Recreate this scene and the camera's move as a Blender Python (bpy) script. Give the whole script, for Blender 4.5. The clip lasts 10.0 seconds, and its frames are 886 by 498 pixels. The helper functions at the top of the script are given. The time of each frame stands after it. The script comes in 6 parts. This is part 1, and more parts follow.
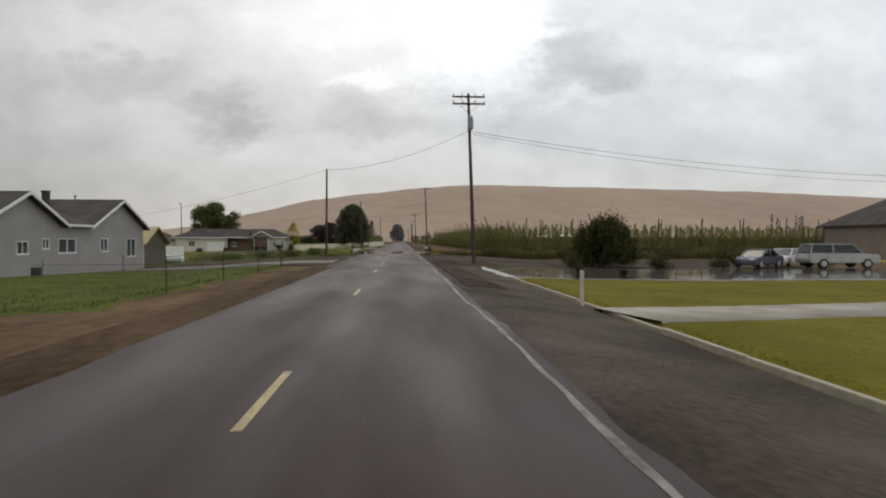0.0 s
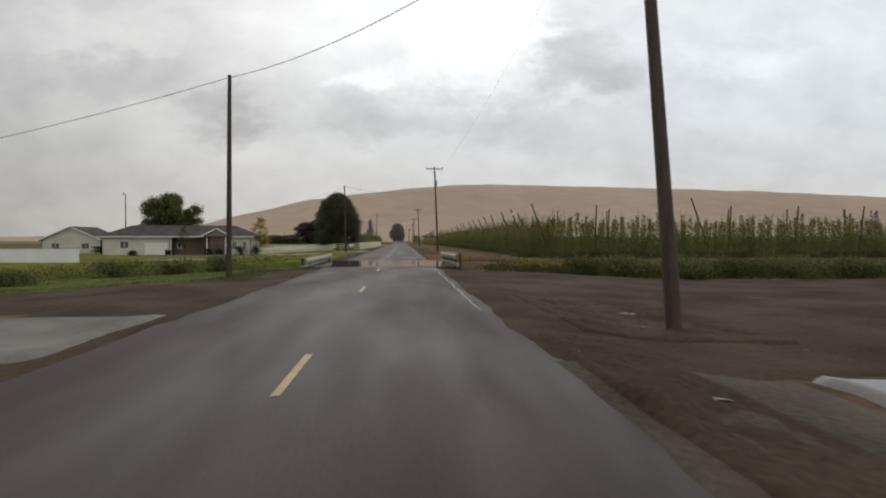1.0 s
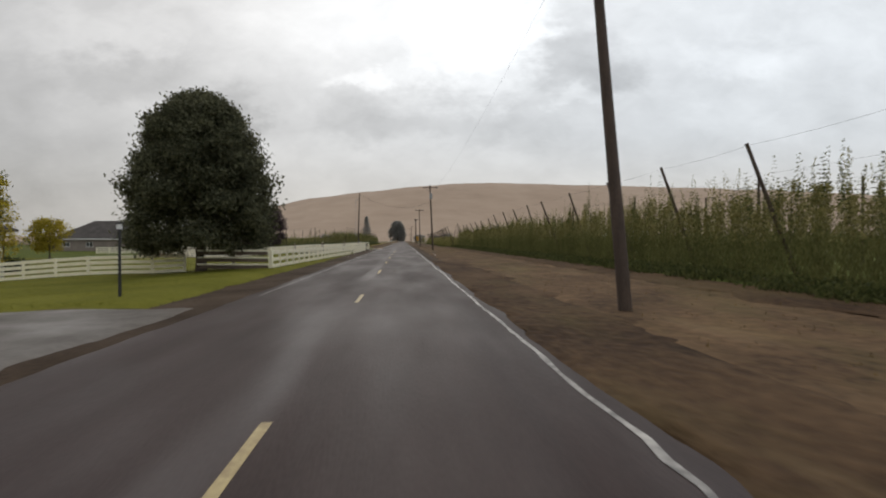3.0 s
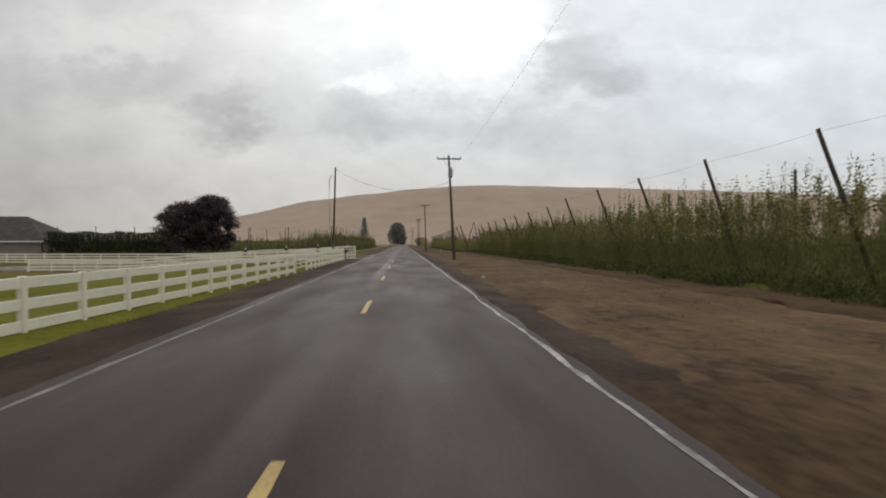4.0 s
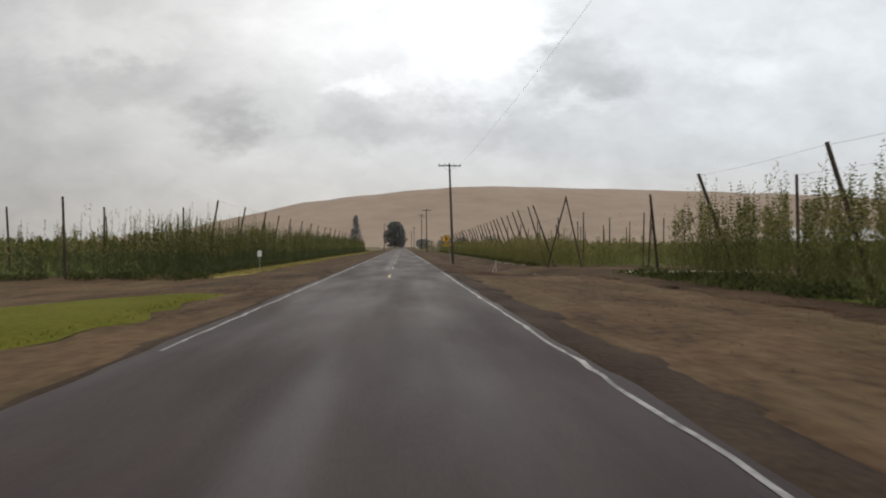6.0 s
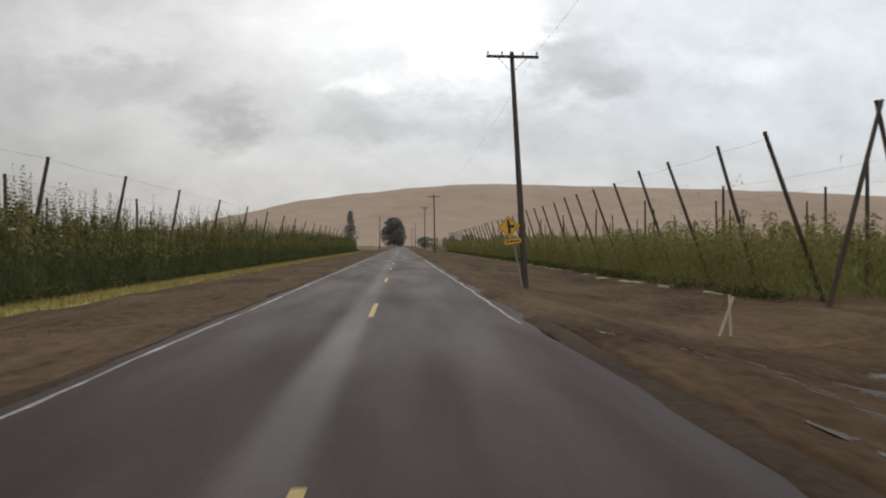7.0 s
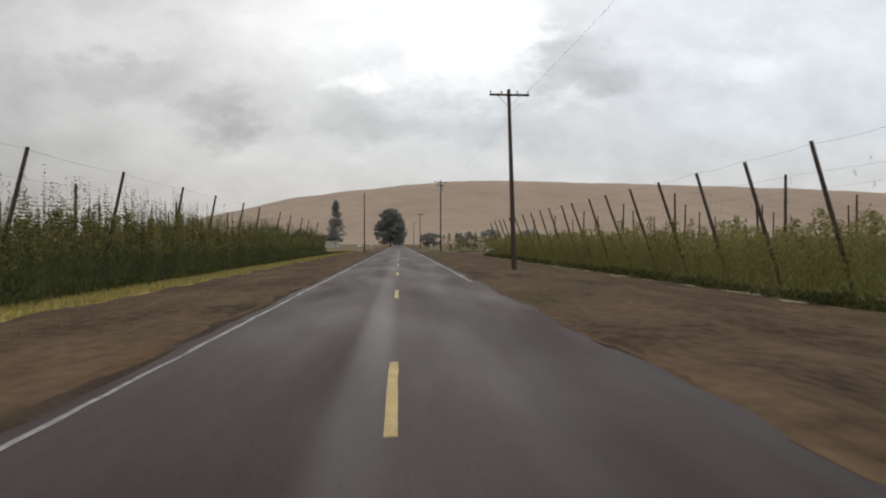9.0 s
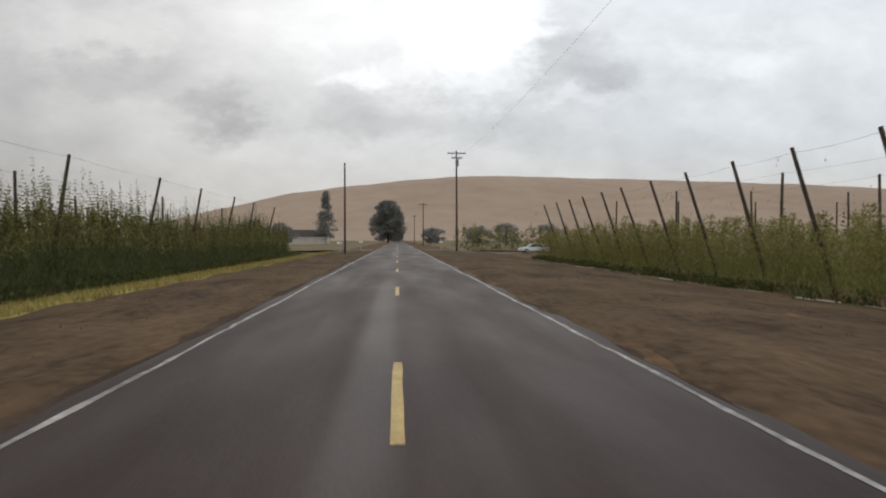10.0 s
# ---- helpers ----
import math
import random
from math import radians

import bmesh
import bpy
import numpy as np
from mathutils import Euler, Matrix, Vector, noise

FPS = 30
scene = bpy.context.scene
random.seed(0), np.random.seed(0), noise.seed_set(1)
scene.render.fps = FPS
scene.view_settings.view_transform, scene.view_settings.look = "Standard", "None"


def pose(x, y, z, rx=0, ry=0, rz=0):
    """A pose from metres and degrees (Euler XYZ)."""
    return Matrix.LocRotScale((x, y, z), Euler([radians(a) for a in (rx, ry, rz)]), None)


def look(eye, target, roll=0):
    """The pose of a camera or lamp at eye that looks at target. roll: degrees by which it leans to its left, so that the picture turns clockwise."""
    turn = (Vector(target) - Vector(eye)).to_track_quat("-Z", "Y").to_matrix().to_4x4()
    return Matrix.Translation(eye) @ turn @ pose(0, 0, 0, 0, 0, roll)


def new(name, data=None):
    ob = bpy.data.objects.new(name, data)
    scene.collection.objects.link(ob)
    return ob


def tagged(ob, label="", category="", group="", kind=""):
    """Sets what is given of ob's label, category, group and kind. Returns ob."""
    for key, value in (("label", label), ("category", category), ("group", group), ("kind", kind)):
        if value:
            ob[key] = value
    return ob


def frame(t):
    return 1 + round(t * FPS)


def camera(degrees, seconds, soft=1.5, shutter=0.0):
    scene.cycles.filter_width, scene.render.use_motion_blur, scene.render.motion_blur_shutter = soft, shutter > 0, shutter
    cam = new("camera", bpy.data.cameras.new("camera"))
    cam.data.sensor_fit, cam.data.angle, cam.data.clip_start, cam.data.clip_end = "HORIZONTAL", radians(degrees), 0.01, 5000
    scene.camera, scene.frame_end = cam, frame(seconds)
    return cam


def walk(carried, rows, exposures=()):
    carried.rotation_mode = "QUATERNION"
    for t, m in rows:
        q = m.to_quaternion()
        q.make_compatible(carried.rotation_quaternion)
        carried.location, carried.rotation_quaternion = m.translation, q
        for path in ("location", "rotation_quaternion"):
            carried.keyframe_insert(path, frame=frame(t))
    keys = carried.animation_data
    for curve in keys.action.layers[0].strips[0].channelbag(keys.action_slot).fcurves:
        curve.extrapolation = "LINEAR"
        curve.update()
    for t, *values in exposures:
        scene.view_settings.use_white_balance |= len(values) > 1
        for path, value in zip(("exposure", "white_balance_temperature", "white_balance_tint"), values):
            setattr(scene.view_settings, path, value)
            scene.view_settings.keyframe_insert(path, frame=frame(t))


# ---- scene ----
# ================= camera and its way =================
cam = camera(75.1, 10.0, soft=2.0, shutter=0.06)
EYE = 1.6
ROWS = (
    (0, 1.36, 0.00, -0.86, 0.0, -4.04),
    (0.5, 1.32, 17.95, -0.80, 0.0, -4.02),
    (1, 1.28, 34.05, -0.86, 0.0, -4.01),
    (1.5, 1.22, 52.11, -0.73, 0.0, -4.00),
    (2, 1.17, 70.25, -0.95, 0.0, -3.99),
    (2.5, 0.99, 88.55, -0.03, 0.0, -3.97),
    (3, 1.17, 107.26, -0.86, 0.0, -3.96),
    (3.2, 1.18, 114.76, -0.40, 0.0, -3.95),
    (3.7, 1.01, 133.66, -0.45, 0.0, -3.94),
    (4.3, 0.81, 156.59, -0.62, 0.0, -3.93),
    (4.5, 0.74, 164.29, -0.03, 0.0, -3.87),
    (5, 0.58, 183.69, -0.44, 0.0, -4.04),
    (5.5, 0.61, 203.27, -0.51, 0.0, -4.07),
    (5.7, 0.62, 211.15, -0.04, 0.0, -4.08),
    (6.2, 0.65, 230.92, -0.45, 0.0, -4.10),
    (6.8, 0.68, 254.65, -0.50, 0.0, -4.14),
    (7, 0.66, 262.56, -0.43, 0.0, -4.15),
    (7.5, 0.58, 282.34, -0.22, 0.0, -4.18),
    (8, 0.43, 302.10, -0.50, 0.0, -4.21),
    (8.5, 0.26, 321.61, -0.66, 0.0, -4.29),
    (9, 0.07, 340.61, -0.58, 0.0, -4.37),
    (9.5, -0.00, 358.85, -0.97, 0.0, -4.46),
    (10, -0.00, 375.99, -0.95, 0.0, -4.54),
)
walk(cam, [(t, pose(x, y, EYE, 90 + pitch, roll, yaw)) for t, x, y, pitch, roll, yaw in ROWS])

# ================= sky, sun =================
scene.view_settings.exposure = 0.0


# clouds ahead: centre and half-size on the picture plane of a northward view (across, up), and how much light they take or give
CLOUDS = ((-0.385, 0.225, 0.075, 0.055, -0.23), (-0.34, 0.205, 0.05, 0.03, -0.10), (-0.57, 0.29, 0.14, 0.045, -0.17), (-0.66, 0.36, 0.24, 0.05, 0.10),
          (-0.02, 0.205, 0.14, 0.045, -0.15), (-0.16, 0.22, 0.08, 0.045, -0.12), (0.14, 0.205, 0.08, 0.05, -0.12), (-0.06, 0.285, 0.12, 0.024, 0.12),
          (0.06, 0.37, 0.12, 0.13, 0.40), (-0.10, 0.39, 0.30, 0.10, 0.22), (-0.13, 0.29, 0.05, 0.02, 0.14), (0.235, 0.32, 0.09, 0.07, -0.22), (0.29, 0.30, 0.06, 0.03, -0.08),
          (0.40, 0.27, 0.14, 0.05, -0.06), (0.52, 0.31, 0.10, 0.04, 0.12), (0.66, 0.36, 0.2, 0.10, 0.02), (0.235, 0.25, 0.035, 0.02, 0.14),
          (-0.42, 0.15, 0.25, 0.05, 0.05), (-0.27, 0.08, 0.35, 0.06, -0.05), (0.45, 0.13, 0.4, 0.05, -0.04), (-0.78, 0.30, 0.10, 0.30, -0.10))


def build_sky():
    world = bpy.data.worlds.new("overcast")
    scene.world = world
    world.use_nodes = True
    nt = world.node_tree
    nt.nodes.clear()
    N, L = nt.nodes.new, nt.links.new

    def put(sock, v):
        if isinstance(v, (int, float)):
            sock.default_value = v
        else:
            L(v, sock)

    def calc(op, a, b=0.0, c=0.0):
        n = N("ShaderNodeMath")
        n.operation = op
        for i, v in enumerate((a, b, c)):
            put(n.inputs[i], v)
        return n.outputs[0]

    def smooth(v, a, b, lo=0.0, hi=1.0):
        n = N("ShaderNodeMapRange")
        n.interpolation_type = "SMOOTHSTEP"
        put(n.inputs[0], v)
        for i, q in enumerate((a, b, lo, hi)):
            n.inputs[i + 1].default_value = q
        return n.outputs[0]

    def blend(fac, a, b):
        n = N("ShaderNodeMix")
        n.data_type = "RGBA"
        put(n.inputs[0], fac)
        for i, v in ((6, a), (7, b)):
            if isinstance(v, tuple):
                n.inputs[i].default_value = (*v, 1)
            else:
                L(v, n.inputs[i])
        return n.outputs[2]

    def fractal(vec, scale, detail, rough, distort=0.0):
        n = N("ShaderNodeTexNoise")
        n.inputs["Scale"].default_value, n.inputs["Detail"].default_value = scale, detail
        n.inputs["Roughness"].default_value, n.inputs["Distortion"].default_value = rough, distort
        L(vec, n.inputs["Vector"])
        return n

    out, bg = N("ShaderNodeOutputWorld"), N("ShaderNodeBackground")
    sky = N("ShaderNodeTexSky")
    sky.sky_type, sky.sun_disc = "NISHITA", False
    sky.sun_elevation, sky.sun_rotation = radians(48), radians(4)
    sky.air_density, sky.dust_density = 1.0, 3.0
    gen, sep = N("ShaderNodeTexCoord"), N("ShaderNodeSeparateXYZ")
    turn = N("ShaderNodeVectorRotate")
    turn.rotation_type = "Z_AXIS"
    turn.inputs["Angle"].default_value = radians(4.1)
    L(gen.outputs["Generated"], turn.inputs["Vector"])
    L(turn.outputs[0], sep.inputs[0])
    ahead = calc("MAXIMUM", calc("ABSOLUTE", sep.outputs["Y"]), 0.25)
    u, v = calc("DIVIDE", sep.outputs["X"], ahead), calc("DIVIDE", sep.outputs["Z"], ahead)
    plane = N("ShaderNodeCombineXYZ")
    L(u, plane.inputs[0])
    L(calc("MULTIPLY", v, 1.7), plane.inputs[1])
    # ragged, billowing edges
    warp = fractal(plane.outputs[0], 8.0, 8, 0.64)
    wsep = N("ShaderNodeSeparateColor")
    L(warp.outputs["Color"], wsep.inputs[0])
    uw = calc("MULTIPLY_ADD", calc("SUBTRACT", wsep.outputs[0], 0.5), 0.23, u)
    vw = calc("MULTIPLY_ADD", calc("SUBTRACT", wsep.outputs[1], 0.5), 0.16, v)
    light = None
    for cu, cv, au, av, gain in CLOUDS:
        du, dv = calc("MULTIPLY_ADD", uw, 1 / au, -cu / au), calc("MULTIPLY_ADD", vw, 1 / av, -cv / av)
        d = calc("SQRT", calc("MULTIPLY_ADD", du, du, calc("MULTIPLY", dv, dv)))
        w = smooth(d, 0.35, 1.35, gain, 0.0)
        light = w if light is None else calc("ADD", light, w)
    billow = fractal(plane.outputs[0], 4.2, 8, 0.55, 0.25)
    fine = fractal(plane.outputs[0], 13.0, 6, 0.6, 0.4)
    light = calc("ADD", light, calc("MULTIPLY_ADD", billow.outputs["Fac"], 0.44, -0.22))
    light = calc("ADD", light, calc("MULTIPLY_ADD", fine.outputs["Fac"], 0.28, -0.14))
    # thinner, brighter deck overhead; darker towards the west and low down
    level = calc("ADD", smooth(v, 0.02, 0.40, 0.655, 0.83), smooth(u, -0.85, -0.05, -0.21, 0.0))
    level = calc("MULTIPLY", level, calc("ADD", light, 1.0))
    tone = blend(smooth(u, -0.6, 0.5), (1.010, 1.0, 0.985), (0.955, 1.0, 1.04))
    tone = blend(smooth(v, 0.0, 0.2), (1.02, 0.99, 0.945), tone)
    cloud = N("ShaderNodeVectorMath")
    cloud.operation = "SCALE"
    L(tone, cloud.inputs[0])
    L(level, cloud.inputs["Scale"])
    dim = N("ShaderNodeVectorMath")
    dim.operation = "SCALE"
    L(sky.outputs[0], dim.inputs[0])
    dim.inputs["Scale"].default_value = 0.10
    L(blend(0.94, dim.outputs[0], cloud.outputs[0]), bg.inputs[0])
    bg.inputs[1].default_value = 1.0
    L(bg.outputs[0], out.inputs[0])


build_sky()
sun = new("sun", bpy.data.lights.new("sun", "SUN"))
sun.data.energy, sun.data.angle, sun.data.color = 0.6, radians(25), (1.0, 0.88, 0.72)
sun.matrix_world = look((0, 0, 60), (-4, -55, 0))

# ================= materials =================


def stuff_mat(name, a, b, scale=1.0, fine=14.0, rough=0.8, rough_to=None, bump=0.3, metal=0.0, stretch=(1, 1, 1), spec=0.5,
              island=0.0, low=0.35, high=0.68, depth=0.02):
    """Two colours mixed by a broad and a fine noise, with relief; island: how far each loose piece differs."""
    mat = bpy.data.materials.new(name)
    mat.use_nodes = True
    nt = mat.node_tree
    N, L = nt.nodes.new, nt.links.new
    p = nt.nodes["Principled BSDF"]
    tc, mp = N("ShaderNodeTexCoord"), N("ShaderNodeMapping")
    mp.inputs["Scale"].default_value = stretch
    L(tc.outputs["Object"], mp.inputs[0])
    n1, n2 = N("ShaderNodeTexNoise"), N("ShaderNodeTexNoise")
    n1.inputs["Scale"].default_value, n1.inputs["Detail"].default_value = scale, 5
    n2.inputs["Scale"].default_value, n2.inputs["Detail"].default_value = fine, 4
    L(mp.outputs[0], n1.inputs["Vector"])
    L(mp.outputs[0], n2.inputs["Vector"])
    av = N("ShaderNodeMath")
    av.operation = "MULTIPLY_ADD"
    L(n2.outputs["Fac"], av.inputs[0])
    av.inputs[1].default_value = 0.45
    half = N("ShaderNodeMath")
    half.operation = "MULTIPLY"
    L(n1.outputs["Fac"], half.inputs[0])
    half.inputs[1].default_value = 0.55
    L(half.outputs[0], av.inputs[2])
    last = av
    if island:
        geo = N("ShaderNodeNewGeometry")
        isl = N("ShaderNodeMath")
        isl.operation = "MULTIPLY_ADD"
        L(geo.outputs["Random Per Island"], isl.inputs[0])
        isl.inputs[1].default_value = island
        sub = N("ShaderNodeMath")
        sub.operation = "SUBTRACT"
        L(av.outputs[0], sub.inputs[0])
        sub.inputs[1].default_value = island / 2
        L(sub.outputs[0], isl.inputs[2])
        last = isl
    mr = N("ShaderNodeMapRange")
    mr.inputs[1].default_value, mr.inputs[2].default_value = low, high
    L(last.outputs[0], mr.inputs[0])
    mix = N("ShaderNodeMix")
    mix.data_type = "RGBA"
    mix.inputs[6].default_value, mix.inputs[7].default_value = (*a, 1), (*b, 1)
    L(mr.outputs[0], mix.inputs[0])
    L(mix.outputs[2], p.inputs["Base Color"])
    p.inputs["Metallic"].default_value = metal
    p.inputs["Specular IOR Level"].default_value = spec
    if rough_to is None:
        p.inputs["Roughness"].default_value = rough
    else:
        rr = N("ShaderNodeMapRange")
        rr.inputs[1].default_value, rr.inputs[2].default_value = low, high
        rr.inputs[3].default_value, rr.inputs[4].default_value = rough, rough_to
        L(n1.outputs["Fac"], rr.inputs[0])
        L(rr.outputs[0], p.inputs["Roughness"])
    if bump:
        bn = N("ShaderNodeBump")
        bn.inputs["Strength"].default_value, bn.inputs["Distance"].default_value = bump, depth
        L(n2.outputs["Fac"], bn.inputs["Height"])
        L(bn.outputs[0], p.inputs["Normal"])
    return mat


def leaf_mat(name, a, b, island=0.5, fine=3.0, stretch=(1, 1, 1), thin=0.45):
    m = stuff_mat(name, a, b, scale=0.5, fine=fine, rough=0.7, bump=0, island=island, spec=0.12, stretch=stretch)
    p = m.node_tree.nodes["Principled BSDF"]
    # thin leaves let light through
    nt = m.node_tree
    mixed = next(n for n in nt.nodes if n.type == "MIX")
    tr, ms = nt.nodes.new("ShaderNodeBsdfTranslucent"), nt.nodes.new("ShaderNodeMixShader")
    nt.links.new(mixed.outputs[2], tr.inputs[0])
    ms.inputs[0].default_value = thin
    nt.links.new(p.outputs[0], ms.inputs[1])
    nt.links.new(tr.outputs[0], ms.inputs[2])
    nt.links.new(ms.outputs[0], nt.nodes["Material Output"].inputs[0])
    return m


M = {}
M["dirt"] = stuff_mat("wet_dirt", (0.048, 0.030, 0.019), (0.160, 0.101, 0.056), 0.3, 4, 0.95, None, 0.8, depth=0.06, spec=0.08, stretch=(1, 0.75, 1), low=0.36, high=0.66)


def tint_patches(mat, colour, scale, low, high, most, stretch=(1, 1, 1)):
    """Broad patches of another growth or soil over a material; on asphalt, wheel tracks with painted sheen."""
    nt = mat.node_tree
    N, L = nt.nodes.new, nt.links.new
    p = nt.nodes["Principled BSDF"]
    src = p.inputs["Base Color"].links[0].from_socket
    tc, mp, n = N("ShaderNodeTexCoord"), N("ShaderNodeMapping"), N("ShaderNodeTexNoise")
    mp.inputs["Scale"].default_value = stretch
    mp.inputs["Location"].default_value = (3.1, 7.7, 0)
    L(tc.outputs["Object"], mp.inputs[0])
    L(mp.outputs[0], n.inputs["Vector"])
    n.inputs["Scale"].default_value, n.inputs["Detail"].default_value, n.inputs["Roughness"].default_value = scale, 8, 0.68
    mr, mix = N("ShaderNodeMapRange"), N("ShaderNodeMix")
    mr.inputs[1].default_value, mr.inputs[2].default_value, mr.inputs[4].default_value = low, high, most
    L(n.outputs["Fac"], mr.inputs[0])
    mix.data_type = "RGBA"
    L(mr.outputs[0], mix.inputs[0])
    L(src, mix.inputs[6])
    mix.inputs[7].default_value = (*colour, 1)
    L(mix.outputs[2], p.inputs["Base Color"])


tint_patches(M["dirt"], (0.105, 0.092, 0.036), 0.22, 0.50, 0.66, 0.45, (1, 0.4, 1))
tint_patches(M["dirt"], (0.20, 0.140, 0.081), 0.7, 0.50, 0.68, 0.5, (1, 0.22, 1))
M["ploughed"] = stuff_mat("ploughed_wet_dirt", (0.036, 0.022, 0.014), (0.108, 0.068, 0.039), 0.35, 4.5, 0.95, None, 0.9, depth=0.07, spec=0.07, stretch=(1, 0.6, 1), low=0.36, high=0.66)
tint_patches(M["ploughed"], (0.085, 0.070, 0.028), 0.22, 0.50, 0.66, 0.40, (1, 0.4, 1))
tint_patches(M["ploughed"], (0.135, 0.094, 0.056), 0.8, 0.52, 0.70, 0.45, (1, 0.2, 1))
M["verge_dirt"] = stuff_mat("damp_verge_dirt", (0.042, 0.0278, 0.0185), (0.134, 0.090, 0.055), 0.35, 4.5, 0.95, None, 0.9, depth=0.07, spec=0.07, stretch=(1, 0.6, 1), low=0.36, high=0.66)
tint_patches(M["verge_dirt"], (0.175, 0.122, 0.073), 0.8, 0.50, 0.70, 0.5, (1, 0.2, 1))
tint_patches(M["verge_dirt"], (0.105, 0.088, 0.036), 0.22, 0.50, 0.66, 0.40, (1, 0.4, 1))
M["shoulder"] = stuff_mat("dark_gravel", (0.029, 0.0200, 0.0140), (0.078, 0.0535, 0.0360), 0.35, 9, 0.92, 0.75, 0.9, depth=0.035, spec=0.07)
M["shoulder_grey"] = stuff_mat("grey_gravel", (0.036, 0.028, 0.0225), (0.098, 0.077, 0.062), 0.35, 9, 0.92, 0.7, 0.9, depth=0.035, spec=0.08)
M["gravel"] = stuff_mat("pale_gravel", (0.070, 0.062, 0.055), (0.165, 0.148, 0.132), 0.4, 12, 0.8, 0.5, 0.6, depth=0.03, spec=0.3)
for nm in ("asphalt", "asphalt_south"):
    M[nm] = stuff_mat("wet_" + nm, (0.0245, 0.0149, 0.0141), (0.0410, 0.0260, 0.0249), 0.6, 30, 0.70, 0.50, 0.6, spec=0.18, stretch=(1, 0.22, 1), depth=0.01)
    # paler streaks: wheel tracks, with wet sheen put into the colour
    tint_patches(M[nm], (0.058, 0.040, 0.0385), 0.7, 0.42, 0.74, 0.55, (1.2, 0.10, 1))
    tint_patches(M[nm], (0.021, 0.0140, 0.0136), 0.5, 0.46, 0.74, 0.5, (1.1, 0.22, 1))


def water_film(mat, scale, low, high, most, stretch, centre, reach, wet):
    """A thin film of rain lying in long streaks; the smooth worn strip at x = centre, reach metres to each side, stays wetter."""
    nt = mat.node_tree
    N, L = nt.nodes.new, nt.links.new
    p = nt.nodes["Principled BSDF"]
    tc, mp, nz, mr = N("ShaderNodeTexCoord"), N("ShaderNodeMapping"), N("ShaderNodeTexNoise"), N("ShaderNodeMapRange")
    mp.inputs["Scale"].default_value = stretch
    mp.inputs["Location"].default_value = (3.3, 1.7, 0)
    nz.inputs["Scale"].default_value, nz.inputs["Detail"].default_value = scale, 5
    mr.inputs[1].default_value, mr.inputs[2].default_value, mr.inputs[4].default_value = low, high, most
    L(tc.outputs["Object"], mp.inputs[0])
    L(mp.outputs[0], nz.inputs["Vector"])
    L(nz.outputs["Fac"], mr.inputs[0])
    parts, off, strip, patchy, both = N("ShaderNodeSeparateXYZ"), N("ShaderNodeMath"), N("ShaderNodeMapRange"), N("ShaderNodeMapRange"), N("ShaderNodeMath")
    slow, wave = N("ShaderNodeTexNoise"), N("ShaderNodeMapping")
    wave.inputs["Scale"].default_value = (0.25, 0.035, 1)
    slow.inputs["Scale"].default_value, slow.inputs["Detail"].default_value = 1.0, 4
    L(tc.outputs["Object"], wave.inputs[0])
    L(wave.outputs[0], slow.inputs["Vector"])
    L(tc.outputs["Object"], parts.inputs[0])
    off.operation = "ADD"
    L(parts.outputs[0], off.inputs[0])
    off.inputs[1].default_value = -centre
    size = N("ShaderNodeMath")
    size.operation = "ABSOLUTE"
    L(off.outputs[0], size.inputs[0])
    strip.interpolation_type = "SMOOTHSTEP"
    strip.inputs[1].default_value, strip.inputs[2].default_value = reach, reach * 0.25
    L(size.outputs[0], strip.inputs[0])
    patchy.inputs[1].default_value, patchy.inputs[2].default_value, patchy.inputs[4].default_value = 0.40, 0.60, wet
    L(slow.outputs["Fac"], patchy.inputs[0])
    both.operation = "MULTIPLY_ADD"
    L(strip.outputs[0], both.inputs[0])
    L(patchy.outputs[0], both.inputs[1])
    L(mr.outputs[0], both.inputs[2])
    both.use_clamp = True
    L(both.outputs[0], p.inputs["Coat Weight"])
    p.inputs["Coat Roughness"].default_value = 0.22
    p.inputs["Coat IOR"].default_value = 1.33


water_film(M["asphalt"], 1.0, 0.40, 0.80, 0.20, (0.8, 0.09, 1), -0.30, 0.42, 0.42)
water_film(M["asphalt_south"], 1.0, 0.40, 0.78, 0.28, (0.8, 0.14, 1), -0.9, 1.8, 0.28)
M["concrete_wet"] = stuff_mat("wet_concrete", (0.070, 0.062, 0.056), (0.13, 0.116, 0.105), 0.35, 9, 0.12, 0.02, 0.03, depth=0.002, spec=0.11)
M["deck"] = stuff_mat("flooded_deck", (0.060, 0.047, 0.036), (0.100, 0.079, 0.060), 0.3, 6, 0.10, 0.03, 0.02, depth=0.002, spec=0.09)
M["concrete_damp"] = stuff_mat("damp_concrete", (0.050, 0.042, 0.036), (0.140, 0.122, 0.106), 0.5, 9, 0.6, 0.30, 0.15, depth=0.004, spec=0.2)
M["concrete"] = stuff_mat("concrete", (0.20, 0.175, 0.135), (0.33, 0.295, 0.235), 0.8, 12, 0.75, 0.5, 0.3, depth=0.01)
M["kerb"] = stuff_mat("kerb_concrete", (0.26, 0.235, 0.17), (0.42, 0.385, 0.29), 1.3, 12, 0.7, None, 0.3, depth=0.01)
M["water"] = stuff_mat("puddle_water", (0.045, 0.036, 0.028), (0.085, 0.068, 0.054), 1.6, 7.0, 0.34, 0.16, 0.25, depth=0.01, spec=0.10)
M["lawn"] = stuff_mat("lawn", (0.083, 0.085, 0.010), (0.160, 0.154, 0.025), 0.3, 6, 0.95, None, 0.8, depth=0.05, spec=0.05)
M["lawn_olive"] = stuff_mat("olive_lawn", (0.097, 0.086, 0.010), (0.182, 0.156, 0.025), 0.3, 6, 0.95, None, 0.8, depth=0.05, spec=0.05)
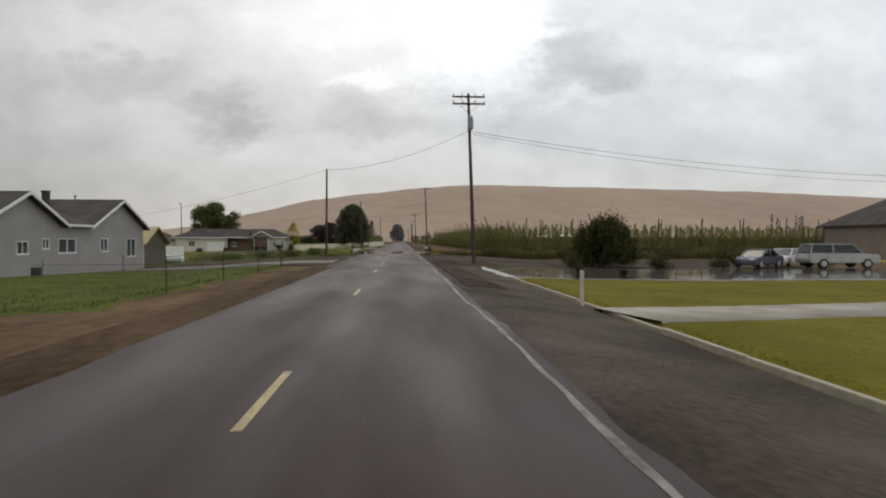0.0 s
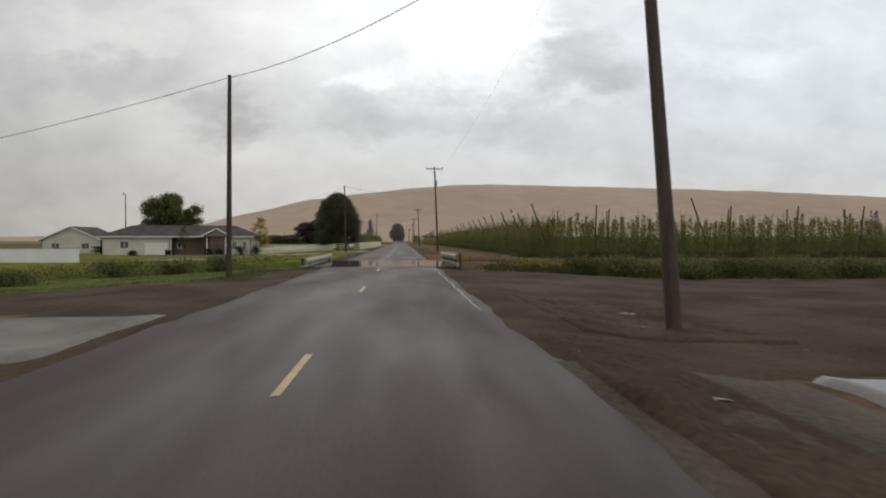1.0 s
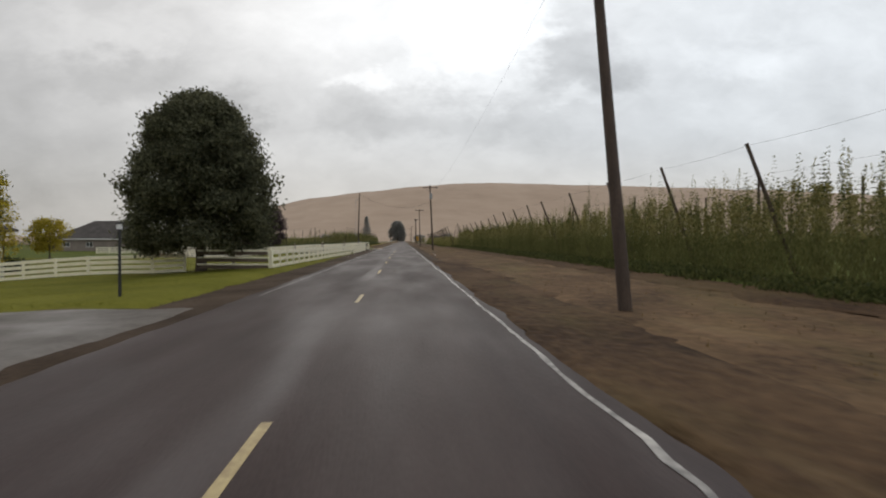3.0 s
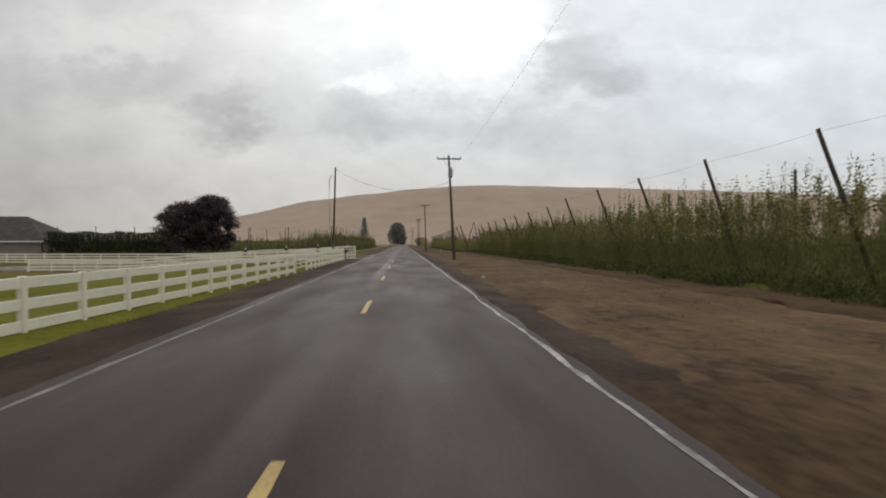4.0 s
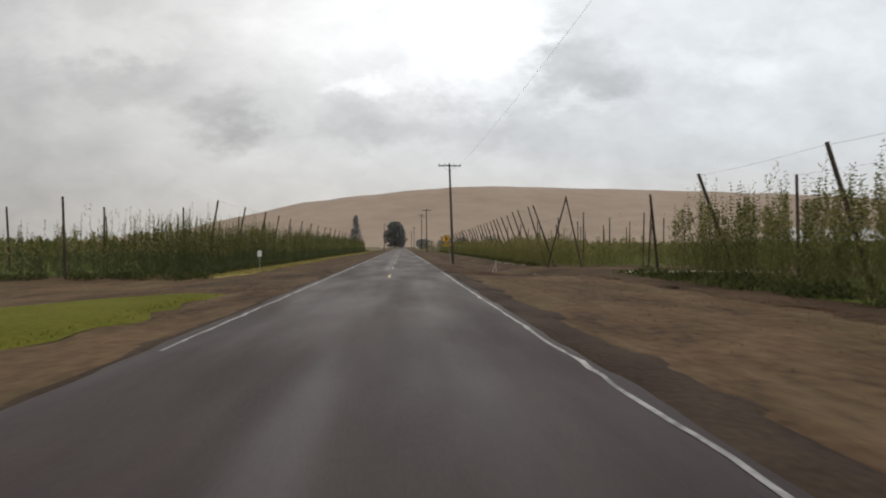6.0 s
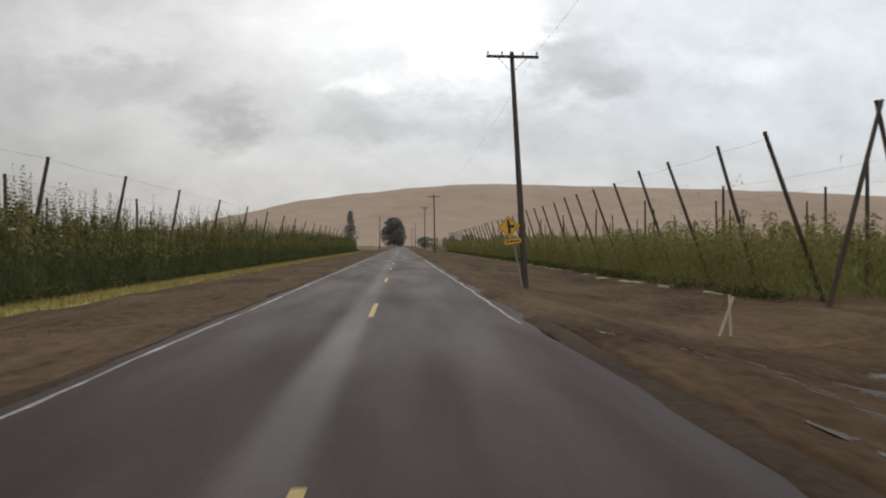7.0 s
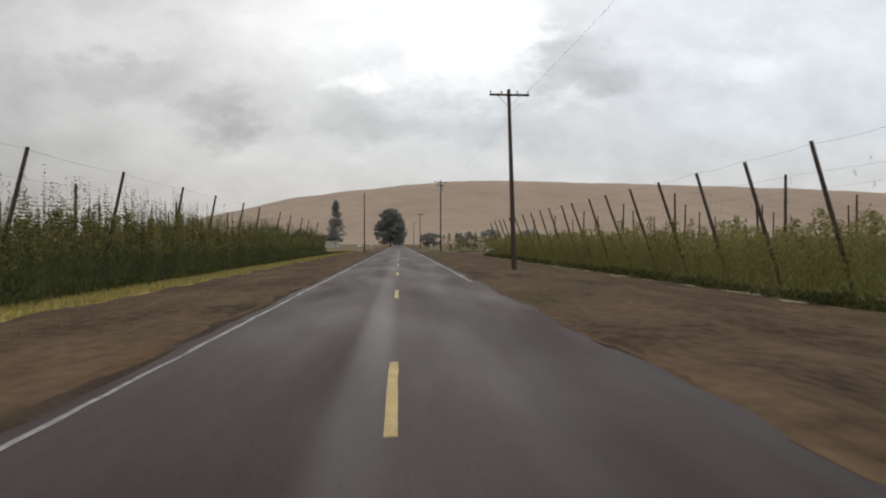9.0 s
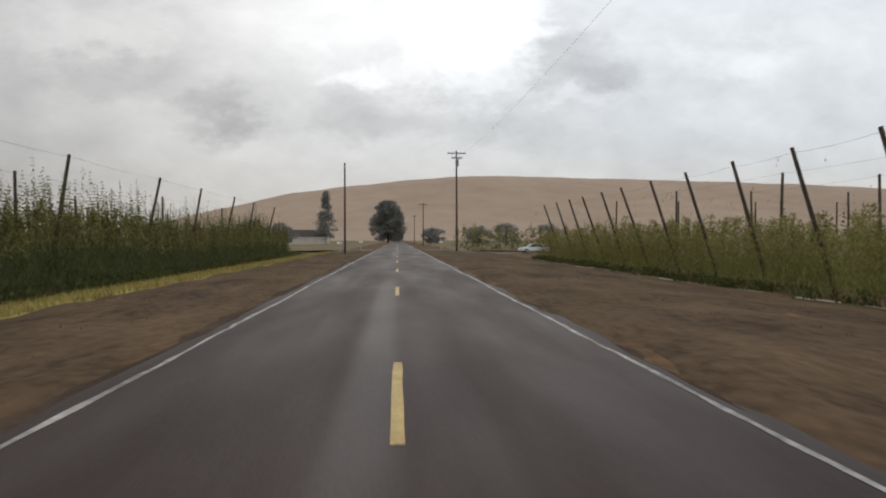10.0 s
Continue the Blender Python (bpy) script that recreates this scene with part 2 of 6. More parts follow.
M["rough_grass"] = stuff_mat("rough_grass", (0.050, 0.066, 0.014), (0.115, 0.130, 0.032), 0.5, 6, 0.95, None, 0.8, depth=0.06, spec=0.05)
M["stubble"] = stuff_mat("stubble_field", (0.13, 0.108, 0.066), (0.21, 0.170, 0.105), 0.05, 0.6, 0.95, None, 0.5, depth=0.05, spec=0.05)
M["dry_grass"] = stuff_mat("dry_grass", (0.26, 0.215, 0.060), (0.42, 0.345, 0.125), 0.8, 6, 0.95, None, 0.8, depth=0.05, spec=0.05)
M["blades"] = leaf_mat("grass_blades", (0.086, 0.088, 0.010), (0.168, 0.164, 0.028))
M["olive_blades"] = leaf_mat("olive_blades", (0.100, 0.090, 0.011), (0.192, 0.168, 0.028))
M["weed_blades"] = leaf_mat("weed_blades", (0.048, 0.060, 0.020), (0.118, 0.124, 0.046))
M["dry_blades"] = leaf_mat("dry_blades", (0.195, 0.169, 0.054), (0.442, 0.364, 0.144))
M["bank_blades"] = leaf_mat("bank_blades", (0.075, 0.052, 0.022), (0.18, 0.122, 0.052))
M["pale_silt"] = stuff_mat("pale_silt", (0.16, 0.15, 0.10), (0.34, 0.31, 0.22), 1.5, 9, 0.8, 0.5, 0.5, depth=0.02, spec=0.2)
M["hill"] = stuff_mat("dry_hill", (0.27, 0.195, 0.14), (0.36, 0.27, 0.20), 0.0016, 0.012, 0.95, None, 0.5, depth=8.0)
M["yellow"] = stuff_mat("yellow_paint", (0.26, 0.17, 0.04), (0.55, 0.39, 0.10), 2.0, 20, 0.5, None, 0.2, depth=0.004)
M["yellow_worn"] = stuff_mat("worn_yellow_paint", (0.20, 0.14, 0.06), (0.50, 0.40, 0.19), 2.0, 16, 0.5, None, 0.2, depth=0.004)
M["white_line"] = stuff_mat("worn_white_paint", (0.10, 0.095, 0.09), (0.46, 0.435, 0.405), 0.8, 7, 0.5, None, 0.2, depth=0.004, low=0.42, high=0.66)
M["faint_line"] = stuff_mat("faint_white_paint", (0.045, 0.038, 0.036), (0.26, 0.245, 0.23), 0.9, 6, 0.55, None, 0.2, depth=0.004, low=0.42, high=0.68)
M["vinyl"] = stuff_mat("white_vinyl", (0.72, 0.67, 0.50), (0.86, 0.81, 0.64), 0.6, 9, 0.45, None, 0.05, depth=0.003)
M["pole_wood"] = stuff_mat("creosote_pole", (0.030, 0.019, 0.013), (0.085, 0.055, 0.038), 1.2, 16, 0.8, None, 0.6,
                           stretch=(4, 4, 0.4), depth=0.015)
M["hop_wood"] = stuff_mat("weathered_hop_pole", (0.040, 0.027, 0.018), (0.105, 0.075, 0.052), 1.5, 14, 0.85, None, 0.6,
                          stretch=(4, 4, 0.4), depth=0.015)
M["board"] = stuff_mat("brown_timber", (0.07, 0.05, 0.035), (0.15, 0.11, 0.08), 1.2, 16, 0.8, None, 0.4, stretch=(1, 1, 5), depth=0.01)
M["pale_wood"] = stuff_mat("pale_stake", (0.42, 0.36, 0.28), (0.62, 0.55, 0.45), 2, 14, 0.8, None, 0.2, depth=0.005)
M["steel"] = stuff_mat("galvanised_steel", (0.34, 0.325, 0.29), (0.52, 0.50, 0.45), 1.0, 10, 0.55, 0.42, 0.1, metal=0.3, depth=0.004)
M["grey_paint"] = stuff_mat("grey_metal", (0.20, 0.21, 0.22), (0.30, 0.31, 0.32), 2, 10, 0.5, None, 0.1, depth=0.003)
M["black"] = stuff_mat("black_rubber", (0.012, 0.012, 0.012), (0.03, 0.03, 0.03), 4, 30, 0.7, None, 0.2, depth=0.004)
M["wire"] = stuff_mat("wire", (0.03, 0.03, 0.032), (0.07, 0.07, 0.075), 3, 9, 0.6, None, 0)
M["porcelain"] = stuff_mat("insulator", (0.25, 0.24, 0.22), (0.4, 0.38, 0.36), 4, 20, 0.3, None, 0)
M["grey_siding"] = stuff_mat("grey_siding", (0.27, 0.25, 0.235), (0.36, 0.335, 0.31), 0.6, 9, 0.7, None, 0.15, depth=0.01)
M["beige_stucco"] = stuff_mat("beige_stucco", (0.50, 0.46, 0.38), (0.64, 0.60, 0.51), 0.5, 12, 0.85, None, 0.3, depth=0.01)
M["brown_brick"] = stuff_mat("brown_brick", (0.10, 0.062, 0.048), (0.19, 0.115, 0.085), 1.2, 9, 0.85, None, 0.4, depth=0.01)
M["olive_wall"] = stuff_mat("olive_boards", (0.075, 0.068, 0.042), (0.13, 0.115, 0.07), 0.7, 9, 0.8, None, 0.3, depth=0.01)
M["brown_wall"] = stuff_mat("taupe_siding", (0.17, 0.14, 0.12), (0.25, 0.21, 0.18), 0.7, 9, 0.8, None, 0.3, depth=0.01)
M["shingle"] = stuff_mat("dark_shingle", (0.048, 0.043, 0.041), (0.100, 0.090, 0.085), 0.8, 10, 0.9, None, 0.5, depth=0.02, spec=0.12)
M["tan_roof"] = stuff_mat("tan_roof", (0.32, 0.25, 0.12), (0.46, 0.37, 0.19), 0.7, 9, 0.7, None, 0.3, depth=0.01)
M["white_trim"] = stuff_mat("white_trim", (0.70, 0.69, 0.66), (0.82, 0.81, 0.78), 0.8, 10, 0.5, None, 0.05, depth=0.002)
M["bark"] = stuff_mat("bark", (0.035, 0.025, 0.018), (0.09, 0.065, 0.048), 2, 12, 0.9, None, 0.8, stretch=(3, 3, 0.7), depth=0.03)
M["leaf_dark"] = leaf_mat("dark_maple_leaf", (0.068, 0.073, 0.044), (0.166, 0.165, 0.098))
M["leaf_mid"] = leaf_mat("green_leaf", (0.075, 0.092, 0.033), (0.195, 0.203, 0.078))
M["leaf_plum"] = leaf_mat("plum_leaf", (0.060, 0.046, 0.051), (0.149, 0.109, 0.118))
M["leaf_gold"] = leaf_mat("golden_leaf", (0.27, 0.215, 0.02), (0.56, 0.46, 0.07))
M["leaf_willow"] = leaf_mat("willow_leaf", (0.045, 0.050, 0.016), (0.120, 0.115, 0.042))
# foot leaves, darkened to carry the shade low in the hop wall
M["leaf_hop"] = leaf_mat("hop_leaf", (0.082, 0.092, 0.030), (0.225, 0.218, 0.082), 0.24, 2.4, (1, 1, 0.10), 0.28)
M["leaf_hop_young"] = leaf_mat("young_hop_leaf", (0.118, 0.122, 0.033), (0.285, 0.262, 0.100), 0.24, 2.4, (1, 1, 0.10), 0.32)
M["leaf_hedge"] = leaf_mat("hedge_leaf", (0.018, 0.027, 0.013), (0.053, 0.063, 0.028))
# greyed and paled: distance haze is put into this leaf colour
M["leaf_hazed"] = leaf_mat("hazed_far_leaf", (0.226, 0.226, 0.212), (0.368, 0.358, 0.335))
# young growth's paler green, with light on the hop tops painted in
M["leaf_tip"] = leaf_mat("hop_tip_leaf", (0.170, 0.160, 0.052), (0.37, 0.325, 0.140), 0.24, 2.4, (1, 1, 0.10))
M["leaf_hop_west"] = leaf_mat("west_hop_leaf", (0.070, 0.084, 0.036), (0.185, 0.196, 0.090), 0.24, 2.4, (1, 1, 0.10))
M["leaf_shoot"] = leaf_mat("hop_shoot_leaf", (0.070, 0.078, 0.026), (0.19, 0.19, 0.075))
M["leaf_yellow"] = leaf_mat("yellow_bush_leaf", (0.16, 0.11, 0.025), (0.36, 0.26, 0.07))
M["sign_yellow"] = stuff_mat("sign_yellow", (0.72, 0.36, 0.015), (0.84, 0.45, 0.03), 2, 12, 0.4, None, 0)
M["sign_black"] = stuff_mat("sign_black", (0.012, 0.012, 0.012), (0.022, 0.022, 0.022), 2, 12, 0.5, None, 0)
M["car_blue"] = stuff_mat("blue_grey_paint", (0.085, 0.095, 0.12), (0.11, 0.12, 0.15), 1, 20, 0.25, None, 0, metal=0.3)
M["car_white"] = stuff_mat("white_car_paint", (0.68, 0.68, 0.67), (0.78, 0.78, 0.77), 1, 20, 0.25, None, 0)
M["car_silver"] = stuff_mat("grey_car_paint", (0.30, 0.30, 0.285), (0.40, 0.395, 0.38), 1, 20, 0.28, None, 0, metal=0.3)
M["tank_white"] = stuff_mat("tank_white", (0.68, 0.68, 0.66), (0.80, 0.80, 0.78), 1, 9, 0.4, None, 0.05)


def glass_mat(name, tint, rough=0.03):
    m = bpy.data.materials.new(name)
    m.use_nodes = True
    p = m.node_tree.nodes["Principled BSDF"]
    p.inputs["Base Color"].default_value = (*tint, 1)
    p.inputs["Roughness"].default_value = rough
    p.inputs["Transmission Weight"].default_value = 0.85
    p.inputs["IOR"].default_value = 1.45
    return m


M["pane"] = glass_mat("window_glass", (0.45, 0.48, 0.48))
M["car_glass"] = glass_mat("tinted_glass", (0.035, 0.037, 0.037), 0.12)
M["lamp_red"] = stuff_mat("red_lens", (0.25, 0.01, 0.01), (0.35, 0.02, 0.02), 5, 20, 0.2, None, 0)
M["lamp_clear"] = stuff_mat("clear_lens", (0.6, 0.6, 0.6), (0.75, 0.75, 0.75), 5, 20, 0.1, None, 0)

# ================= small builders =================


def mesh_of(name, bm, mat):
    me = bpy.data.meshes.new(name)
    bm.to_mesh(me)
    bm.free()
    me.materials.append(M[mat])
    return me


def part(name, bm, mat, parent, label=""):
    ob = new(name, bm if isinstance(bm, bpy.types.Mesh) else mesh_of(name, bm, mat))
    ob.parent = parent
    return tagged(ob, label) if label else ob


def thing(name, label, category, m=None, group="", kind=""):
    ob = new(name)
    ob.empty_display_size = 0.3
    if m is not None:
        ob.matrix_world = m
    return tagged(ob, label, category, group, kind)


def box(bm, x0, x1, y0, y1, z0, z1, m=None):
    vs = [bm.verts.new(Vector((x, y, z)) if m is None else m @ Vector((x, y, z)))
          for x in (x0, x1) for y in (y0, y1) for z in (z0, z1)]
    for f in ((0, 1, 3, 2), (4, 6, 7, 5), (0, 4, 5, 1), (2, 3, 7, 6), (0, 2, 6, 4), (1, 5, 7, 3)):
        bm.faces.new([vs[i] for i in f])
    return vs


def boxes(*args, bevel=0.0):
    bm = bmesh.new()
    for a in args:
        box(bm, *a)
    if bevel:
        bmesh.ops.bevel(bm, geom=bm.edges[:], offset=bevel, segments=1, affect="EDGES")
    return bm


def tube(bm, pts, radii, sides=8):
    """A bent, tapering round bar through the points."""
    pts = [Vector(p) for p in pts]
    rings = []
    for i, p in enumerate(pts):
        d = (pts[min(i + 1, len(pts) - 1)] - pts[max(i - 1, 0)]).normalized()
        q = d.to_track_quat("Z", "Y")
        rings.append([bm.verts.new(p + q @ Vector((radii[i] * math.cos(2 * math.pi * k / sides),
                                                   radii[i] * math.sin(2 * math.pi * k / sides), 0))) for k in range(sides)])
    for a, b in zip(rings, rings[1:]):
        for k in range(sides):
            bm.faces.new((a[k], a[(k + 1) % sides], b[(k + 1) % sides], b[k]))
    bm.faces.new(rings[0][::-1])
    bm.faces.new(rings[-1])
    return bm


def prism(bm, outline, y0, y1, m=None):
    """An outline in x and z, drawn out along y."""
    fix = (lambda v: v) if m is None else (lambda v: m @ v)
    a = [bm.verts.new(fix(Vector((x, y0, z)))) for x, z in outline]
    b = [bm.verts.new(fix(Vector((x, y1, z)))) for x, z in outline]
    n = len(outline)
    bm.faces.new(a)
    bm.faces.new(b[::-1])
    for i in range(n):
        bm.faces.new((a[i], b[i], b[(i + 1) % n], a[(i + 1) % n]))
    bmesh.ops.recalc_face_normals(bm, faces=bm.faces[:])
    return bm


def quads_mesh(name, centres, sizes, mat, rng, upright=0.0, aspect=1.0, flat=0.0):
    """Many small leaf blades, each turned its own way, as one mesh."""
    n = len(centres)
    a = rng.normal(size=(n, 3))
    if upright:
        a *= 1 - upright
        a[:, 2] += np.sign(a[:, 2]) * upright * 1.6
    a[:, 2] *= 1 - flat
    a /= np.linalg.norm(a, axis=1)[:, None]
    b = np.cross(a, rng.normal(size=(n, 3)))
    b /= np.linalg.norm(b, axis=1)[:, None]
    s = np.asarray(sizes)[:, None] / 2
    c = np.asarray(centres)
    fold = np.cross(a, b) * s * 0.35
    v = np.stack([c - a * s - b * s * 0.25, c - b * s * aspect + fold, c + a * s * 1.1, c + b * s * aspect + fold], axis=1).reshape(-1, 3)
    return raw_mesh(name, v, np.arange(4 * n).reshape(-1, 4), mat)


def raw_mesh(name, verts, faces, mat):
    me = bpy.data.meshes.new(name)
    me.vertices.add(len(verts))
    me.vertices.foreach_set("co", np.asarray(verts, dtype=np.float32).ravel())
    k = faces.shape[1]
    me.loops.add(faces.size)
    me.loops.foreach_set("vertex_index", np.asarray(faces, dtype=np.int32).ravel())
    me.polygons.add(len(faces))
    me.polygons.foreach_set("loop_start", np.arange(0, faces.size, k, dtype=np.int32))
    me.update(calc_edges=True)
    me.materials.append(M[mat])
    return me


def smooth_step(x, a, b):
    u = np.clip((x - a) / (b - a), 0, 1)
    return u * u * (3 - 2 * u)


# ================= ground =================
CANAL = (69.2, 76.8)


def land(x, y):
    """Height of the ground: level with the road, then falling to the fields on both sides; a canal crosses under the bridge."""
    x, y = np.asarray(x, float), np.asarray(y, float)
    east = 1 - smooth_step(y, 82, 96) * (1 - smooth_step(y, 254, 272))
    z = -0.5 * smooth_step(x, 6.3, 17) * east - (0.40 + 0.20 * smooth_step(y, 215, 260)) * smooth_step(-x, 6.0, 15) - 0.7 * smooth_step(-x, 15, 28) * (1 - smooth_step(y, 215, 260))
    z = z - 0.05 * smooth_step(np.abs(x), 3.5, 4.6)
    # the yard of the grey house falls to the north
    z = z + smooth_step(-x, 11, 19) * (0.32 * (1 - smooth_step(y, 26, 42)) - 0.25 * smooth_step(y, 42, 50) * (1 - smooth_step(y, 53, 57)))
    # the shoulder falls to the kerb and the lot
    z = z - 0.28 * smooth_step(x, 4.0, 6.6) * (1 - smooth_step(x, 8, 16)) * (1 - smooth_step(y, 50, 64))
    # a shallow ditch by the field track
    z = z - 0.8 * smooth_step(x, 4.3, 8.6) * (1 - smooth_step(x, 10, 15)) * smooth_step(y, 254, 268) * (1 - smooth_step(y, 298, 330))
    cut = smooth_step(y, CANAL[0] - 0.9, CANAL[0] + 1.4) * (1 - smooth_step(y, CANAL[1] - 1.4, CANAL[1] + 0.9))
    return z - 1.9 * cut


def sheet(name, xs, ys, height, mat, label, category, kind="structure", keep=None):
    xs, ys = np.asarray(xs, float), np.asarray(ys, float)
    gx, gy = np.meshgrid(xs, ys)
    v = np.stack([gx, gy, height(gx, gy)], axis=-1).reshape(-1, 3)
    i, j = np.meshgrid(np.arange(len(xs) - 1), np.arange(len(ys) - 1))
    a = (j * len(xs) + i).ravel()
    f = np.stack([a, a + 1, a + 1 + len(xs), a + len(xs)], axis=1)
    if keep is not None:
        c = v[f].mean(axis=1)
        f = f[keep(c[:, 0], c[:, 1])]
    ob = new(name, raw_mesh(name, v, f, mat))
    ob.data.polygons.foreach_set("use_smooth", np.ones(len(f), dtype=bool))
    return tagged(ob, label, category, kind=kind)


def ripple(x, y, amount=0.03, size=0.45):
    return amount * (np.sin(x / size + 1.7 * np.sin(y / size / 1.9)) + np.sin(y / size * 0.83 + 2.1 * np.sin(x / size / 2.3)))


near_x = np.r_[-4600, -2500, -1200, -600, -300, -180, -120, np.arange(-90, -30, 6), np.arange(-30, -3.2, 0.6), -3.2, 0, 3.2,
               np.arange(3.8, 32, 0.6), np.arange(36, 90, 6), 120, 180, 300, 600, 1200, 2500, 4600]
near_y = np.r_[-1200, -400, -120, np.arange(-40, 62, 1.5), np.arange(63, 83, 0.4), np.arange(84, 480, 1.5), np.arange(480, 700, 12),
               760, 900, 1100, 1400, 1900, 2600, 3500, 4700]


def ground_height(x, y):
    off = smooth_step(np.abs(x), 3.6, 6)
    return land(x, y) - 0.05 - 0.04 * (1 - smooth_step(np.abs(x), 5, 9)) + off * ripple(x, y, 0.02) * (np.abs(x) < 60)


sheet("ground", near_x, near_y, ground_height, "dirt", "bare wet brown dirt ground reaching to the hills", "ground")


def patch(name, x0, x1, y0, y1, mat, label, category, lift=0.03, step=0.7, ragged=0.0, bumps=0.0):
    """A sheet that lies on the land, with an uneven outline."""
    xs = np.linspace(x0, x1, max(2, int((x1 - x0) / step) + 1))
    ys = np.linspace(y0, y1, max(2, int((y1 - y0) / step) + 1))

    def wob(v, k):
        return ragged * (np.sin(v * 0.9 + k) + 0.6 * np.sin(v * 2.3 + 2 * k) + 0.4 * np.sin(v * 5.1 + k))
    ob = sheet(name, xs, ys, lambda x, y: land(x, y) + lift + bumps * ripple(x, y, 1, 0.6), mat, label, category)
    co = np.zeros(len(ob.data.vertices) * 3, dtype=np.float32)
    ob.data.vertices.foreach_get("co", co)
    co = co.reshape(-1, 3)
    ex = np.minimum(np.abs(co[:, 0] - x0), np.abs(co[:, 0] - x1)) < 1e-3
    ey = np.minimum(np.abs(co[:, 1] - y0), np.abs(co[:, 1] - y1)) < 1e-3
    co[ex | ey, 2] -= 0.14
    co[ex, 0] += wob(co[ex, 1], 1.3)
    co[ey, 1] += wob(co[ey, 0], 0.4)
    ob.data.vertices.foreach_set("co", co.ravel())
    ob.data.update()
    return ob


# gravel shoulders along the road
patch("shoulder_west_4", -7.5, -3.0, 39, 68.4, "shoulder", "dark wet gravel verge beside the lane", "shoulder", 0.002, 0.5, 0.3, 0.01)
patch("shoulder_west", -4.0, -2.9, -30, 68.6, "shoulder", "dark wet gravel shoulder beside the road", "shoulder", -0.01, 0.4, 0.2, 0.006)
patch("shoulder_west_5", -4.4, -2.32, -30, 35, "ploughed", "dark wet mud washed over the edge of the asphalt", "shoulder", 0.03, 0.35, 0.12, 0.006)
patch("shoulder_west_2", -5.4, -2.9, 77.6, 206, "shoulder", "dark wet gravel shoulder beside the road", "shoulder", -0.01, 0.4, 0.15, 0.006)
patch("shoulder_west_3", -3.9, -2.9, 225, 470, "shoulder", "dark wet gravel shoulder beside the road", "shoulder", -0.01, 0.4, 0.2, 0.006)
patch("shoulder_east", 2.9, 7.1, -30, 42, "shoulder_grey", "dark wet gravel shoulder beside the kerb", "shoulder", -0.01, 0.4, 0.0, 0.006)
patch("shoulder_east_2", 2.9, 34, 41.5, 64.8, "shoulder", "wide dark wet gravel verge beside the road", "shoulder", -0.01, 0.5, 0.3, 0.006)
patch("shoulder_east_4", 2.9, 3.6, 276, 470, "shoulder", "dark wet gravel shoulder beside the road", "shoulder", -0.01, 0.35, 0.22, 0.006)
patch("shoulder_east_6", 2.9, 4.1, 77.8, 107, "ploughed", "dark wet muddy shoulder beside the road", "shoulder", -0.01, 0.4, 0.25, 0.008)
patch("shoulder_east_3", 2.9, 6.0, 106, 152, "ploughed", "dark churned mud shoulder beside the road", "shoulder", -0.004, 0.4, 0.55, 0.018)
patch("shoulder_east_5", 2.9, 4.5, 150, 275.5, "shoulder", "dark wet gravel shoulder beside the road", "shoulder", -0.01, 0.4, 0.3, 0.008)
patch("verge_dirt_east", 3.4, 15.2, 276.5, 462, "verge_dirt", "dark damp ploughed earth between road and hops", "verge", 0.012, 0.6, 0.15, 0.03)
patch("verge_dirt_west", -9.6, -3.6, 246, 462, "verge_dirt", "dark damp ploughed earth between road and hops", "verge", 0.012, 0.6, 0.15, 0.03)
patch("yard_south", -40, -5.0, 38.9, 41.4, "shoulder", "dark gravel yard beside the lane", "shoulder", 0.015, 0.8, 0.3, 0.012)
patch("yard_west", -40, -5.0, 47.6, 58, "shoulder", "dark gravel yard beside the lane", "shoulder", 0.02, 0.8, 0.3, 0.012)
patch("verge_dark_east", 11.0, 14.2, 96, 256, "ploughed", "dark damp soil strip along the foot of the hops", "verge", 0.012, 0.45, 0.35, 0.015)
# lanes and drives
patch("lane_west", -45, -3.3, 41.6, 47.2, "gravel", "pale wet gravel side lane", "lane", 0.05, 0.6, 0.25, 0.006)
patch("drive_house", -36, -3.4, 114.0, 121.8, "concrete_damp", "grey wet concrete driveway of the beige house", "driveway", 0.05, 0.6, 0.2, 0.006)
patch("drive_white_fence", -45, -2.65, 206.0, 225.3, "concrete_wet", "wet concrete driveway standing in rain water", "driveway", 0.055, 0.25, 0.10)
patch("field_track", 3.5, 40, 257, 277, "ploughed", "muddy field track between the hop yards", "track", 0.0, 0.7, 0.4, 0.010)
patch("side_road", 3.2, 160, 464, 471, "asphalt", "wet asphalt side road at the junction", "road", 0.03, 1.5, 0.05)
patch("side_road_west", -90, -3.2, 464, 471, "asphalt", "wet asphalt side road at the junction", "road", 0.03, 1.5, 0.05)
patch("lot_slab", 6.92, 42, 29.4, 42.0, "concrete_wet", "flooded concrete lot mirroring the willow", "driveway", 0.03, 0.25, 0.03)
# lawns
patch("lawn_east", 7.0, 45, -30, 29.3, "lawn_olive", "wet mown yellow-green lawn beside the lot", "lawn", 0.05, 0.6, 0.05, 0.006)


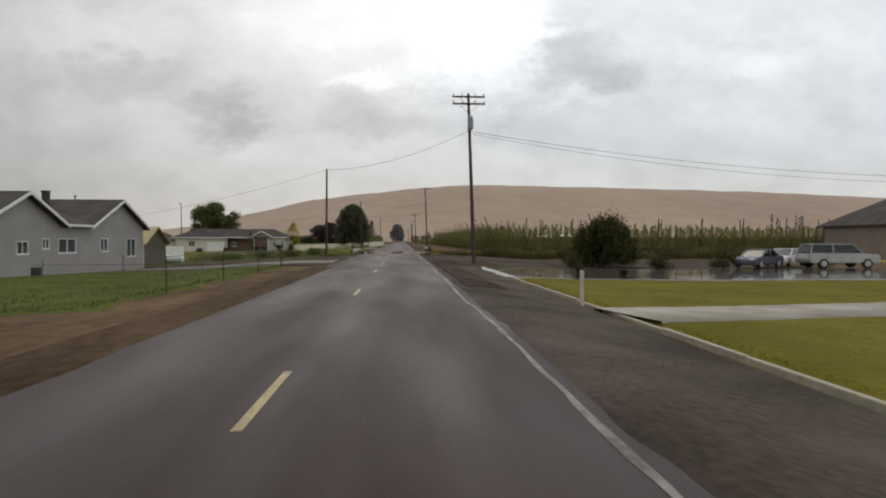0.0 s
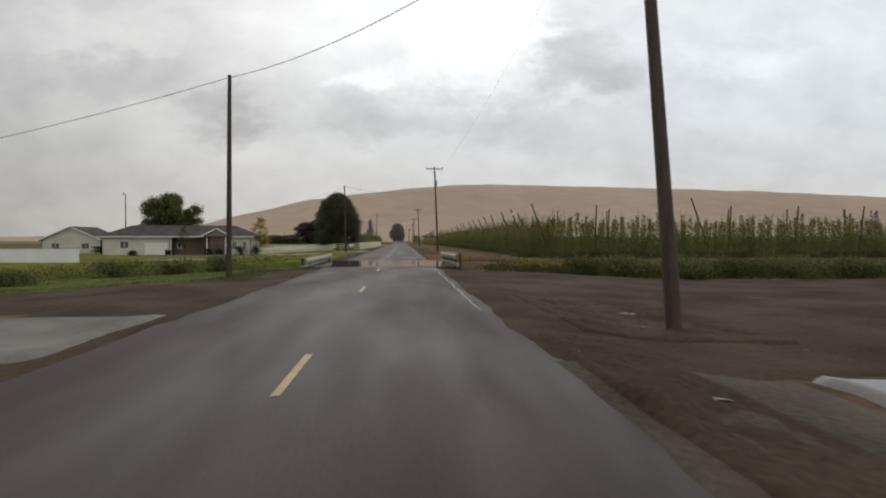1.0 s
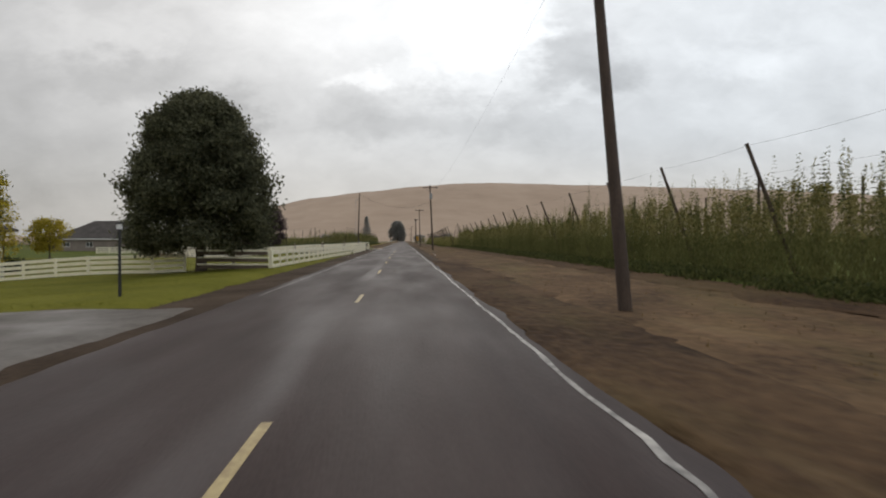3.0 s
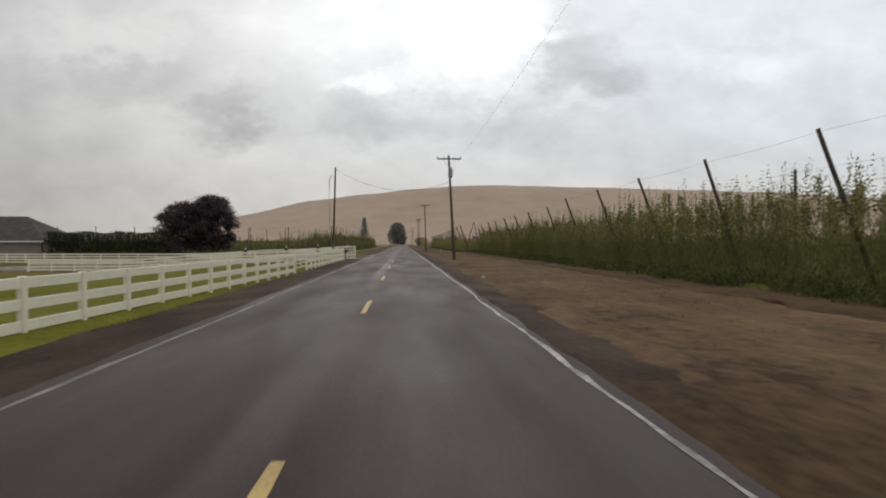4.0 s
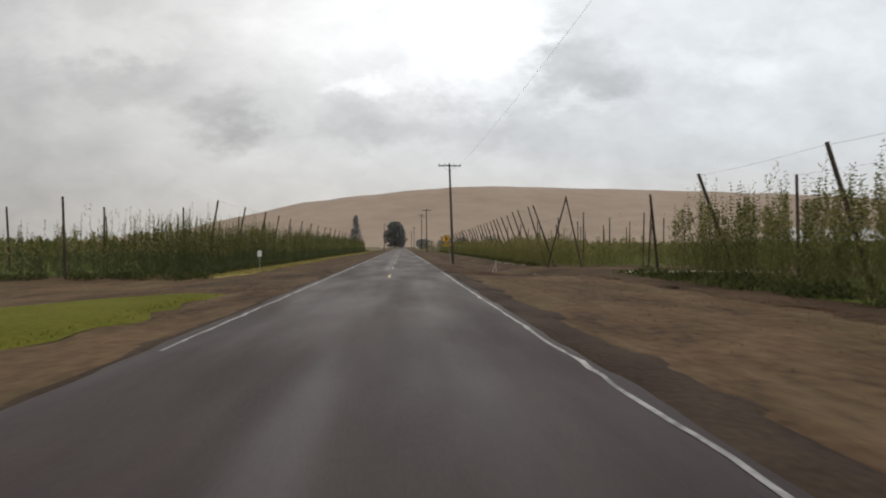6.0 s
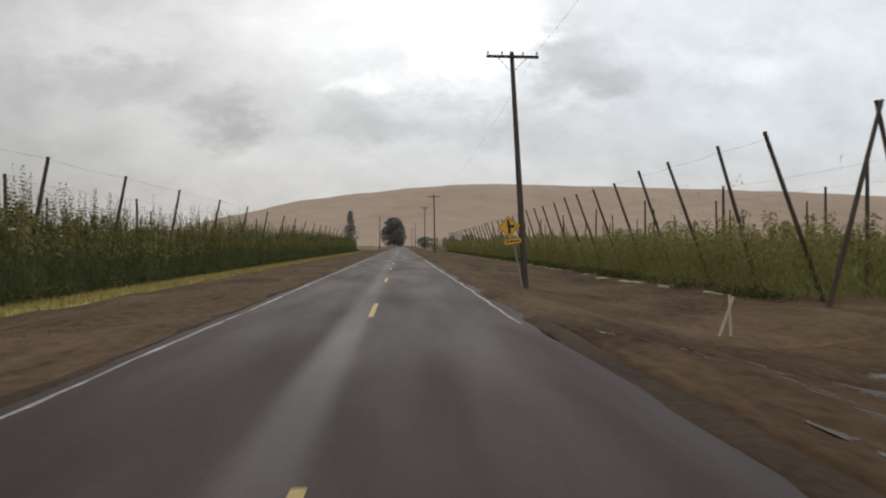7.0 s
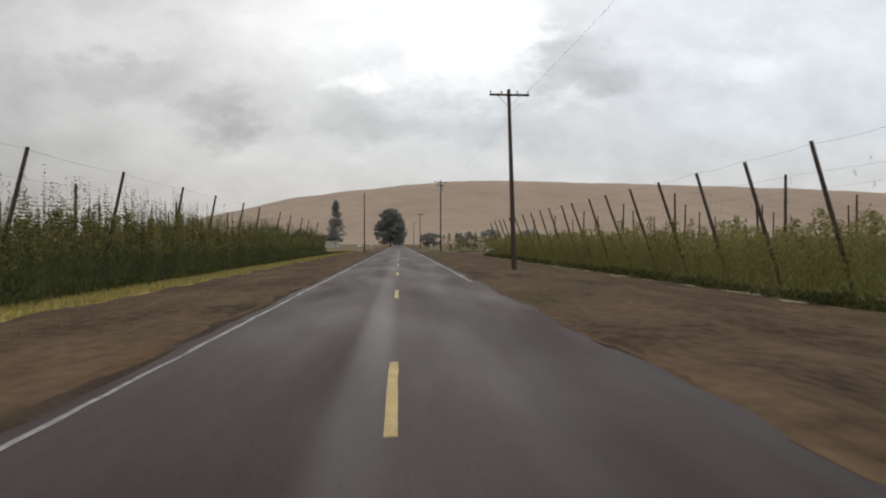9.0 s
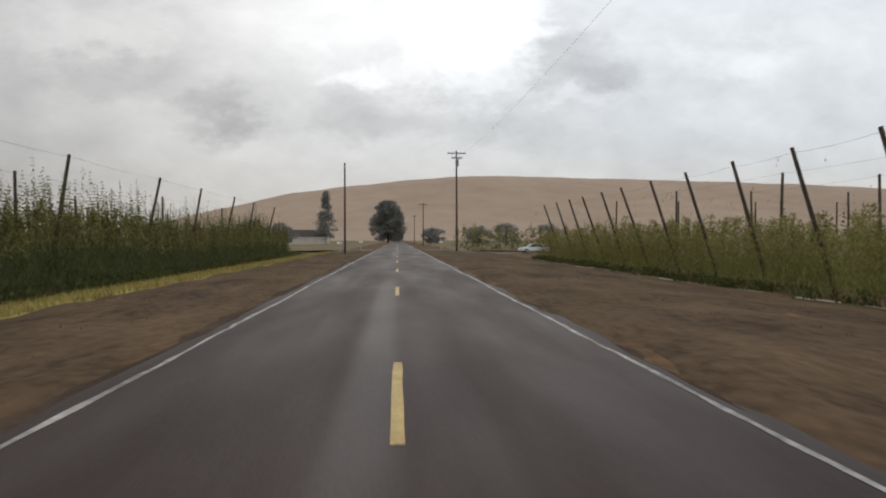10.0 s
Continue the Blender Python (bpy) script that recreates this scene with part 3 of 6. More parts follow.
def slanted_path(name, x0, y0, x1, y1, width, mat, label, category, lift):
    """A straight path laid slantwise over the land."""
    d = Vector((x1 - x0, y1 - y0, 0))
    n = int(d.length / 0.6)
    side = Vector((-d.y, d.x, 0)).normalized() * width / 2
    v = []
    for i in range(n + 1):
        c = Vector((x0, y0, 0)) + d * (i / n)
        for k, dz in ((-1.02, -0.2), (-1, 0), (1, 0), (1.02, -0.2)):
            p = c + side * (k + 0.03 * math.sin(2.1 * i + k))
            v.append((p.x, p.y, float(land(p.x, p.y)) + lift + dz))
    f = [(4 * i + j, 4 * i + j + 1, 4 * i + j + 5, 4 * i + j + 4) for i in range(n) for j in range(3)]
    return tagged(new(name, raw_mesh(name, np.array(v), np.array(f), mat)), label, category, kind="structure")


slanted_path("garden_path", 6.98, 14.2, 34, 21.1, 2.7, "concrete", "pale concrete garden path slanting across the lawn", "path", 0.075)
patch("yard_grass", -45, -6.2, 14, 39, "rough_grass", "dark green grass yard behind the wire fence", "grass", 0.04, 0.7, 0.15, 0.01)
patch("lawn_house", -60, -4.75, 79, 113.8, "lawn", "bright wet lawn before the beige house", "lawn", 0.05, 0.7, 0.25, 0.008)
patch("lawn_corner", -60, -5.1, 122.2, 200, "lawn", "bright wet lawn under the maple and inside the fence", "lawn", 0.05, 0.8, 0.15, 0.008)
patch("bank_west", -45, -4.9, 66.5, 80.2, "rough_grass", "grassy slopes of the canal", "grass", 0.03, 0.5, 0.15, 0.01)
patch("lawn_canal", -45, -6.5, 58, 67.5, "rough_grass", "grassy bank beside the canal", "grass", 0.05, 0.7, 0.3, 0.012)
patch("lawn_gate", -40, -5.6, 226.6, 244, "lawn", "green grass strip beyond the driveway", "lawn", 0.05, 0.8, 0.3, 0.008)
patch("verge_west", -12.6, -9.2, 262, 462, "dry_grass", "yellowed grass verge at the foot of the hop yard", "grass", 0.04, 0.6, 0.3, 0.02)
patch("verge_east", 13.6, 15.4, 93, 256, "rough_grass", "weedy green verge at the foot of the hop yard", "grass", 0.04, 0.6, 0.4, 0.03)


# farmland under and beyond the hop rows
patch("field_east", 15.3, 190, 93, 254, "rough_grass", "weedy green floor of the hop yard", "field", 0.01, 4.0, 0.0)
patch("field_north_east", 17.6, 190, 285, 462, "rough_grass", "weedy green floor of the hop yard", "field", 0.01, 4.0, 0.0)
patch("field_west", -190, -14.3, 266, 460, "rough_grass", "weedy green floor of the hop yard", "field", 0.01, 4.0, 0.0)
patch("paddock", -190, -46, 60, 262, "rough_grass", "rough grass paddock behind the houses", "field", 0.0, 5.0, 0.0)
patch("meadow_east", 46, 190, -30, 66, "dry_grass", "dry grass meadow behind the houses", "field", 0.0, 5.0, 0.0)
patch("meadow_west", -190, -46, -30, 58, "dry_grass", "dry grass meadow behind the houses", "field", 0.0, 5.0, 0.0)
patch("plain_west", -900, -8, 480, 1400, "stubble", "dry pale grassland towards the hills", "field", 0.0, 30.0, 0.0)
patch("plain_east", 10, 900, 480, 1400, "stubble", "dry pale grassland towards the hills", "field", 0.0, 30.0, 0.0)

# ---- far hills
def hill_ridge(x):
    """Skyline of the dry hill, in metres above the plain, by the bearing."""
    bx = np.array([-4200, -2300, -1500, -1050, -800, -450, -40, 250, 500, 1230, 1880, 2500, 3600, 4400])
    bz = np.array([10, 14, 26, 72, 130, 208, 258, 284, 288, 276, 262, 240, 190, 150])
    return np.interp(x, bx, bz)


def hill_height(x, y):
    up = smooth_step(y, 1500, 3000) * (1 - 0.25 * smooth_step(y, 3000, 4300))
    rough = 0.5 + 0.5 * np.sin(x / 170 + 2 * np.sin(x / 390)) * np.sin(x / 61 + y / 900)
    fine = np.sin(x / 47.0 + 1.3 * np.sin(x / 23.0))
    return hill_ridge(x * 3000 / np.maximum(y, 900)) * up * (0.985 + 0.015 * rough) - 26 * rough * up * (1 - up) + 1.2 * fine * up - 1.5


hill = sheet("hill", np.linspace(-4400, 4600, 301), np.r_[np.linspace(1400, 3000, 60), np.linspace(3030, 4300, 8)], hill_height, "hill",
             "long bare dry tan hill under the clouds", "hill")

# ================= road =================


def road_sheet(name, y0, y1, mat="asphalt"):
    ys = np.r_[np.arange(y0, y1 - 0.01, 1.0), y1]
    ob = sheet(name, np.r_[-3.42, -3.2, np.linspace(-3, 3, 9), 3.2, 3.42], ys,
               lambda x, y: 0.035 - 0.03 * (np.abs(x) / 3.5) ** 2 + 0 * y, mat, "wet grey asphalt country road, shining with rain", "road")
    co = np.zeros(len(ob.data.vertices) * 3, dtype=np.float32)
    ob.data.vertices.foreach_get("co", co)
    co = co.reshape(-1, 3)
    edge = np.abs(co[:, 0]) > 3.4
    co[edge, 0] += 0.10 * np.sin(co[edge, 1] * 0.8) + 0.07 * np.sin(co[edge, 1] * 2.7 + co[edge, 0])
    co[edge, 2] = -0.05
    ob.data.vertices.foreach_set("co", co.ravel())
    ob.data.update()
    return ob


BRIDGE = (68.4, 79.0)
road = road_sheet("road", -30.0, BRIDGE[0], "asphalt_south")
road_north = road_sheet("road_north", BRIDGE[1], 900.0)


def strip_mesh(name, length, width, mat, wear=0.0, wander=0.0):
    """A painted line: its edges are worn, and an edge line wanders, swells and thins where silt lies over it."""
    bm = bmesh.new()
    n = max(2, int(length / 0.45))
    rows = []
    for i in range(n + 1):
        y = length * i / n
        w = width / 2 * (1 + (0.7 * noise.noise((y * 0.33, 9, 4)) if wander else 0))
        c = wander * (noise.noise((y * 0.16, 3, 7)) + 0.55 * noise.noise((y * 0.55, 1, 2)))
        rows.append([bm.verts.new((c - w + wear * noise.noise((y * 1.9, 0, 1)), y, 0)), bm.verts.new((c + w + wear * noise.noise((y * 1.9, 5, 2)), y, 0))])
    for a, b in zip(rows, rows[1:]):
        bm.faces.new((a[0], a[1], b[1], b[0]))
    return mesh_of(name, bm, mat)


dash_mesh = strip_mesh("centre_dash", 2.95, 0.115, "yellow", 0.02)
worn_dash = strip_mesh("worn_centre_dash", 2.15, 0.10, "yellow_worn", 0.025)
for k in range(-2, 60):
    y = 5.9 + 11.702 * k
    worn = y < 130
    if worn:
        y -= 1.1
    # none on the bridge, and worn away before the wet driveway
    if BRIDGE[0] - 3.2 < y < BRIDGE[1] + 0.2 or 200 < y < 245:
        continue
    d = part("centre_dash", worn_dash if worn else dash_mesh, "yellow", road if y < 70 else road_north, "yellow painted centre dash" if k == -2 else "")
    d.location = (0, y, 0.040)
for y0, y1, sides in ((-24, 33, (1,)), (47, 66, (1,)), (124, 206, (-1,)), (100, 219, (1,)), (219, 258, (1,)), (232, 460, (-1,)), (274, 322, (1,)), (364, 460, (1,)), (480, 760, (-1, 1))):
    for s in sides:
        ln = part("edge_line", strip_mesh("edge_line", y1 - y0, 0.075, "faint_line" if y0 < 70 or (s < 0 and y0 < 200) else "white_line", 0.05, 0.10 if s > 0 else 0.05), "white_line",
                  road if y0 < 70 else road_north, "worn white edge line")
        ln.location = (3.06 if s > 0 else -2.92 if y0 < 230 else -3.0, y0, 0.0175)


def rutted_mud(x0, x1, y0, y1, depth=0.03, size=0.33, level=0.0, mat="shoulder"):
    """Rutted wet gravel whose hollows hold rain water."""
    xs, ys = np.arange(x0, x1 + 0.01, 0.12), np.arange(y0, y1 + 0.01, 0.16)
    cx, cy, rx, ry = (x0 + x1) / 2, (y0 + y1) / 2, (x1 - x0) / 2, (y1 - y0) / 2

    r = np.random.default_rng(int(y0))
    waves = []
    for k in range(22):
        f, a = 2.3 * 1.14 ** k, r.uniform(-0.9, 0.9)
        waves.append((f * math.cos(a), f * math.sin(a) * 1.5, r.uniform(0, 6.3), 0.72 * 0.93 ** k))

    def rim(x, y):
        return np.clip(np.maximum(np.abs(x - cx) / rx, np.abs(y - cy) / ry), 0, 1)

    def mud(x, y):
        r = rim(x, y)
        up = depth * sum(w * np.sin(kx * x + ky * y + ph) for kx, ky, ph, w in waves)
        return land(x, y) + 0.025 + up * (1 - r ** 4) + 0.05 * r ** 2 * (1 - r ** 6) - 0.12 * (r > 0.999)
    sheet("mud", xs, ys, mud, mat, "rutted wet gravel holding rain water", "mud")
    wx, wy = np.linspace(cx - rx * 0.86, cx + rx * 0.86, 12), np.linspace(cy - ry * 0.86, cy + ry * 0.86, 16)
    sheet("puddle", wx, wy, lambda x, y: land(x, y) + 0.008 + level, "water", "shallow brown rain puddle in the ruts", "puddle")


for x0, x1, y0, y1, depth in ((3.5, 5.1, 20.0, 44.0, 0.03), (4.6, 9.0, 44.5, 52.0, 0.03), (3.7, 13.0, 258.5, 274.5, 0.035)):
    rutted_mud(x0, x1, y0, y1, depth, level=-0.022 if y0 < 60 else 0.014, mat="shoulder" if y0 < 60 else "ploughed")


def puddle(x, y, rx, ry, seed, mat="water", label="shallow brown rain puddle with a ragged edge on the shoulder", lift=0.012):
    """A thin sheet of rain water with a ragged shore."""
    r = np.random.default_rng(seed)
    ph = r.uniform(0, 6.3, 4)
    bm = bmesh.new()
    ring = []
    for k in range(40):
        a = 2 * math.pi * k / 40
        q = 1 + 0.25 * math.sin(2 * a + ph[0]) + 0.2 * math.sin(3 * a + ph[1]) + 0.16 * math.sin(5 * a + ph[2]) + 0.10 * math.sin(9 * a + ph[3])
        px, py = x + rx * q * math.cos(a), y + ry * q * math.sin(a)
        ring.append(bm.verts.new((px, py, float(land(px, py)) + lift - 0.03 * (mat != "water"))))
    mid = bm.verts.new((x, y, float(land(x, y)) + lift + 0.002))
    for a, b in zip(ring, ring[1:] + ring[:1]):
        bm.faces.new((mid, a, b))
    nm = "puddle" if mat == "water" else "silt"
    tagged(new(nm, mesh_of(nm, bm, mat)), label, nm, kind="structure")


for i in range(40):
    puddle(13.7 + 0.9 * ((i * 0.7548) % 1), 284 + 3.8 * i, 0.22 + 0.42 * ((i * 0.37) % 1), 0.7 + 1.0 * ((i * 0.618) % 1), 700 + i, "pale_silt", "pale washed silt at the foot of the hop rows", 0.03)

for i, (x, y, rx, ry) in enumerate(((4.25, 42.1, 0.42, 0.2), (4.2, 39.8, 0.4, 0.15), (4.15, 36.1, 0.35, 0.17), (4.05, 26.6, 0.25, 0.2), (4.25, 25.5, 0.28, 0.14))):
    puddle(x, y, rx, ry, 801 + i, lift=0.036)
puddle(3.5, 212.0, 0.20, 0.25, 811, lift=0.004)
puddle(3.4, 215.4, 0.15, 0.4, 812, lift=0.004)

# ---- kerb on the east side
kerb = thing("kerb", "low pale concrete kerb between gravel and lawn", "kerb", kind="structure")
kerb_bm = boxes((-0.05, 0.05, 0, 2.96, -0.15, 0.045), bevel=0.015)
kerb_mesh = mesh_of("kerb_stone", kerb_bm, "kerb")
for k in range(20):
    y = -30 + 3.0 * k
    o = part("kerb_stone", kerb_mesh, "kerb", kerb)
    o.location = (6.95 + random.uniform(-0.012, 0.012), y, float(land(6.95, y)) + (-0.012 if 11 < y < 16 else random.uniform(0.01, 0.03)))

# ---- bridge over the canal
bridge = thing("bridge", "short wet concrete bridge deck mirroring the sky", "bridge", kind="structure")
part("deck_slab", boxes((-4.5, 4.5, BRIDGE[0], BRIDGE[1], -0.45, 0.036), bevel=0.008), "deck", bridge)
for s in (-1, 1):
    part("deck_edge", boxes((s * 4.62 - 0.12, s * 4.62 + 0.12, BRIDGE[0] - 0.4, BRIDGE[1] + 0.4, -0.5, 0.07), bevel=0.02), "concrete_damp", bridge, "raised concrete deck edge")
for y in (BRIDGE[0] + 0.2, BRIDGE[1] - 0.2):
    part("abutment", boxes((-4.7, 4.7, y - 0.3, y + 0.3, -2.3, -0.46)), "concrete", bridge, "concrete abutment wall")
sheet("canal_water", np.linspace(-80, 80, 30), np.linspace(CANAL[0] + 0.3, CANAL[1] - 0.3, 4), lambda x, y: -2.25 + 0 * x, "water",
      "still dark water in the canal", "water")


for x0, x1 in ((-4.45, -3.75), (3.55, 4.45)):
    patch("deck_silt", x0, x1, 68.9, 79.2, "shoulder", "dark wet silt along the bridge's edge", "silt", 0.075, 0.25, 0.16, 0.004)


def w_beam(length):
    """The folded section of a guard rail, drawn out along y."""
    z = [0.16, 0.15, 0.10, 0.06, 0.02, -0.02, -0.06, -0.10, -0.15, -0.16]
    x = [0.035, 0.0, 0.0, 0.075, 0.085, 0.085, 0.075, 0.0, 0.0, 0.035]
    front = list(zip(x, z))
    back = [(a + 0.012, b) for a, b in front][::-1]
    return prism(bmesh.new(), front + back, 0, length)


for s, x, y0, y1, top, nm in ((1, 4.4, 66.9, 80.5, 0.86, "pale galvanised guard rail along the wet bridge deck"), (-1, -4.55, 69.2, 81.8, 0.52, "lower pale galvanised guard rail beside the lawn")):
    g = thing("guard_rail", nm, "guard rail", pose(x, y0, 0, -0.75 if s > 0 else 0), group="bridge guard rails")
    b = part("beam", w_beam(y1 - y0), "steel", g, "galvanised folded steel beam")
    b.location, b.scale = (0, 0, top - 0.16), (-s, 1, 1)
    cap = part("cap_rail", boxes((-0.045, 0.045, 0, y1 - y0, 0.0, 0.02), bevel=0.006), "kerb", g, "pale worn cap strip")
    cap.location = (s * 0.01, 0, top + 0.003)
    low = None if s < 0 else part("lower_rail", boxes((-0.04, 0.04, 0, y1 - y0, -0.045, 0.045), bevel=0.012), "kerb", g, "pale lower rail")
    if low:
        low.location = (s * 0.10, 0, 0.22)
    pm = mesh_of("post", boxes((-0.08, 0.08, -0.07, 0.07, -0.35, top - 0.02), bevel=0.015), "pole_wood")
    n = 6
    for i in range(n):
        p = part("post", pm, "pole_wood", g, "dark timber post" if i == 0 else "")
        p.location = (s * 0.18, 0.12 + (y1 - y0 - 0.24) * i / (n - 1), 0)

# ================= utility poles and wires =================


def utility_pole(x, y, height, arms=(), transformer=None, lean=(0, 0), riser=False, label="", bands=(), radius=0.17):
    """lean: metres by which the top stands off to the east and to the north."""
    base = float(land(x, y)) - 0.1
    ob = thing("utility_pole", label, "utility pole", pose(x, y, base), group="utility poles along the road")
    h = height - base
    top = Vector((lean[0], lean[1], h))
    at = lambda z: top * (z / h)
    part("pole", tube(bmesh.new(), [at(h * k / 6) for k in range(7)], [radius * (1 - 0.36 * k / 6) for k in range(7)], 12), "pole_wood", ob)
    for z, w in arms:
        c = at(z - base)
        arm = part("crossarm", boxes((-w / 2, w / 2, -0.06, 0.06, -0.065, 0.065), bevel=0.012), "pole_wood", ob)
        arm.location = c + Vector((0, -0.17, 0))
        for k in (-0.47, -0.2, 0.2, 0.47):
            ins = bmesh.new()
            tube(ins, [(0, 0, 0), (0, 0, 0.07), (0, 0, 0.08), (0, 0, 0.15), (0, 0, 0.20)], [0.02, 0.02, 0.06, 0.05, 0.03], 8)
            i = part("insulator", ins, "porcelain", arm)
            i.location = (k * w, 0, 0.065)
        for sx in (-1, 1):
            br = bmesh.new()
            tube(br, [(sx * w * 0.3, -0.12, c.z), (sx * 0.05, -0.13, c.z - 0.75)], [0.014, 0.014], 6)
            o = part("arm_brace", br, "grey_paint", ob)
            o.location = (c.x, c.y, 0)
    if transformer is not None:
        c = at(transformer - base)
        t = bmesh.new()
        tube(t, [(0, 0, -0.5), (0, 0, -0.45), (0, 0, 0.4), (0, 0, 0.47), (0, 0, 0.5)], [0.2, 0.24, 0.24, 0.2, 0.08], 14)
        o = part("transformer", t, "grey_paint", ob, "grey drum transformer")
        o.location = c + Vector((0.05, -0.42, 0))
        for sx in (-0.1, 0.1):
            bsh = bmesh.new()
            tube(bsh, [(0, 0, 0), (0, 0, 0.12), (0, 0, 0.25)], [0.03, 0.045, 0.02], 8)
            q = part("bushing", bsh, "porcelain", o)
            q.location = (sx, 0, 0.48)
    if riser:
        r = bmesh.new()
        tube(r, [(-0.28, -0.1, 2.2), (-0.34, -0.1, h * 0.5), (-0.36, -0.1, h * 0.80), (-0.30, -0.1, h * 0.88), (-0.16, -0.1, h * 0.91), (-0.04, -0.1, h * 0.87)], [0.035] * 6, 8)
        part("riser_pipe", r, "grey_paint", ob, "grey conduit with a weatherhead")
    for z0, z1, mt in bands:
        bm = bmesh.new()
        tube(bm, [at(z0), at(z1)], [radius + 0.006, radius + 0.004], 12)
        part("pole_wrap", bm, mt, ob, "pale reflective wrap")
    return lambda z: Vector((x, y, base)) + at(z - base)


AP1 = utility_pole(7.1, 46.0, 13.8, ((13.5, 2.7), (12.9, 2.7)), 11.2, (-0.25, 1.9), label="tall brown wooden utility pole with two crossarms and a drum transformer")
AP2 = utility_pole(6.6, 121.0, 12.9, ((12.6, 2.6),), 10.2, (-0.4, 2.1), label="tall brown wooden utility pole leaning a little over the dirt verge")
AP3 = utility_pole(6.25, 205.6, 11.2, ((10.8, 2.6),), 9.2, (-0.4, 2.4), label="brown wooden utility pole with one crossarm and a transformer")
AP4 = utility_pole(6.58, 289.75, 11.5, ((11.2, 2.7),), None, (-0.25, 2.2), label="brown wooden utility pole beside the yellow junction sign")
AP5 = utility_pole(7.3, 376.4, 11.6, ((11.2, 2.6),), None, (-0.1, 1.4), label="brown wooden utility pole at the edge of the ploughed verge")
AP6 = utility_pole(8.8, 461.0, 14.8, ((14.4, 2.7), (13.7, 1.6)), 12.9, (0, 0.6), label="far brown utility pole with a transformer at the junction")
AP7 = utility_pole(7.4, 541.0, 12.0, ((11.6, 2.6),), None, (0, 0), label="far brown wooden utility pole beyond the junction")
AP8 = utility_pole(7.4, 625.0, 12.0, ((11.6, 2.6),), None, (0, 0), label="far brown wooden utility pole beyond the junction")
AL1 = utility_pole(-6.5, 60.5, 9.0, (), None, (0.05, 0.1), radius=0.13, label="slim brown wooden pole carrying a service cable")
AL2 = utility_pole(-6.7, 116.0, 9.3, (), None, (-0.2, 0.2), radius=0.13, label="slim brown wooden pole beside the white mailbox")
AL3 = utility_pole(-6.55, 206.9, 9.7, (), None, (0.25, 0.3), riser=True, bands=((0.3, 1.9, "gravel"),), radius=0.13, label="brown wooden pole with a grey conduit behind the white fence")
AL4 = utility_pole(-6.0, 443.0, 10.4, (), None, (0, 0), radius=0.13, label="slim brown wooden pole near the junction")


def wire(points, sag, radius, label, name="power_cable"):
    cu = bpy.data.curves.new(name, "CURVE")
    cu.dimensions, cu.bevel_depth, cu.bevel_resolution = "3D", radius, 1
    for a, b in zip(points, points[1:]):
        a, b = Vector(a), Vector(b)
        sp = cu.splines.new("POLY")
        n = 20
        sp.points.add(n)
        for i in range(n + 1):
            u = i / n
            p = a.lerp(b, u)
            sp.points[i].co = (p.x, p.y, p.z - sag * 4 * u * (1 - u), 1)
    cu.materials.append(M["wire"])
    return tagged(new(name, cu), label, "cable")


wire([AP1(10.7), AL1(8.9)], 0.8, 0.014, "thick service cable sagging across the road")
wire([AL1(8.9), (-33, 61, 2.9)], 0.6, 0.012, "service cable running to the grey house")
wire([AP1(10.6), (62, 50, 7.5)], 1.2, 0.016, "twin service cable to the house behind the cars")
wire([AP1(10.4), (62, 50.3, 7.1)], 1.4, 0.014, "second service cable to the house behind the cars")
wire([AP2(9.4), AL2(9.2)], 0.7, 0.014, "thick service cable sagging across the road")
wire([AL2(9.0), (-45, 140, 4.4)], 1.4, 0.012, "service cable running to the beige house")
wire([AP3(8.3), AL3(9.5)], 1.55, 0.014, "thick service cable sagging across the road")
wire([p(z) + Vector((1.25, -0.17, 0.26)) for p, z in ((AP1, 13.5), (AP2, 12.6), (AP3, 10.8), (AP4, 11.2), (AP5, 11.2), (AP6, 14.4), (AP7, 11.6), (AP8, 11.6))],
     1.0, 0.005, "thin power line strung along the poles", "power_line")

# ================= hop yards =================
rng = np.random.default_rng(11)


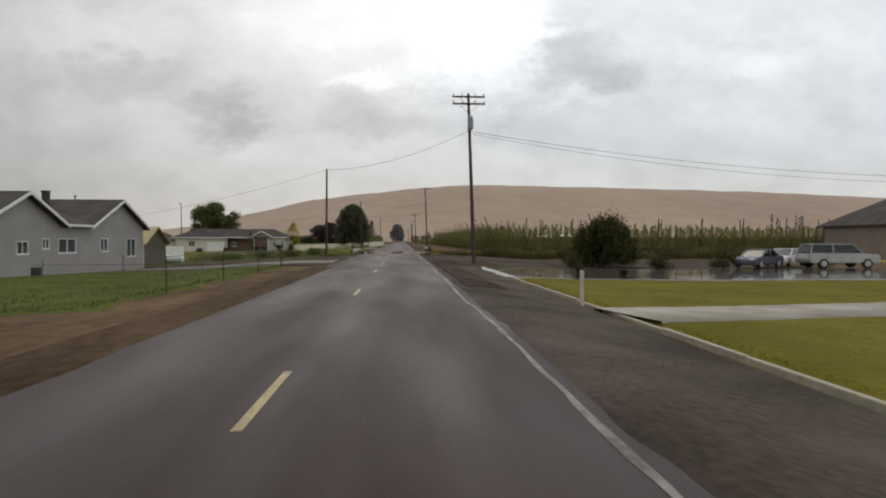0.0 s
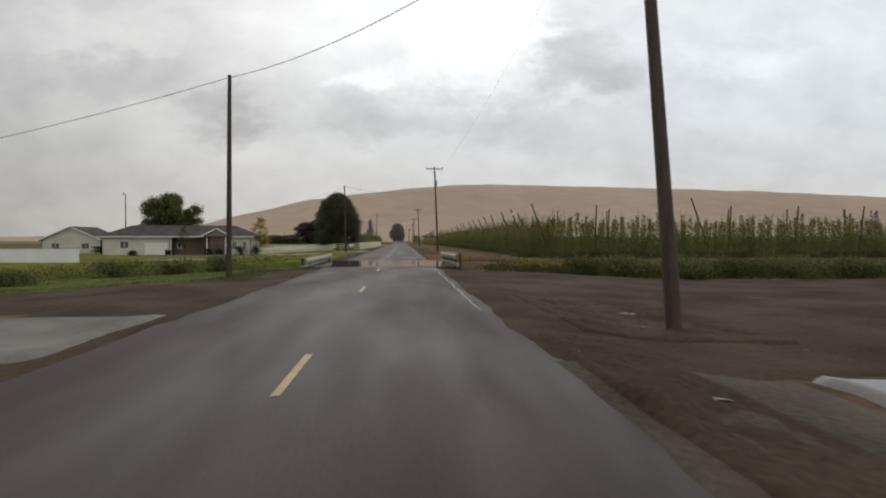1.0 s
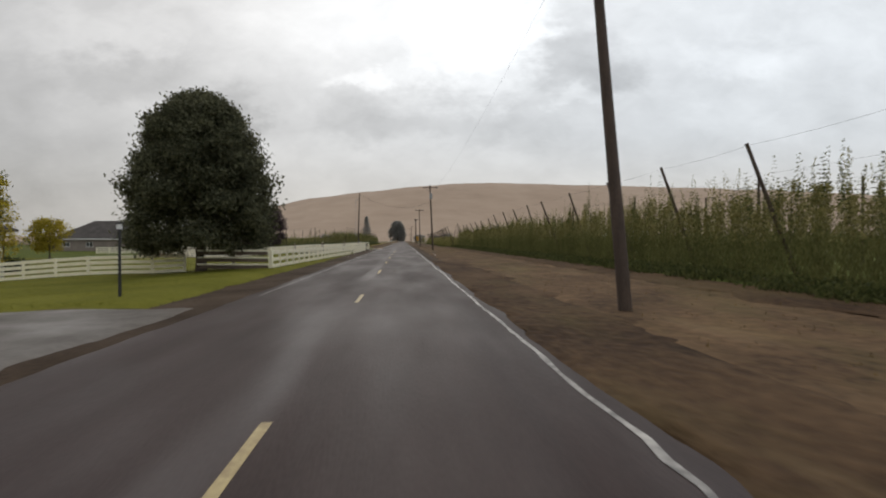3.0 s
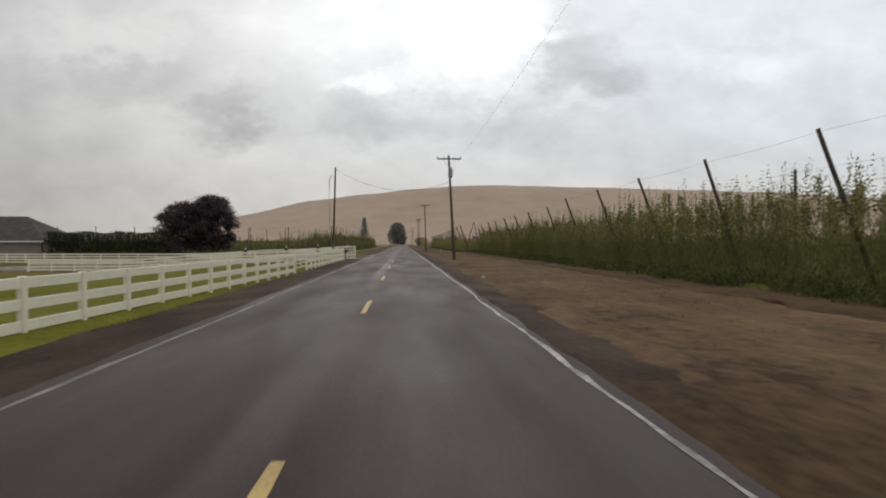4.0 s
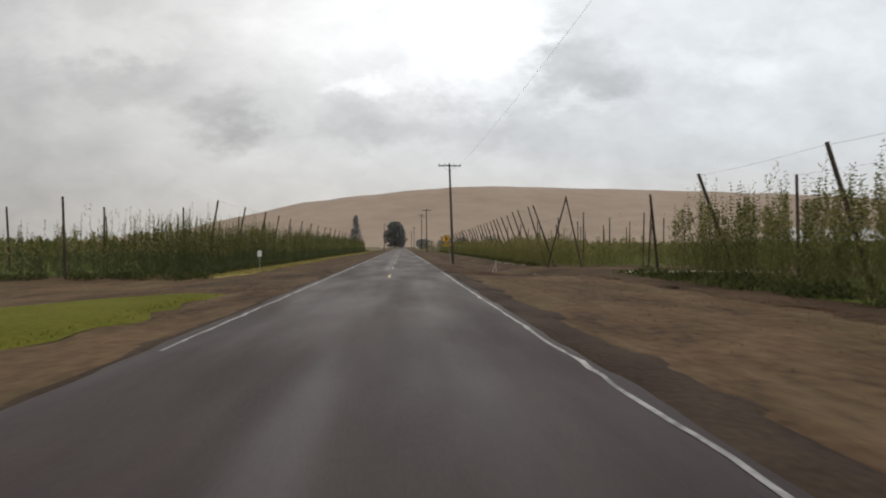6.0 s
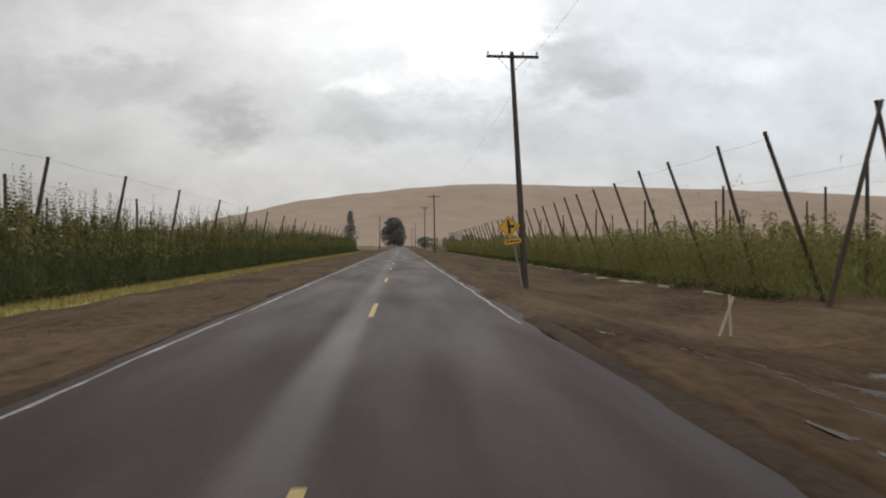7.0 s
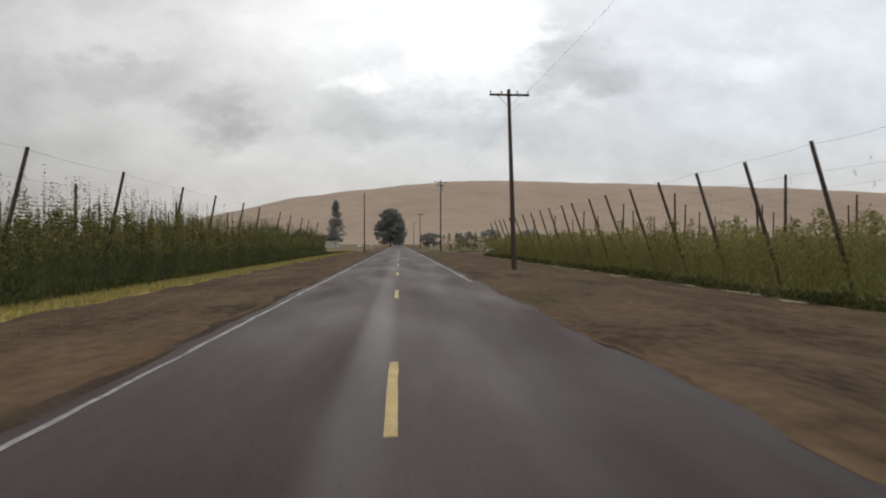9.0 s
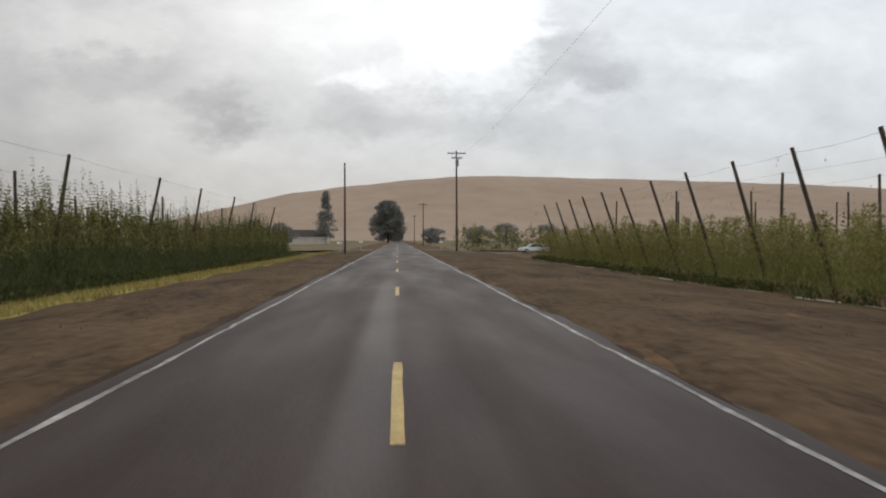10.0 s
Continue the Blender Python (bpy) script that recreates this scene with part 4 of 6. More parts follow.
def hop_bines(name, rows, mat, label, dense=(3.35, 0.3), tip=(0.4, 1.9), per=380, tips=2, spread=0.30, leaf=(0.15, 0.36)):
    """Rows of climbing bines: rows of (x0, y0, x1, y1, step). A leafy foot and thin climbing tips with paired leaves, as one leafy mass."""
    cs, ss, tc, ts, lc, ls = [], [], [], [], [], []
    for x0, y0, x1, y1, step in rows:
        n = max(1, int(math.hypot(x1 - x0, y1 - y0) / step))
        full = 1.0 if step < 1.05 else 0.65
        for i in range(n):
            u = (i + rng.uniform(-0.25, 0.25)) / n
            bx, by = x0 + (x1 - x0) * u + rng.normal(0, 0.10), y0 + (y1 - y0) * u
            g = float(land(bx, by))
            hd = max(0.8, rng.normal(*dense) + 0.3 * math.sin(by * 0.21 + bx) + 0.2 * math.sin(by * 0.9))
            m = int(per * full * hd / 3)
            z = g + hd * rng.uniform(0.03, 1, m) ** 0.9
            # full at the foot, drawn together into a spike at the top
            w = spread * (1.15 - 0.8 * ((z - g) / hd) ** 1.5)
            c = np.stack([bx + rng.normal(0, 1, m) * w * 0.8, by + rng.normal(0, 1, m) * w * 0.7, z], axis=1)
            s = rng.uniform(*leaf, m) * (1 if full == 1 else 1.3) * (1.1 - 0.4 * (z - g) / hd)
            # young pale growth among the upper leaves, its colour brightened further as top light
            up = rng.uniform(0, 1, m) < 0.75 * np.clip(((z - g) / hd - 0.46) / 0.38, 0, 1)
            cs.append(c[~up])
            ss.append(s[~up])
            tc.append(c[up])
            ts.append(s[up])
            for k in range(tips if step < 2.5 else 1):
                # a shoot climbing its string, with small whorls of leaves a hand apart; most are short
                ht = tip[0] + (tip[1] - tip[0]) * rng.beta(0.8, 2.2)
                dx, dy = rng.normal(0, 0.2), rng.normal(0, 0.3)
                lean = rng.normal(0, 0.05)
                z = np.repeat(np.arange(g + hd - 0.7, g + hd + ht, 0.15), 3)
                k = len(z)
                a, q = rng.uniform(0, 6.3, k), rng.uniform(0.0, 0.085, k)
                lc.append(np.stack([bx + dx + q * np.cos(a), by + dy + lean * (z - g - hd) + q * np.sin(a), z + rng.normal(0, 0.02, k)], axis=1))
                ls.append(rng.uniform(0.08, 0.16, k) * np.linspace(1.15, 0.75, k) * (1 if full == 1 else 1.3))
    c, s = np.concatenate(cs), np.concatenate(ss)
    ob = new(name, quads_mesh(name, c, s, mat, rng, 0.78, 0.20))
    tagged(ob, label, "hop plants", kind="stuff")
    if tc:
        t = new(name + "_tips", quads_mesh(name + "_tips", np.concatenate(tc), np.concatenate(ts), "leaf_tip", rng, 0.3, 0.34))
        tagged(t, "pale young growth at the top of the hops, top light in its colour", "hop plants", kind="stuff")
    if lc:
        t = new(name + "_shoots", quads_mesh(name + "_shoots", np.concatenate(lc), np.concatenate(ls), "leaf_shoot", rng, 0.0, 0.42, 0.5))
        tagged(t, "thin climbing hop shoots with whorls of leaves", "hop plants", kind="stuff")
    return ob


# east yard behind the canal
rows = [(15.2, 93, 15.2, 254, 0.85), (16.6, 93, 16.6, 254, 1.0), (18.6, 96, 18.6, 254, 1.3), (21, 101, 21, 250, 2.0), (25, 101, 25, 240, 3.2)]
hop_bines("hop_bines_east", rows, "leaf_hop", "tall leafy green hop bines climbing strings in a wall", dense=(3.35, 0.32), tip=(0.3, 1.7), tips=3, per=540, leaf=(0.11, 0.27))
hop_bines("hop_bines_edge", [(x0, 93.2 + 2.0 * k, 95, 93.2 + 2.0 * k, 0.8 + 0.2 * k) for k, x0 in enumerate((15.5, 16.5, 17.5, 18.5))],
          "leaf_hop", "tall leafy green hop bines at the yard's end", dense=(3.65, 0.25), tip=(0.1, 0.9), per=300, leaf=(0.2, 0.36))
# far east yard
rows = [(15.3, 283.5, 15.3, 438, 0.95), (16.4, 283, 16.4, 438, 0.95), (18.4, 283, 18.4, 438, 1.1), (21.4, 283, 21.4, 438, 1.5), (24.5, 283, 24.5, 438, 2.2), (28, 283, 28, 438, 3.0), (33, 283, 33, 436, 4.0), (40, 283, 40, 430, 5.0)]
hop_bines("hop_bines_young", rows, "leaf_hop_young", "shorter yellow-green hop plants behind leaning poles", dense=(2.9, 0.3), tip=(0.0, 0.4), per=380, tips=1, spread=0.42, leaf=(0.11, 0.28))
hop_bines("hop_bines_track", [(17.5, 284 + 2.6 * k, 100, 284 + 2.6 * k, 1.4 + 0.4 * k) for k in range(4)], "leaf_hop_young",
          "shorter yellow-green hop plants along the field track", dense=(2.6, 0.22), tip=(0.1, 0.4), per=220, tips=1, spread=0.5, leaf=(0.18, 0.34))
# west yard
rows = [(-14.0, 266, -14.0, 452, 0.85), (-15.5, 266, -15.5, 452, 1.0), (-17.6, 266, -17.6, 452, 1.3), (-20.5, 266, -20.5, 452, 2.0), (-25, 266, -25, 440, 3.2)]
hop_bines("hop_bines_west", rows, "leaf_hop_west", "dense dark green hop bines with thin climbing tips", dense=(3.15, 0.28), tip=(0.4, 2.1), tips=6)
hop_bines("hop_bines_west_end", [(-90, 265 + 2.4 * k, -14.5, 265 + 2.4 * k, 1.0 + 0.4 * k) for k in range(3)], "leaf_hop_west",
          "dense hop bines at the yard's end", dense=(3.0, 0.3), tip=(0.2, 1.4), per=200, leaf=(0.18, 0.34))


hop_bines("hop_bines_junction", [(10.5 + 2 * k, 481 + 2.6 * k, 110, 481 + 2.6 * k, 1.6 + 0.5 * k) for k in range(3)], "leaf_hop",
          "tall green hop bines beyond the side road", dense=(3.9, 0.35), tip=(0.3, 1.2), per=160, spread=0.6, leaf=(0.26, 0.5))


def hop_pole_mesh(height):
    return mesh_of("hop_pole", tube(bmesh.new(), [(0, 0, 0), (0, 0, height * 0.5), (0, 0, height)], [0.095, 0.085, 0.072], 9), "hop_wood")


HOP = {h: hop_pole_mesh(h) for h in (7.8, 7.2, 5.7, 5.8, 6.2, 6.4, 6.7, 6.9, 5.9)}


def hop_pole(x, y, height, lean_x=0.0, lean_y=0.0, label="upright weathered hop-yard pole", group="hop-yard poles"):
    """Leans in degrees: x to the east, y to the north."""
    ob = new("hop_pole", HOP[height])
    ob.matrix_world = pose(x, y, float(land(x, y)) - 0.25, -lean_y + rng.normal(0, 0.7), lean_x + rng.normal(0, 1.0))
    return tagged(ob, label, "hop pole", group)


LEANER = "dark anchor pole of the hop yard leaning towards the road"
E1 = [94.3, 105.6, 112.6, 121.0, 129.3, 137.3, 145.4, 154.8, 163.6, 171.4, 178.6, 186.0, 194.0, 201.4, 209.7, 217.6, 225.8, 233.8, 241.9, 250.1]
hop_pole(17.9, 106.5, 5.7, -21, 0, LEANER)
hop_pole(34.6, 94.0, 6.9, -21, 0, LEANER)
for y in E1:
    hop_pole(17.1, y, 6.2 if y < 198 else 5.8, -21, 0, LEANER)
E2 = [283.8 + 4.035 * k for k in range(38)]
for y in E2:
    hop_pole(17.1 if y < 350 else 16.85, y, 7.2 if y < 298 else 6.9 if y < 314 else 6.7 if y < 335 else 6.4 if y < 362 else 6.2, -19, 0, LEANER)
W1 = [272.2, 280.4, 288.6, 295.6, 303.6, 312.0, 320.6, 329.5, 338.2, 346.0, 354.3, 364.0, 372.2, 381.0, 387.8, 396.4, 403.2, 412.4, 420.4, 428.5, 436.6, 444.6]
for y in W1:
    hop_pole(-15.7, y, 6.4, 11, 0, LEANER)
for y in E1[1::2]:
    for x in (21.5, 28, 36):
        hop_pole(x + rng.normal(0, 0.2), y + 2, 5.7)
for y in E2[::3]:
    for x in (21.5, 28, 36, 45):
        hop_pole(x + rng.normal(0, 0.2), y + 2.5, 6.2)
for y in W1[::2]:
    for x in (-18.5, -25, -33):
        hop_pole(x + rng.normal(0, 0.2), y + 3, 5.9)
for x in np.arange(22, 95, 7.5):
    hop_pole(float(x), 95.0, 5.7, 0, -8, "leaning pole at the end of the hop yard")
    hop_pole(float(x) + 4, 102, 5.7)
for x in np.arange(27, 95, 7.5):
    hop_pole(float(x), 283, 6.2, 0, -4, "pole at the end of the hop yard")
for x in np.arange(-90, -18, 7.5):
    hop_pole(float(x), 264.5, 5.9, 0, -4, "pole at the end of the hop yard")
# inner rows of the yards
for nm, sx, xa, xb, ya, yb in (("hop_rows_east", 1, 31, 120, 108, 250), ("hop_rows_north_east", 1, 46, 120, 292, 436), ("hop_rows_west", -1, 30, 110, 272, 450)):
    cs = []
    for x in np.arange(xa, xb, 4.5):
        n = int((yb - ya) * 7)
        cs.append(np.stack([sx * (x + rng.normal(0, 0.35, n)), rng.uniform(ya, yb, n), -0.6 + 2.9 * rng.uniform(0.02, 1, n)], axis=1))
    c = np.concatenate(cs)
    tagged(new(nm, quads_mesh(nm, c, rng.uniform(0.5, 0.9, len(c)), "leaf_hop", rng, 0.5, 0.4)), "inner rows of leafy hop bines", "hop plants", kind="stuff")
# corner braces
hop_pole(15.65, 281.8, 7.8, 15.0, 0, "long pole of the hop yard's corner frame")
hop_pole(19.45, 282.1, 7.8, -13.0, 0, "long pole of the hop yard's corner frame")
hop_pole(16.9, 258.5, 5.7, -16, -22, "long brace pole of the hop yard's corner")
tag = new("yard_tag", mesh_of("yard_tag", boxes((-0.15, 0.15, -0.02, 0.0, -0.15, 0.15), bevel=0.004), "white_trim"))
tag.location = (15.08, 105.4, 4.9)
tagged(tag, "small white number tag nailed on a hop pole", "tag")


def trellis(points, radius=0.0045, sag=0.08, label="steel trellis wire strung over the hop poles"):
    wire(points, sag, radius, label, "trellis_wire")


trellis([(14.95, y, float(land(16.9, y)) + (5.45 if y < 198 else 5.08)) for y in E1])
trellis([(14.9, y, float(land(20, y)) + 6.35 - 0.008 * (y - 283)) for y in E2])
trellis([(-14.5, y, float(land(-15, y)) + 5.95) for y in W1])
for x in (21.5, 28.0):
    trellis([(x, y + 2, float(land(x, y)) + 5.4) for y in E1[1::2]])
for x in (21.5, 28.0):
    trellis([(x, y + 2.5, float(land(x, y)) + 5.85) for y in E2[::3]])
trellis([(-18.5, y + 3, float(land(-18, y)) + 5.5) for y in W1[::2]])


def string_tufts(name, rows, count, label, size=(0.09, 0.2), run=(8, 20)):
    """Dry remnants caught on the trellis and hanging strings."""
    cs, ss = [], []
    for x0, x1, y0, y1, z0, z1 in rows:
        for _ in range(count):
            x, y, z = rng.uniform(x0, x1), rng.uniform(y0, y1), rng.uniform(z0, z1)
            k = int(rng.integers(*run))
            cs.append(np.stack([x + rng.normal(0, 0.045, k), y + rng.normal(0, 0.045, k), z - 0.09 * np.arange(k)], axis=1))
            ss.append(rng.uniform(*size, k))
    ob = new(name, quads_mesh(name, np.concatenate(cs), np.concatenate(ss), "leaf_tip", rng, 0.5, 0.28))
    return tagged(ob, label, "hop plants", kind="stuff")


string_tufts("hop_remnants", [(16, 40, 284, 460, 4.3, 5.5)], 300, "old hop shreds hanging from trellis wires", run=(2, 7))
string_tufts("hop_remnants_west", [(-24, -13.8, 266, 450, 3.4, 4.9)], 900, "thin upper hop shoots on the strings")
string_tufts("hop_remnants_east", [(15, 24, 101, 252, 3.6, 5.0)], 700, "thin upper hop shoots on the strings")


# ================= grasses and weeds =================
def blades(name, areas, mat, label, height=(0.05, 0.12), width=0.03, kind_word="grass"):
    cs = []
    for x0, x1, y0, y1, n in areas:
        cs.append(np.stack([rng.uniform(x0, x1, n), rng.uniform(y0, y1, n)], axis=1))
    c = np.concatenate(cs)
    n = len(c)
    z = land(c[:, 0], c[:, 1])
    h = rng.uniform(*height, n)
    a = rng.uniform(0, 2 * math.pi, n)
    bx, by = np.cos(a) * width, np.sin(a) * width
    lx, ly = rng.normal(0, 0.35, n) * h, rng.normal(0, 0.35, n) * h
    v = np.stack([np.stack([c[:, 0] - bx, c[:, 1] - by, z], 1), np.stack([c[:, 0] + bx, c[:, 1] + by, z], 1),
                  np.stack([c[:, 0] + lx, c[:, 1] + ly, z + h + 0.05], 1)], axis=1).reshape(-1, 3)
    return tagged(new(name, raw_mesh(name, v, np.arange(3 * n).reshape(-1, 3), mat)), label, kind_word, kind="stuff")


blades("lawn_blades", [(7.1, 25, -2, 29.2, 36000)], "olive_blades", "short mown olive grass", (0.01, 0.035), 0.012)
blades("grass_blades", [(-22, -6.1, 79.5, 113.3, 36000), (-26, -6.3, 122.6, 140, 20000), (-30, -5.6, 227, 243, 9000)],
       "blades", "short mown wet grass", (0.01, 0.035), 0.012)
blades("yard_blades", [(-22, -6.3, 14, 38.8, 22000), (-20, -5.2, 58, 67.6, 12000), (-22, -6, 140, 205, 16000)], "weed_blades", "longer dark green grass", (0.0, 0.07), 0.013)
blades("verge_blades", [(-12.6, -9.0, 262, 460, 52000)], "dry_blades", "yellowed wet verge grass", (0.06, 0.22), 0.016)
blades("dirt_tufts", [(-9, -5.0, 236, 460, 2500), (5.5, 14, 98, 256, 3000), (6, 14, 280, 455, 2500)], "bank_blades", "scattered dead grass on the dirt", (0.01, 0.05), 0.012)


blades("bank_grass", [(4.9, 16, 77.6, 85, 2600), (5, 14, 85, 92, 700)], "bank_blades", "rust and straw coloured wet grass on the canal bank", (0.02, 0.12), 0.02)


def weeds(name, areas, mat, label, size=(0.12, 0.3)):
    cs, ss = [], []
    for x0, x1, y0, y1, n, h in areas:
        for _ in range(n):
            x, y = rng.uniform(x0, x1), rng.uniform(y0, y1)
            g = float(land(x, y))
            k = 54
            q = rng.normal(0, 1, (k, 3)) * (0.30, 0.30, 0.0)
            z = g + h * rng.uniform(0.0, 1.0, k) * rng.uniform(0.5, 1.1)
            cs.append(np.stack([x + q[:, 0], y + q[:, 1], z], axis=1))
            ss.append(rng.uniform(*size, k))
    return tagged(new(name, quads_mesh(name, np.concatenate(cs), np.concatenate(ss), mat, rng, 0.3, 0.35)), label, "weeds", kind="stuff")


weeds("yard_weeds", [(13.2, 15.4, 92, 256, 640, 0.5), (-14.5, -12.4, 262, 452, 520, 0.5), (14.2, 15.2, 283, 438, 300, 0.45), (15, 90, 90.8, 93.2, 420, 0.6),
                     (-70, -14, 262, 265, 200, 0.5)], "weed_blades", "low green weeds at the foot of the hops")
weeds("canal_weeds", [(17, 60, 77.5, 82, 200, 1.0), (7, 60, 64.5, 68.5, 210, 0.9), (-40, -6.5, 78, 80.5, 130, 0.8), (-40, -6, 66, 69.5, 160, 0.9), (-40, -39, 66, 68, 2, 0.5)],
      "leaf_willow", "rank green weeds along the canal banks", (0.06, 0.16))
weeds("bank_weeds", [(10.5, 45, 65.2, 68.2, 420, 0.9), (6, 11, 64.6, 66, 40, 0.4)], "leaf_willow", "rank olive bushes on the canal bank", (0.08, 0.2))
weeds("canal_yellow_bush", [(8.2, 12.6, 66.0, 68.2, 90, 0.65), (13, 19, 66.0, 68.6, 40, 0.8), (19, 30, 66.8, 68.8, 24, 0.8), (11, 60, 79.5, 83, 50, 0.7), (4.9, 6.2, 79.8, 82, 14, 0.5)], "leaf_yellow", "yellowing bushes along the canal bank", (0.06, 0.15))


def clods(name, areas, mat, label, size=(0.02, 0.07)):
    """Loose lumps of earth and gravel, each a rough little pyramid."""
    cs = [np.stack([rng.uniform(x0, x1, n), rng.uniform(y0, y1, n)], axis=1) for x0, x1, y0, y1, n in areas]
    c = np.concatenate(cs)
    n = len(c)
    r = rng.uniform(*size, n) ** 1.0
    z = land(c[:, 0], c[:, 1]) - 0.045
    a = rng.uniform(0, 6.3, n)
    v = []
    for k in range(3):
        q = a + 2.09 * k + rng.normal(0, 0.25, n)
        v.append(np.stack([c[:, 0] + r * np.cos(q), c[:, 1] + r * np.sin(q), z], 1))
    v.append(np.stack([c[:, 0] + r * rng.normal(0, 0.3, n), c[:, 1] + r * rng.normal(0, 0.3, n), z + r * rng.uniform(0.7, 1.3, n) + 0.03], 1))
    v = np.stack(v, axis=1).reshape(-1, 3)
    i = np.arange(n)[:, None] * 4
    f = np.concatenate([i + np.array([[0, 1, 3]]), i + np.array([[1, 2, 3]]), i + np.array([[2, 0, 3]])], axis=0)
    return tagged(new(name, raw_mesh(name, v, f, mat)), label, "clods", kind="stuff")


clods("gravel_stones", [(3.6, 5.7, 0, 30, 2500), (3.6, 11, 42, 66, 4000), (-5.2, -3.6, 80, 205, 5000)], "shoulder", "loose dark gravel stones on the shoulders", (0.008, 0.022))
for x, y, q in ((4.85, 173.3, 0.09), (9.2, 318.5, 0.1)):
    bm = bmesh.new()
    tube(bm, [(-q, 0, 0.03), (0, 0.02, 0.05), (q, 0.0, 0.03)], [q * 0.2, q * 0.42, q * 0.2], 6)
    o = new("litter", mesh_of("litter", bm, "white_trim"))
    o.location = (x, y, float(land(x, y)) - 0.05)
    tagged(o, "crumpled white scrap of litter on the dirt verge", "litter")

# ================= fences =================


def rail_fence(x0, y0, x1, y1, label, spacing=1.85, height=1.12, rails=4, name="rail_fence"):
    a = math.degrees(math.atan2(y1 - y0, x1 - x0))
    length = math.hypot(x1 - x0, y1 - y0)
    f = thing(name, label, "fence", pose(x0, y0, 0, 0, 0, a), group="white vinyl rail fences")
    n = max(1, round(length / spacing))
    d = length / n
    post = mesh_of("post", boxes((-0.065, 0.065, -0.065, 0.065, -0.3, height + 0.06), bevel=0.015), "vinyl")
    pts = [(x0 + (x1 - x0) * i / n, y0 + (y1 - y0) * i / n) for i in range(n + 1)]
    zs = [float(land(*p)) for p in pts]
    for i in range(n + 1):
        part("post", post, "vinyl", f).location = (d * i, 0, zs[i])
    for i in range(n):
        tilt = math.degrees(math.atan2(zs[i + 1] - zs[i], d))
        for r in range(rails):
            o = part("rail", RAIL(d, 0.095 if rails > 3 else 0.10), "vinyl", f)
            o.matrix_local = pose(d * i, 0, zs[i] + 0.16 + (height - 0.22) * r / (rails - 1), 0, -tilt, 0)
    return f


RAILS = {}


def RAIL(d, h):
    k = (round(d, 3), h)
    if k not in RAILS:
        RAILS[k] = mesh_of("rail", boxes((0.05, d - 0.05, -0.022, 0.022, -h, h), bevel=0.008), "vinyl")
    return RAILS[k]


rail_fence(-11.9, 142.8, -27.2, 143.6, "white vinyl rail fence crossing behind the maple")
rail_fence(-6.4, 141.2, -5.2, 178.0, "white vinyl rail fence along the roadside", rails=3, height=1.0)
rail_fence(-5.2, 182.0, -5.1, 203.4, "white vinyl rail fence along the roadside by the driveway", rails=3, height=1.0)
rail_fence(-5.8, 226.0, -60, 227.0, "white vinyl rail fence beyond the wet driveway", spacing=2.5, height=1.25)
rail_fence(-5.1, 203.6, -36, 204.6, "white vinyl rail fence beside the driveway", spacing=2.2)

gate = thing("field_gate", "white tube field gate in the rail fence", "gate", pose(-5.2, 178.1, 0, 0, 0, 90))
for k in range(5):
    bm = bmesh.new()
    tube(bm, [(0.05, 0, 0.2 + 0.24 * k), (3.75, 0, 0.2 + 0.24 * k)], [0.026, 0.026], 8)
    part("gate_bar", bm, "vinyl", gate)
for x in (0.05, 1.9, 3.75):
    bm = bmesh.new()
    tube(bm, [(x, 0, 0.12), (x, 0, 1.22)], [0.03, 0.03], 8)
    part("gate_upright", bm, "vinyl", gate)

dark_gate = thing("railed_gate", "gate of white rails with dark strips between them in the vinyl fence", "gate", pose(-10.9, 141.9, float(land(-9, 141.9)), 0, 0, -9))
for k in range(3):
    # dark strips stand for the dark gaps between the white rails
    part("board", boxes((0.1, 4.3, -0.02, 0.02, 0.10 + 0.40 * k, 0.30 + 0.40 * k), bevel=0.006), "board", dark_gate, "dark strip between the white rails")
    part("rail", boxes((0.05, 4.35, -0.03, 0.03, 0.304 + 0.40 * k, 0.40 + 0.40 * k), bevel=0.006), "vinyl", dark_gate)
for x in (0.0, 2.2, 4.4):
    part("post", boxes((x - 0.07, x + 0.07, 0.032, 0.15, -0.2, 1.28), bevel=0.01), "board" if x < 4 else "vinyl", dark_gate)

lp = thing("garden_lamp", "slim black garden lamp post on the lawn's edge", "lamp post", pose(-6.95, 124.4, float(land(-6.95, 124.4))))
bm = bmesh.new()
tube(bm, [(0, 0, -0.2), (0, 0, 1.0), (0, 0, 1.98)], [0.05, 0.045, 0.04], 8)
part("post", bm, "sign_black", lp)
part("lantern", boxes((-0.055, 0.055, -0.055, 0.055, 1.985, 2.13)), "lamp_clear", lp, "small clear lantern")
part("cap", boxes((-0.08, 0.08, -0.08, 0.08, 2.132, 2.17), bevel=0.01), "sign_black", lp)

stub = new("marker_post", mesh_of("marker_post", tube(bmesh.new(), [(0, 0, -0.2), (0, 0, 0.5), (0, 0, 0.52), (0, 0, 0.6)], [0.055, 0.055, 0.075, 0.06], 10), "concrete"))
stub.location = (-4.95, 111.6, float(land(-4.95, 111.6)))
tagged(stub, "short pale marker post beside the driveway", "post")


